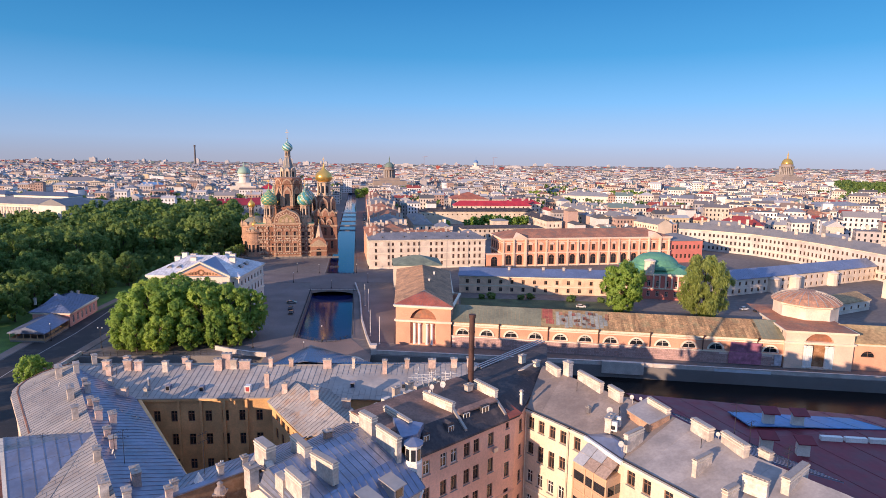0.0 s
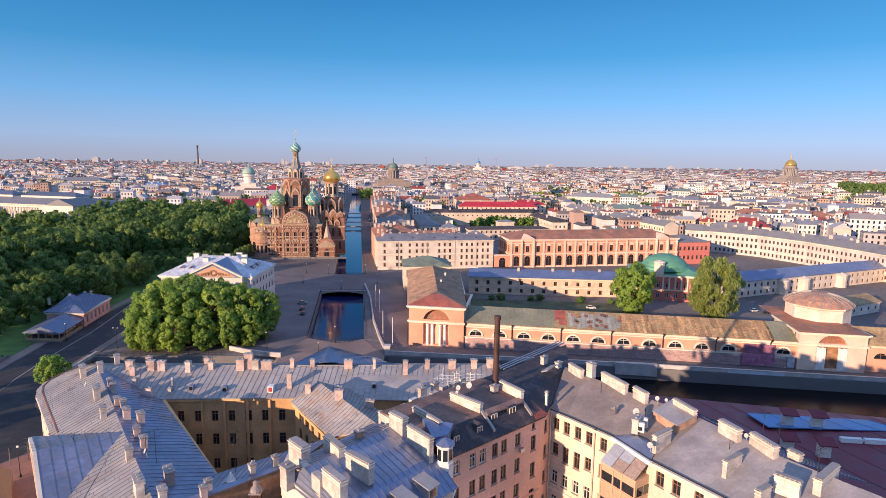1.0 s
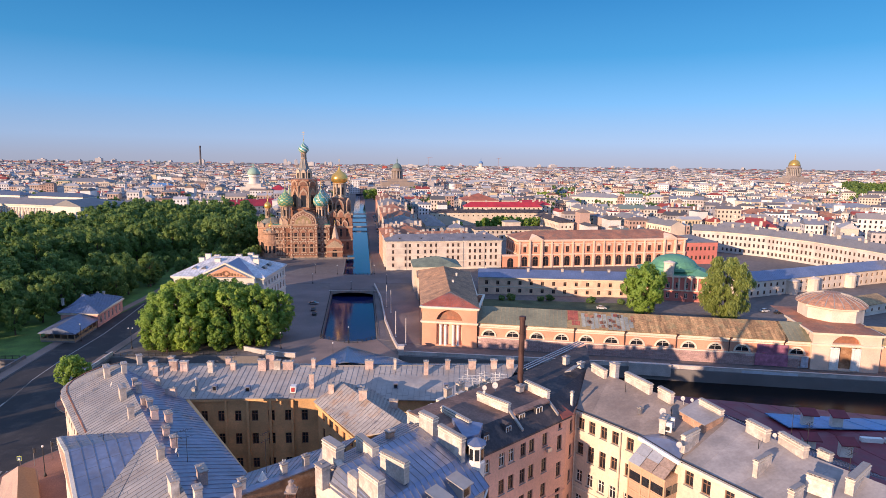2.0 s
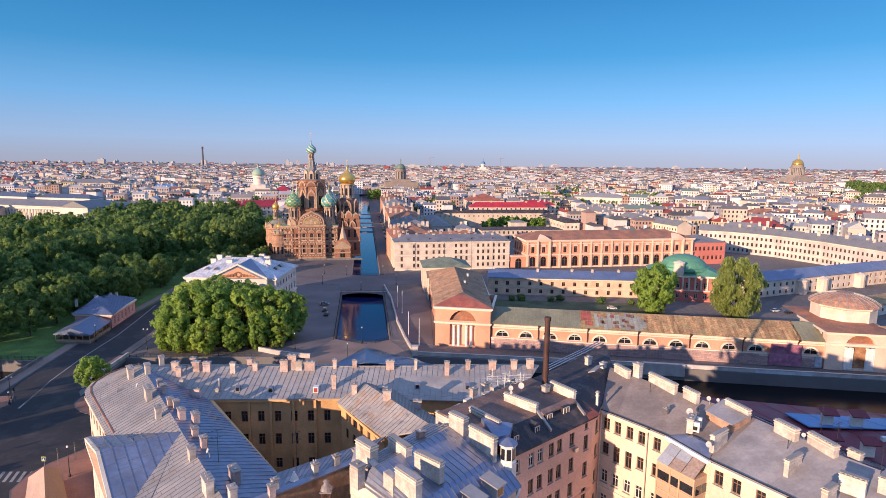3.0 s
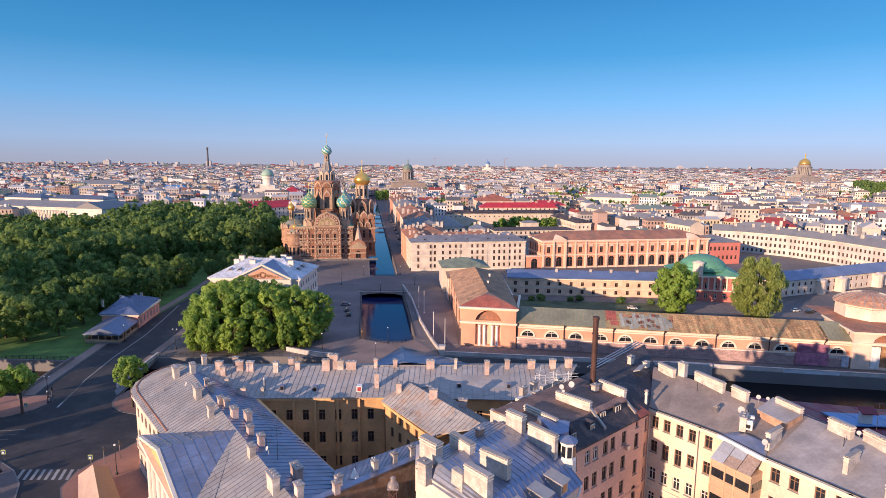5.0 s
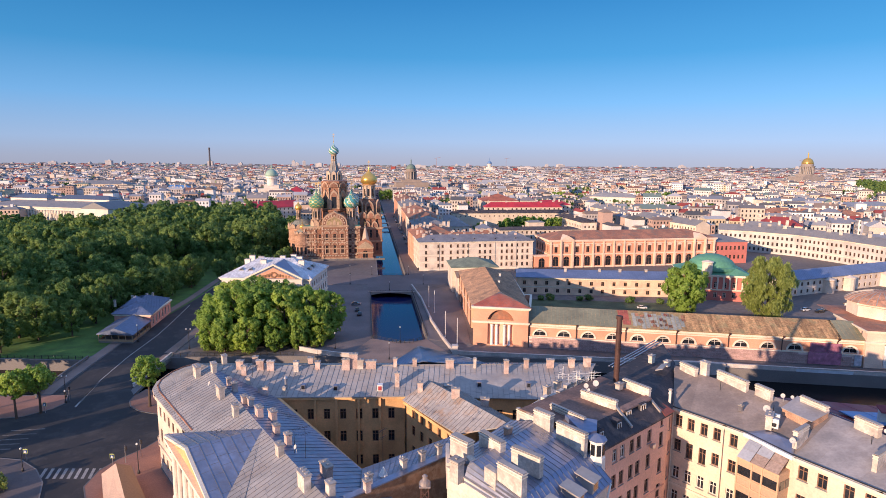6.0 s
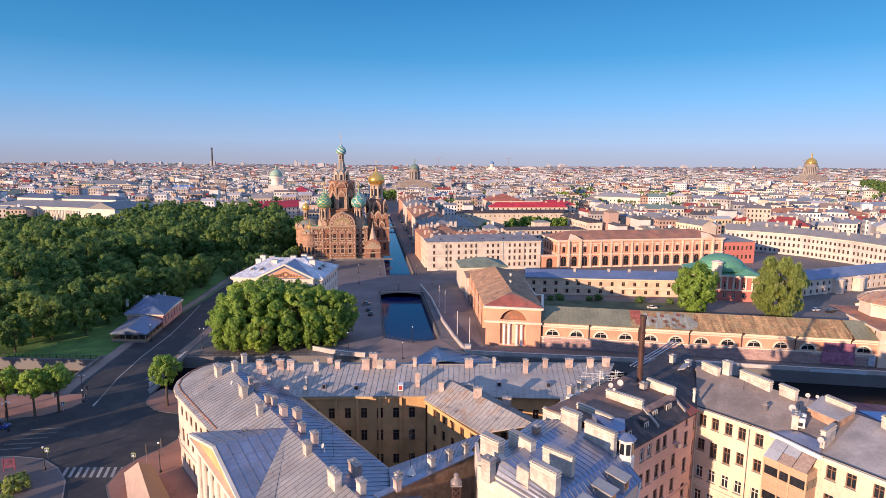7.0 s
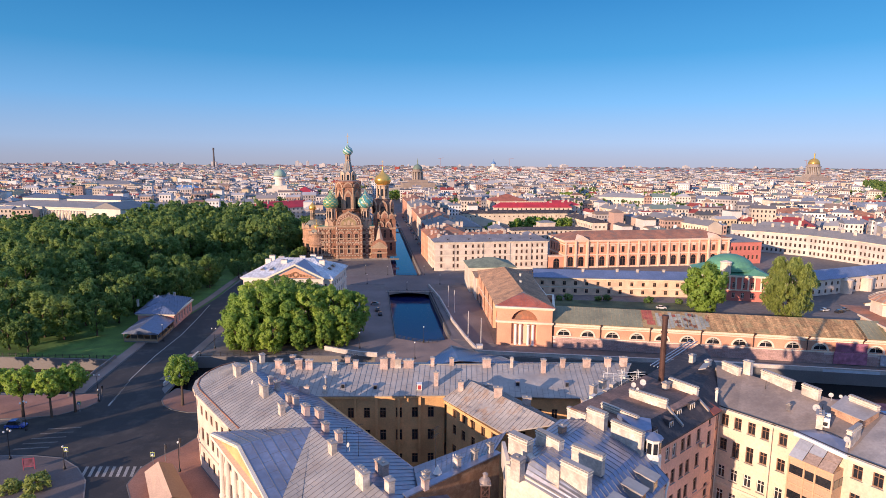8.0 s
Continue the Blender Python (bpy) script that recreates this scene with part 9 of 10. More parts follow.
for x, y, h, n in ((-83.6, 113.0, 6.5, 1), (-122.9, 118.2, 6.5, 3), (-106.8, 194.5, 7, 2), (-123.4, 152.6, 6, 2), (-121.2, 149.0, 3.2, 1), (-129.0, 132.0, 7, 3), (-33.7, 202.4, 5.5, 1),
                   (-36.3, 184.0, 5.5, 1), (-56.1, 195.0, 5.5, 1), (-66, 302, 5, 1), (-27, 302, 5, 1), (-44, 288.2, 4, 1), (-128.5, 202.5, 6, 1), (-70, 330, 5, 1), (-57, 327, 5, 1), (-36, 328, 5, 1), (-108.4, 114.0, 5, 1)):
    street_lamp(x, y, h, n)


def traffic_light(x, y):
    s = thing("traffic_light", x, y, 0.15, "traffic light on a grey post", "traffic light")
    g = Geo()
    g.tube((x, y, 0.1), (x, y, 4.2), 0.08, 0.07, 8)
    part("post", g, STEEL, s)
    g = Geo()
    g.box(x + 0.2, y, 3.1, 0.32, 0.28, 1.0)
    part("lamp_box", g, IRON, s)


traffic_light(-88.5, 117.2)
traffic_light(-86.6, 120.0)
traffic_light(-121.0, 150.4)


def kiosk():
    b = thing("kiosk", -82, 104, 0.17, "street kiosk with orange pitched canvas roof, one slope paler", "kiosk")
    cs = [(-87.2, 108.3), (-80.2, 96.5), (-75.6, 99.0), (-83.2, 110.4)]
    g = Geo()
    g.prism(cs, 0.17, 3.0)
    part("body", g, material("kiosk_wall", (0.35, 0.22, 0.15), 0.8), b)
    cs = [(-88.2, 107.7), (-80.6, 95.0), (-74.7, 98.4), (-84.0, 110.9)]
    # the two slopes take different tones, the western one paler
    g = Geo()
    r0, r1 = (Vector(cs[0]) + Vector(cs[3])) / 2, (Vector(cs[1]) + Vector(cs[2])) / 2
    g.slab([(*cs[0], 3.1), (*cs[1], 3.1), (*r1, 4.5), (*r0, 4.5)], 0.1)
    part("roof_side", g, material("canvas_pale", (0.62, 0.42, 0.30), 0.85), b)
    g = Geo()
    g.slab([(*cs[2], 3.1), (*cs[3], 3.1), (*r0, 4.49), (*r1, 4.49)], 0.1)
    part("roof_side", g, material("canvas_tan", (0.36, 0.21, 0.11), 0.85), b)


kiosk()


def car(name, x, y, turn, mat, label, L=4.4, W=1.8, H=1.45, z=0.07):
    """A parked car: shaped body, glass band, four wheels."""
    s = thing(name, x, y, z, label, "car")
    u = Vector((math.cos(radians(turn)), math.sin(radians(turn)), 0))
    n = Vector((-u.y, u.x, 0))
    o = Vector((x, y, z))
    def loft(rows, m, nm, lab=""):
        g = Geo()
        v = []
        for a, w, z0, z1 in rows:
            v += [o + u * a * L - n * w * W / 2 + UP * z0, o + u * a * L + n * w * W / 2 + UP * z0, o + u * a * L + n * w * W / 2 * 0.94 + UP * z1, o + u * a * L - n * w * W / 2 * 0.94 + UP * z1]
        f = [(0, 1, 2, 3)[::-1], tuple(len(v) - 4 + i for i in range(4))]
        for k in range(len(rows) - 1):
            f += [(k * 4 + i, k * 4 + (i + 1) % 4, (k + 1) * 4 + (i + 1) % 4, (k + 1) * 4 + i) for i in range(4)]
        g.add(v, f)
        return part(nm, g, m, s, lab)
    loft([(-0.5, 0.86, 0.35, 0.75), (-0.47, 0.96, 0.25, 0.92), (-0.2, 1, 0.22, 0.95), (0.2, 1, 0.22, 0.92), (0.46, 0.94, 0.25, 0.78), (0.5, 0.84, 0.35, 0.66)], mat, "body")
    loft([(-0.40, 0.88, 0.9, 0.97), (-0.26, 0.86, 0.9, H - 0.04), (0.06, 0.86, 0.9, H - 0.04), (0.24, 0.88, 0.88, 0.95)], GLASS, "window_band")
    loft([(-0.26, 0.82, H - 0.06, H), (0.07, 0.82, H - 0.06, H)], mat, "roof")
    for a in (-0.31, 0.31):
        for w in (-1, 1):
            g = Geo()
            p = o + u * a * L + n * w * W * 0.46 + UP * 0.32
            g.tube(p - n * 0.11, p + n * 0.11, 0.32, 0.32, 12)
            wh = part("wheel", g, IRON, s)
            g = Geo()
            g.tube(p + n * w * 0.11, p + n * w * 0.125, 0.19, 0.19, 10)
            part("rim", g, STEEL, wh)
    return s


PAINT_DARK = material("car_paint_dark", (0.03, 0.03, 0.035), 0.25, 0.2, bump=0, coat=1)
PAINT_BLUE = material("car_paint_blue", (0.02, 0.07, 0.35), 0.3, 0.1, bump=0, coat=1)
PAINT_WHITE = material("car_paint_white", (0.7, 0.7, 0.7), 0.3, 0.0, bump=0, coat=1)
PAINT_SILVER = material("car_paint_silver", (0.35, 0.36, 0.38), 0.3, 0.6, bump=0, coat=1)
car("parked_car", -57.0, 257.5, 5, PAINT_SILVER, "silver car parked on the cobbled quay")
car("parked_car", -55.0, 247.0, 95, PAINT_DARK, "dark car parked on the cobbled quay")
car("parked_car", -53.2, 240.0, 95, PAINT_DARK, "dark car parked on the cobbled quay")
car("van", -132.5, 133.6, 4, PAINT_BLUE, "bright blue van standing at the kerb", 4.8, 1.9, 2.0)
for x, y, m, t in ((145.8, 248.7, PAINT_WHITE, 20), (150.5, 246.0, PAINT_DARK, 15), (73, 252, PAINT_WHITE, -8), (156, 250, PAINT_SILVER, 20)):
    car("parked_car", x, y, t, m, "car parked in the stable yard")
rngc = random.Random(9)
for k in range(16):
    y = 345 + k * 22 + rngc.uniform(-5, 5)
    car("parked_car", canal_x(y, 9.4), y, 96.5, (PAINT_DARK, PAINT_WHITE, PAINT_SILVER)[k % 3], "car parked along the canal embankment")


# ---- parapets, railings and poles along the water ----
def parapet(points, h, thick, mat, label, step=3.0, z=0.05):
    b = thing("parapet_wall", points[0][0], points[0][1], 0, label, "parapet")
    stone = Geo()
    for a, e in zip(points, points[1:]):
        a, e = Vector(a), Vector(e)
        d = e - a
        u = d.normalized()
        n = Vector((-u.y, u.x))
        k = max(1, int(d.length / step))
        for i in range(k):
            g = Geo()
            q = a + d * (i / k) - n * thick / 2
            g.block((*q, z), (*u, 0), (*n, 0), None, d.length / k - 0.03, thick, h)
            g.block((*(q - n * 0.06), z + h), (*u, 0), (*n, 0), None, d.length / k - 0.02, thick + 0.12, 0.14)
            part("stone", g, mat, b)


PALE_STONE = material("pale_stone", (0.56, 0.50, 0.46), 0.85, grain=3, vary=0.1, stain=0.2, stain_size=0.3)
parapet([(canal_x(297, 1.0), 297), (-27.4, 268), (-22.3, 228), (-18.2, 206), (-14.6, 190)], 1.3, 0.5, PALE_STONE, "pale stone parapet beside the canal", 4)
parapet([(-14.0, 189.4), (64, 178.6), (124, 168.4), (240, 149)], 1.1, 0.6, PALE_STONE, "pale stone river parapet", 6)
parapet([(-68, 193), (-61, 189.4), (-54.5, 187), (-49, 186)], 1.4, 0.6, PALE_STONE, "curved pale stone parapet beside the trees", 3)
g = Geo()
_a, _b = Vector((64, 178.6)), Vector((124, 168.4))
_u = (_b - _a).normalized()
g.block((*(_a + _u * 30.6 + Vector((_u.y, -_u.x)) * 0.5), -1.6), (*_u, 0), (-_u.y, _u.x, 0), None, 16.6, 0.12, 2.4)
solid("banner", g, material("banner_cloth", (0.62, 0.66, 0.72), 0.7, grain=1.0, vary=0.08), "long pale cloth banner hung on the river parapet", "banner")
g = Geo()
g.block((*(_a - _u * 4.0 - Vector((-_u.y, _u.x)) * 1.4), -2.4), (*_u, 0), (-_u.y, _u.x, 0), None, 13.0, 1.6, 3.9)
solid("landing_wall", g, PALE_STONE, "pale stone landing block jutting from the river parapet", "quay wall")
g = Geo()
g.box(-14.2, 189.6, 0, 1.8, 1.8, 3.0)
g.box(-14.2, 189.6, 3.0, 2.2, 2.2, 0.25)
solid("gate_pier", g, PALE_STONE, "square pale stone pier at the parapet's end", "pier")


def railing(points, h, label, step=2.2, z=0.08):
    b = thing("railing", points[0][0], points[0][1], z, label, "railing", "canal railings")
    me = Geo()
    me.box(0, 0, 0, 0.14, 0.14, h + 0.1)
    post = me.mesh("post", [IRON])
    o = base_of(b)
    for a, e in zip(points, points[1:]):
        a, e = Vector(a), Vector(e)
        d = e - a
        u = d.normalized()
        k = max(1, int(d.length / step))
        for i in range(k + 1):
            p = a + d * i / k
            ob = new("post", post)
            ob.parent = b
            ob.location = (p.x - o.x, p.y - o.y, 0)
        for zz in (0.15, h * 0.6, h):
            g = Geo()
            g.block((*a, z + zz), (*u, 0), (-u.y, u.x, 0), None, d.length, 0.07, 0.07)
            part("rail", g, IRON, b)


railing([(canal_x(206, -20.8), 206), (canal_x(283, -20.8), 283)], 1.1, "black iron railing on the canal quay")
railing([(canal_x(210, 0.4), 210), (canal_x(283, 0.4), 283)], 1.1, "black iron railing on the canal quay")
railing([(-44.4, 207.6), (-39.3, 204.0), (-33.6, 201.0), (-28.8, 202.2), (-24.3, 206.6)], 1.1, "curved black iron bridge railing", 1.6)
railing([(canal_x(283, -20), 283.5), (canal_x(283, 0), 283.5)], 0.9, "iron railing of the canal bridge")
railing([(canal_x(326, -16), 326.2), (canal_x(326, 0), 326.2)], 1.0, "iron railing of the canal bridge")
parapet([(-131.2, 152), (-133.3, 160.2), (-135.8, 184.3)], 1.0, 0.45, GRANITE, "dark granite bridge parapet", 2.5)
parapet([(-108.6, 160), (-109.0, 166), (-109.9, 188)], 1.0, 0.45, PALE_STONE, "pinkish stone bridge parapet", 2.5)
railing([(-137.2, 183.6), (-165, 185.2), (-230, 188.9)], 1.1, "black iron railing along the river")
railing([(-108.6, 186.4), (-80, 187.9), (-69, 187.9)], 1.1, "black iron railing along the river")
railing([(canal_x(328, 0.5), 328), (canal_x(560, 0.5), 560)], 1.1, "black iron railing on the canal embankment", 4)
for x, y in ((-23.6, 253.6), (-21.1, 243.8), (-17.1, 208.9), (-13.0, 199.6)):
    g = Geo()
    g.tube((x, y, 0.05), (x, y, 10.0), 0.13, 0.09, 8)
    g.lathe(x, y, 0.05, [(0.3, 0), (0.3, 0.3), (0.14, 0.4)], 8)
    solid("flagpole", g, WHITE_PAINT, "bare white flagpole on the embankment", "flagpole", group="flagpoles")
for y in (566, 604, 700):
    g2 = Geo()
    a, e = (canal_x(y, -17), y), (canal_x(y, 1), y + 1.5)
    g2.prism([a, e, (e[0] - 0.6, e[1] + 6), (a[0] - 0.6, a[1] + 6)], -0.6, 0.25)
    solid("footbridge", g2, STONE_GREY, "low stone footbridge over the canal", "bridge")
# poster boards along the stable wall; the upper red panel paints the lit part
for a0, a1, z0, z1, col, lab in ((91.5, 101.5, 0.3, 4.2, (0.42, 0.16, 0.24), "large crimson poster board on the stable wall, darker lower part"), (105.4, 107.6, 0.4, 4.0, (0.55, 0.55, 0.62), "pale notice board on the stable wall"), (91.8, 101.2, 4.3, 7.4, (0.62, 0.20, 0.22), "lit upper part of the pink wall panel, painted brighter")):
    p = stable_at(a0, -1.1)
    g = Geo()
    g.block((*p, z0), (*SU, 0), (*SV, 0), None, a1 - a0, 0.15, z1 - z0)
    solid("poster_board", g, material("poster_%d" % int(a0), col, 0.7, grain=1.0, vary=0.2, stain=0.3, stain_size=0.6), lab, "poster board")
# shrub and framed board on the traffic island
bush = tree("shrub", 71, 2.6, 1.9, 0.3, 1500, 0.32, LEAF_WILLOW, "low flowering shrub on the traffic island", 8)
plant([bush], [(-109.0, 106.5, 1.2), (-113.5, 105.5, 1.0), (-107, 100, 1.0), (-118, 104, 1.0)], "shrubs", 6)
bury([bush])
board = thing("notice_board", -115.7, 113.8, 0.17, "framed dark red notice board on two posts", "notice board")
g = Geo()
g.box(-115.7, 113.8, 0.9, 1.9, 0.08, 1.7, 15)
part("panel", g, material("board_red", (0.13, 0.05, 0.08), 0.6, grain=2, vary=0.5), board)
for k in (-1, 1):
    g = Geo()
    g.box(-115.7 + k * 1.0, 113.8 + k * 0.27, 0.17, 0.16, 0.16, 2.7, 15)
    part("post", g, material("board_frame", (0.30, 0.06, 0.10), 0.6), board)
for z in (0.8, 2.6):
    g = Geo()
    g.box(-115.7, 113.8, z, 2.1, 0.14, 0.14, 15)
    part("rail", g, material("board_frame", (0.30, 0.06, 0.10), 0.6), board)
yard2 = tree("yard_shrub", 72, 3.0, 2.4, 0.3, 900, 0.5, LEAF_PARK, "leafy shrub in the stable yard", 8)
plant([yard2], [(30 + k * 4.6, 268 - k * 0.5 + (k % 3) * 1.2, 0.7 + (k % 4) * 0.2) for k in (0, 1, 4, 5, 9, 12)], "yard shrubs", 3)
bury([yard2])
# yard grass with the shade behind the stables put into its colour
sheet("lawn", [(18, 236), (86, 224), (90, 262), (20, 270)], 0.05, material("shade_dark_grass", (0.085, 0.095, 0.045), 0.95, grain=3, vary=0.3, stain=0.4, stain_size=0.15), "grassy stable yard", "lawn")


# ---- ranges east of the yard ----
def yard_ranges():
    b = thing("yard_range", 160, 280, 0, "two-storey cream yard range with long blue metal roof", "house")
    cs = [(152, 275), (262, 318), (258, 331), (147, 288)]
    ring_walls(b, cs, 0, 8.0, {0: [(26, 1.0, 1.4, 1.9, False), (26, 4.8, 1.4, 1.8, False)]}, PLASTER_CREAM)
    seamed_hip(b, cs, 8.1, 3.4, 0.7, 0.02, ROOF_BLUE, 1.4)
    for x, y in ((181, 291), (196, 297), (224, 308)):
        g = Geo()
        g.lathe(x, y - 5, 0, [(3.2, 0), (3.2, 6.4), (3.5, 6.6), (3.5, 7.0), (0.3, 8.2)], 12)
        part("stair_tower", g, PLASTER_CREAM, b)


yard_ranges()
terrace("yard_wall_house", [(232, 262), (300, 282)], 12, 9, PLASTER_CREAM, ROOF_STABLE, [(5, 1, 2.4, 4.0, True)], "low cream range with big arched windows", "house")
terrace("side_house", [(164, 232), (204, 250)], 12, 5, PLASTER_WHITE, ROOF_STABLE, [(5, 1.2, 1.3, 1.9, False)], "low white yard building", "house", chimneys=False, rise=2.5)


# ---- named blocks of the middle distance ----
def grown(cs, by):
    m = sum((Vector(p) for p in cs), Vector((0, 0))) / len(cs)
    return [tuple(Vector(p) + (Vector(p) - m).normalized() * by) for p in cs]


def plain_block(name, x, y, w, d, h, turn, wall, roof, label, rise=4.0, rows=None, sides=(0, 3), category="house", gable=False, stacks=6):
    b = thing(name, x, y, 0, label, category)
    cs = rect(x, y, w, d, turn)
    RESERVED.append(grown(cs, 8))
    if y > 560 and len(sides) > 1 and abs(x) > 60:
        sides = (0,)
    rows = rows if rows is not None else [(4.0 if y < 560 else 5.0, z, 1.4, 2.1, False) for z in (1.6, 5.8, 10.0, 14.2, 18.2) if z + 2.6 < h]
    g = {}
    for s in sides:
        L = w if s in (0, 2) else d
        g[s] = [(max(1, int(L / sp)), z, ww, hh, a) for sp, z, ww, hh, a in rows]
    ring_walls(b, cs, 0, h, g, wall, FRAME_WOOD)
    c = Geo()
    cornice(c, cs, h - 0.5, 0.5, 0.5)
    part("cornice", c, TRIM_WHITE, b)
    r = Geo()
    hip_roof(r, cs, h, rise, 0.6, gable=gable)
    part("roof", r, roof, b)
    rng = random.Random(int(x * 3 + y))
    u = Vector((math.cos(radians(turn)), math.sin(radians(turn))))
    v = Vector((-u.y, u.x))
    for k in range(stacks):
        p = Vector((x, y)) + u * w * (k + rng.uniform(0.25, 0.75)) / stacks + v * d * rng.uniform(0.3, 0.7)
        chimney(b, p.x, p.y, h + rise * 0.35, rng.uniform(1.2, 2.4), 0.9, rise * 0.65 + rng.uniform(0.8, 1.6), turn)
    return b


# houses along the right bank of the canal
for k, (y, L, h, wall, roof, lab) in enumerate(((378, 44, 16.5, PLASTER_SALMON, ROOF_RUST, "salmon canal house with rusty roof"), (424, 40, 18, PLASTER_PINK, ROOF_FAR, "rose canal house with grey roof"),
                                                (466, 50, 19, PLASTER_CREAM, ROOF_RUST, "cream canal house with rusty roof"), (520, 56, 19, PLASTER_SALMON, ROOF_RUST, "tall orange canal house with rusty roof"),
                                                (580, 70, 20, PLASTER_CREAM, ROOF_FAR, "cream canal house with grey roof"), (655, 80, 20, PLASTER_PALACE, ROOF_RUST, "orange canal house with rusty roof"))):
    plain_block("canal_house", canal_x(y, 12.5), y, 26, L - 2, h, 6.5, wall, roof, lab, 5.0)
ROOF_CRIMSON = material("roof_crimson", (0.48, 0.035, 0.05), 0.55, 0.05, grain=1.5, stain=0.2, stain_size=0.15)
ROOF_BRICK = material("roof_brick_red", (0.40, 0.13, 0.075), 0.75, grain=1.5, stain=0.25, stain_size=0.15)
plain_block("yellow_range", -2, 584, 122, 13, 13, 6, PLASTER_YELLOW, ROOF_DARK, "long low yellow range with small square windows", 3, [(5, 9.4, 1.2, 1.2, False)], stacks=3)
plain_block("trading_range", -6, 492, 16, 88, 10, 6, PLASTER_CREAM, ROOF_FAR, "low trading range with grey metal roof", 3, stacks=2)
plain_block("yard_range", 114, 520, 14, 70, 11, 8, PLASTER_CREAM, ROOF_DARK, "long low cream range with dark roof", 3, stacks=2)
plain_block("yard_hall", 34, 474, 70, 16, 9, 8, PLASTER_CREAM, ROOF_DARK, "low yard hall with dark felt roof", 2, stacks=2)
plain_block("pump_house", 62, 500, 14, 10, 13, 8, PLASTER_CREAM, ROOF_FAR, "small square cream yard house", 1.5, [(4, 8, 1.2, 1.4, False)], stacks=0)
plain_block("red_roofed_house", 34, 614, 84, 14, 17, 4, PLASTER_CREAM, ROOF_CRIMSON, "long house with bright red metal roof", 5)
plain_block("red_roofed_hall", 34, 640, 40, 38, 22, 5, PLASTER_CREAM, ROOF_BRICK, "large hall with brick-red roof", 7, stacks=2)
plain_block("red_side_house", 92, 636, 40, 20, 18, 6, PLASTER_CREAM, ROOF_CRIMSON, "house with bright red metal roof", 5)
plain_block("red_hall", -224, 776, 34, 36, 21, 4, PLASTER_CREAM, ROOF_CRIMSON, "tall hall with bright red roof", 9, stacks=0)
plain_block("red_range", -222, 622, 72, 22, 13, 40, PLASTER_WHITE, ROOF_CRIMSON, "range with crimson red metal roof", 7)
plain_block("white_range", -318, 786, 80, 20, 17, 3, PLASTER_CREAM, ROOF_FAR, "long cream range with grey roof behind the park", 4, stacks=10)
plain_block("white_shop_house", 186, 772, 64, 26, 20, -28, PLASTER_WHITE, ROOF_LIGHT, "ornate white shop house with pale roof", 5)
plain_block("cream_slab_palace", 397, 713, 98, 30, 19, 5, PLASTER_CREAM, ROOF_LIGHT, "broad cream palace with pale flat roof", 3)
plain_block("orange_corner_house", -405, 850, 48, 26, 20, 4, PLASTER_PALACE, ROOF_RUST, "orange corner house behind the park", 4)
plain_block("blue_roofed_house", -446, 905, 50, 26, 18, 4, PLASTER_WHITE, material("roof_blue_and_sky_reflection", (0.10, 0.28, 0.62), 0.5), "house with bright blue metal roof", 7)
plain_block("red_roofed_terrace", -470, 760, 80, 24, 15, 6, PLASTER_CREAM, ROOF_RED, "cream terrace with dark red roof behind the park", 5)
plain_block("green_roofed_palace", -640, 1000, 90, 40, 22, 6, PLASTER_YELLOW, ROOF_FAR, "large yellow palace with grey roof", 6, stacks=0)
plain_block("white_palace", 440, 648, 95, 30, 17, 16, PLASTER_WHITE, ROOF_LIGHT, "long white palace with pale metal roof", 4)
plain_block("cream_palace", 300, 560, 90, 26, 17, -20, PLASTER_CREAM, ROOF_RUST, "cream block with rusty roof", 5)
plain_block("white_street_house", 216, 448, 40, 22, 15, -30, PLASTER_WHITE, ROOF_FAR, "white street house with grey roof", 5)
plain_block("rust_roofed_house", 244, 470, 34, 22, 16, -35, PLASTER_CREAM, ROOF_RED, "ornate cream house with red roof", 6)


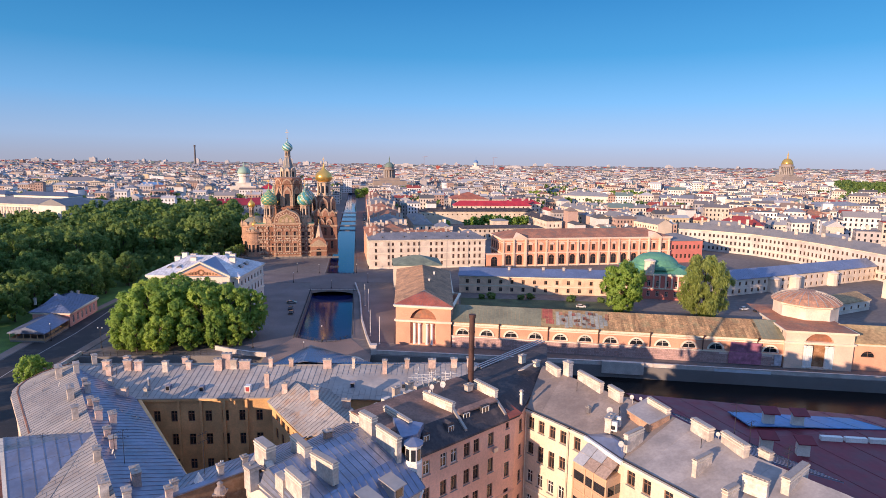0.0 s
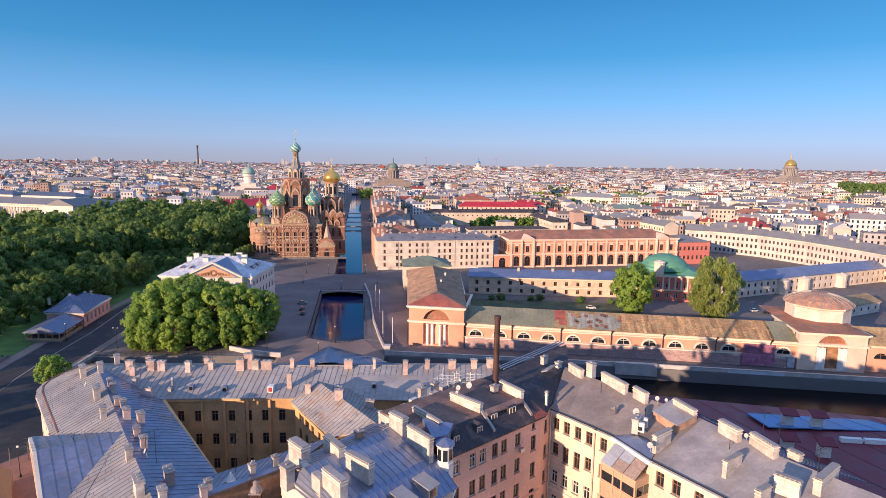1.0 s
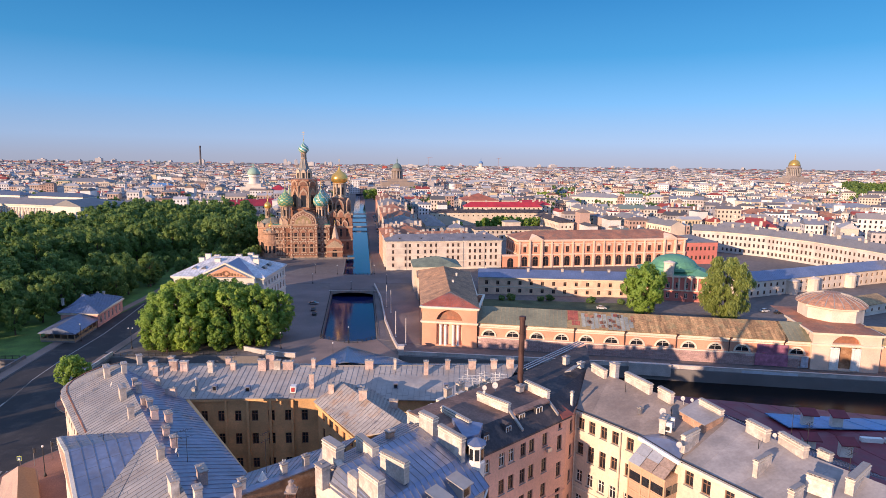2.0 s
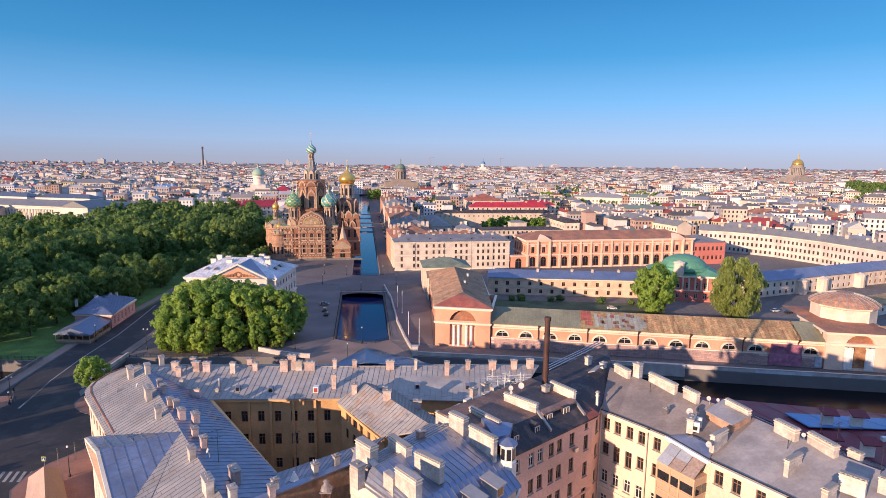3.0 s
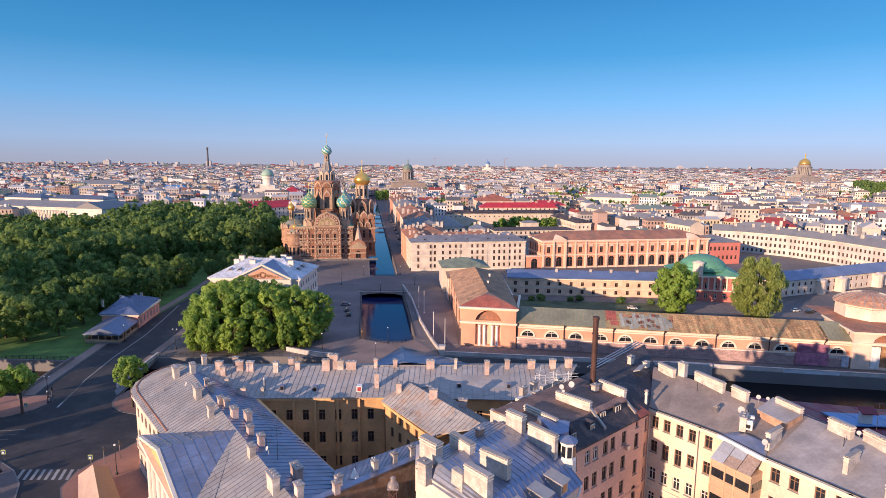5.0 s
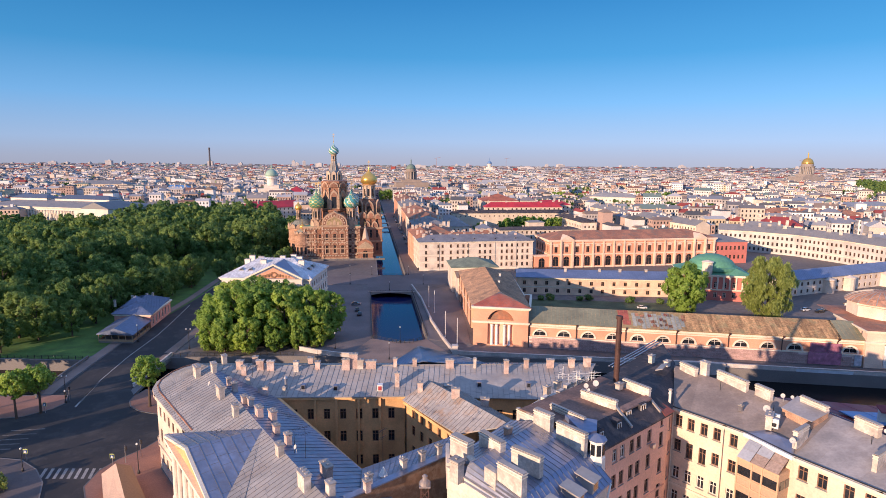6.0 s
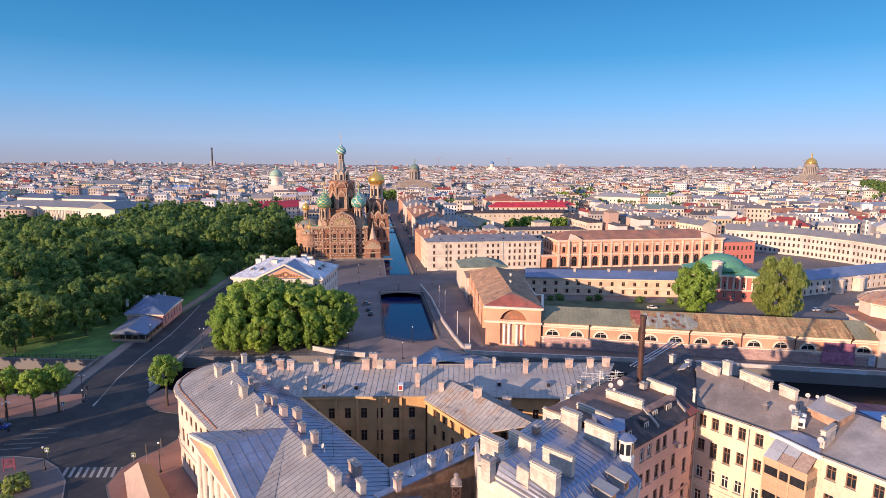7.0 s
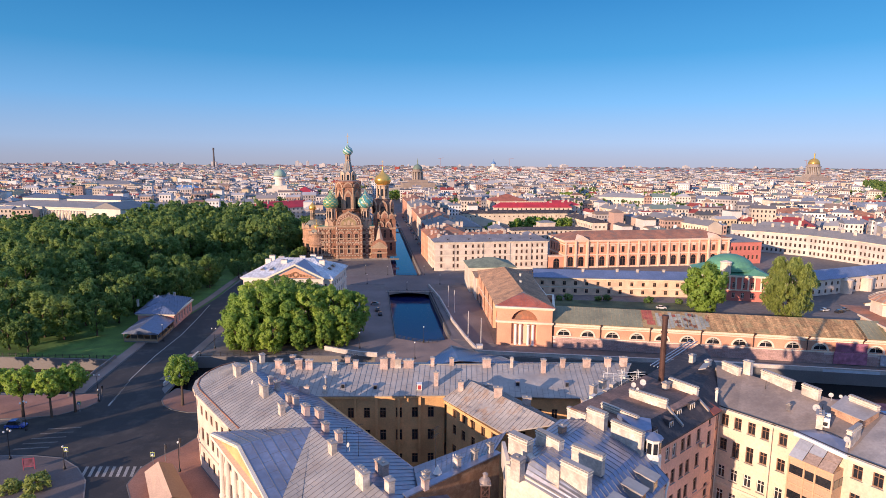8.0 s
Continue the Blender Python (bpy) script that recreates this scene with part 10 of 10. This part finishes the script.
def museum():
    b = thing("garden_palace", -452, 556, 0, "long white neoclassical palace with columns and grey metal roof", "palace")
    cs = rect(-452, 556, 150, 56, -15)
    RESERVED.append(grown(cs, 8))
    ring_walls(b, cs, 0, 21, {0: [(30, 2, 1.5, 2.6, False), (30, 10.5, 1.6, 4.2, False)], 1: [(11, 2, 1.5, 2.6, False), (11, 10.5, 1.6, 3.6, False)]}, PLASTER_WHITE, FRAME_WOOD)
    c = Geo()
    cornice(c, cs, 20.4, 0.8, 0.9)
    part("cornice", c, TRIM_WHITE, b)
    u = Vector((math.cos(radians(-15)), math.sin(radians(-15))))
    v = Vector((-u.y, u.x))
    for k in range(24):
        p = Vector(cs[0]) + u * (32 + k * 3.2) - v * 1.5
        g = Geo()
        g.lathe(p.x, p.y, 5, [(0.9, 0), (0.7, 0.4), (0.6, 12.6), (0.95, 13.4)], 10)
        part("column", g, PLASTER_WHITE, b)
    g = Geo()
    hip_roof(g, cs, 21.2, 6, 0.8)
    part("roof", g, ROOF_FAR, b)
    for a, w in ((12, 44), (66, 62)):
        q = Vector(cs[0]) + u * a + v * 20
        g = Geo()
        c2 = rect(q.x, q.y, w, 16, -15)
        g.prism(c2, 22, 27.6)
        lt = part("roof_lantern", g, PLASTER_WHITE, b)
        g = Geo()
        hip_roof(g, c2, 27.6, 3.2, 0.4)
        part("lantern_glass", g, material("lantern_glass", (0.10, 0.11, 0.15), 0.2, 0.0, bump=0), lt)
    o = Vector(cs[0]) + u * 122 - v * 6
    c2 = rect(o.x, o.y, 29, 30, -15)
    ring_walls(b, c2, 0, 21.2, {0: [(6, 2, 1.5, 2.6, False), (6, 8.5, 1.6, 3.6, False)]}, PLASTER_WHITE, name="wing_wall")
    g = Geo()
    q = [Vector(p) for p in c2]
    mid, far = (q[0] + q[1]) / 2, (q[2] + q[3]) / 2
    g.add([(*(q[0] - u), 21.3), (*(q[1] + u), 21.3), (*mid, 27.0), (*(q[3] - u), 21.3), (*(q[2] + u), 21.3), (*far, 27.0)], [(0, 1, 2), (1, 4, 5, 2), (3, 0, 2, 5), (4, 3, 5), (0, 3, 4, 1)])
    part("wing_roof", g, ROOF_FAR, b)


museum()


# ---- distant landmarks ----
def dome_church(name, x, y, base_w, base_h, drum_r, drum_h, dome_r, dome_h, top, wall, dome_mat, label, columns=0, turn=8.0):
    b = thing(name, x, y, 0, label, "cathedral")
    RESERVED.append(grown(rect(x - base_w / 2, y - base_w / 2, base_w, base_w, turn), 20))
    g = Geo()
    g.box(x, y, 0, base_w, base_w * 0.8, base_h, turn)
    g.box(x, y, base_h, base_w * 0.6, base_w * 0.5, base_h * 0.18, turn)
    part("body", g, wall, b)
    g = Geo()
    z = base_h * 1.15
    g.lathe(x, y, z, [(drum_r * 1.15, 0), (drum_r * 1.15, 1.5), (drum_r * 0.85, 1.6), (drum_r * 0.85, drum_h * 0.72), (drum_r * 1.18, drum_h * 0.75), (drum_r * 1.18, drum_h * 0.82), (drum_r * 0.95, drum_h * 0.84), (drum_r * 0.95, drum_h)], 24)
    part("drum", g, wall, b)
    for k in range(columns):
        a = 2 * math.pi * k / columns
        c = Geo()
        c.tube((x + drum_r * 1.06 * math.cos(a), y + drum_r * 1.06 * math.sin(a), z + 1.5), (x + drum_r * 1.06 * math.cos(a), y + drum_r * 1.06 * math.sin(a), z + drum_h * 0.74), drum_r * 0.07, drum_r * 0.06, 8)
        part("column", c, STONE_GREY, b)
    g = Geo()
    g.lathe(x, y, z + drum_h, [(dome_r * math.cos(t * math.pi / 18), dome_h * math.sin(t * math.pi / 18)) for t in range(9)], 24)
    part("dome", g, dome_mat, b, smooth=True)
    g = Geo()
    zz = z + drum_h + dome_h * 0.97
    rest = top - zz
    r = dome_r * 0.11
    g.lathe(x, y, zz, [(r, 0), (r, rest * 0.5), (r * 1.2, rest * 0.52), (r * 0.8, rest * 0.68), (0.25, rest * 0.8), (0.15, rest)], 10)
    part("lantern", g, dome_mat, b)
    return b


dome_church("great_cathedral", 908, 1432, 60, 33, 14.6, 26, 13.2, 15, 96, material("dark_marble", (0.33, 0.28, 0.25), 0.8), GOLD, "great cathedral with gilded dome over a column ring", 24)
dome_church("colonnaded_cathedral", -63, 1092, 60, 26, 9.5, 20, 9.2, 9.5, 71, material("cathedral_stone", (0.30, 0.24, 0.20), 0.85), material("copper_pale", (0.15, 0.21, 0.17), 0.6), "grey stone cathedral with green dome and colonnade", 12)
dome_church("green_domed_church", -247, 815, 34, 26, 8.2, 13, 8.8, 9.8, 59, PLASTER_WHITE, material("copper_light", (0.32, 0.46, 0.36), 0.6), "white church with pale green dome", 0)
dome_church("blue_domed_cathedral", 240, 2700, 44, 32, 10, 17, 10.5, 12, 82, PLASTER_WHITE, material("dome_blue", (0.12, 0.24, 0.45), 0.5), "far white cathedral with blue dome", 0)


def colonnade(x, y, w, turn):
    RESERVED.append([(x - w / 2 - 5, y - 20), (x + w / 2 + 5, y - 20), (x + w / 2 + 5, y + 20), (x - w / 2 - 5, y + 20)])
    b = thing("colonnade", x, y, 0, "stone colonnade wing of the cathedral", "colonnade")
    g = Geo()
    g.box(x, y, 14, w, 12, 5, turn)
    g.box(x, y, 0, w, 12, 1.2, turn)
    part("entablature", g, STONE_GREY, b)
    u = Vector((math.cos(radians(turn)), math.sin(radians(turn))))
    n = max(4, int(w / 4))
    for k in range(n):
        p = Vector((x, y)) + u * (k + 0.5 - n / 2) * w / n - Vector((-u.y, u.x)) * 5
        c = Geo()
        c.tube((p.x, p.y, 1), (p.x, p.y, 14), 0.8, 0.7, 8)
        part("column", c, STONE_GREY, b)


colonnade(-95, 1010, 30, 8)
colonnade(-22, 1030, 62, 8)


def far_marks():
    g = Geo()
    g.tube((-1275, 3300, 0), (-1275, 3300, 122), 5.5, 4.0, 12)
    g.tube((-1275, 3300, 118), (-1275, 3300, 130), 5.2, 5.2, 12)
    solid("factory_chimney", g, material("stack_grey", (0.11, 0.10, 0.11), 0.8), "tall grey factory chimney on the horizon", "chimney")
    rng = random.Random(31)
    spots = [(-950, 3900, 34, 82), (-880, 3900, 30, 80), (-1000, 4200, 60, 60), (120 * -1, 3500, 180, 52), (520, 3400, 150, 45), (-1300, 3900, 40, 60), (-780, 3900, 70, 60), (-620, 3700, 40, 62),
             (-2000, 3600, 60, 75), (900, 4200, 90, 60), (1700, 4000, 70, 55), (-1650, 4300, 60, 70), (-2600, 4000, 80, 60)]
    for k in range(46):
        spots.append((rng.uniform(-3400, 3400), rng.uniform(4100, 4850), rng.uniform(14, 50), rng.uniform(30, 62)))
    for x, y, w, h in spots:
        t = Geo()
        h *= 0.72
        w *= 0.6
        t.box(x, y, 0, w, 30, h, rng.uniform(-10, 20))
        t.box(x + w * 0.1, y, h, w * 0.3, 14, 5, 0)
        solid("tower_block", t, palette("tower_walls", [(0.48, 0.42, 0.41), (0.44, 0.45, 0.49), (0.50, 0.47, 0.46), (0.40, 0.43, 0.50)]), "far slab block of flats on the horizon", "tower block", group="far tower blocks")
    c = Geo()
    for x, y in ((1830, 2900), (430, 3600), (0, 3500)):
        c.tube((x, y, 0), (x, y, 84), 1.0, 0.8, 5)
        c.tube((x - 12, y, 80), (x + 24, y, 86), 0.8, 0.6, 5)
    solid("far_cranes", c, material("crane_red", (0.4, 0.2, 0.15), 0.7), "far building cranes over the roofs", "crane", "stuff")


far_marks()
RESERVED.append([(655, 890), (960, 890), (1420, 1600), (1150, 1600)])
RESERVED.append([(-40, 455), (-8, 455), (-8, 495), (-40, 495)])
RESERVED.append([(160, 885), (225, 880), (225, 920), (160, 920)])
far_city()
# small parks among the roofs
wood = [tree("city_tree", 91 + i, 15, 6.5, 2, 1600, 1.2, LEAF_BRIGHT, "leafy tree between the city roofs", 14) for i in range(2)]
plant(wood, [(-28, 470, 0.9), (-20, 478, 1.0), (-24, 488, 0.8), (52, 536, 0.8), (60, 540, 0.9), (72, 545, 0.9), (88, 548, 0.8), (95, 552, 0.8), (-12, 462, 0.7), (42, 532, 0.7), (20, 498, 0.9), (118, 430, 0.8),
              (126, 432, 0.7), (180, 900, 1.3), (190, 906, 1.2), (172, 910, 1.2), (-95, 960, 1.2), (-105, 950, 1.1), (-60, 980, 1.0), (210, 890, 1.2), (118, 1000, 1.2), (128, 1006, 1.2)], "city trees", 5)
plant(wood, [(50, 556, 0.75), (66, 560, 0.85), (82, 556, 0.8), (100, 560, 0.8), (-16, 520, 0.7), (318, 900, 1.4), (330, 908, 1.4), (344, 900, 1.3), (300, 912, 1.3), (356, 910, 1.2)], "city trees", 7)
bury(wood)


def far_grove():
    """A wooded square far off, too many trees to tell apart."""
    g, t = Geo(), Geo()
    rng = random.Random(55)
    normals = []
    for k in range(190):
        y = rng.uniform(910, 1580)
        x = 726 + (y - 1021) * 0.727 + rng.uniform(0, 230)
        rows = [(x + a, y + b, c, r) for a, b, c, r in crown_lobes(rng, rng.uniform(17, 24), 10.5, 4, 7)]
        v, f, nn = foliage(rng, rows, 420, 3.0, 0.0, 4)
        n = len(g.v)
        g.v += v
        g.f += [tuple(n + i for i in q) for q in f]
        g.m += [0] * len(f)
        normals += nn
        t.tube((x, y, 0), (x, y, 10), 0.5, 0.3, 5)
    w = thing("far_grove", 800, 1100, 0, "broad green grove before the great cathedral", "wood", kind="stuff")
    soften(part("canopy", g, LEAF_PARK, w, kind="stuff"), normals)
    part("trunks", t, BARK, w, kind="stuff")


far_grove()
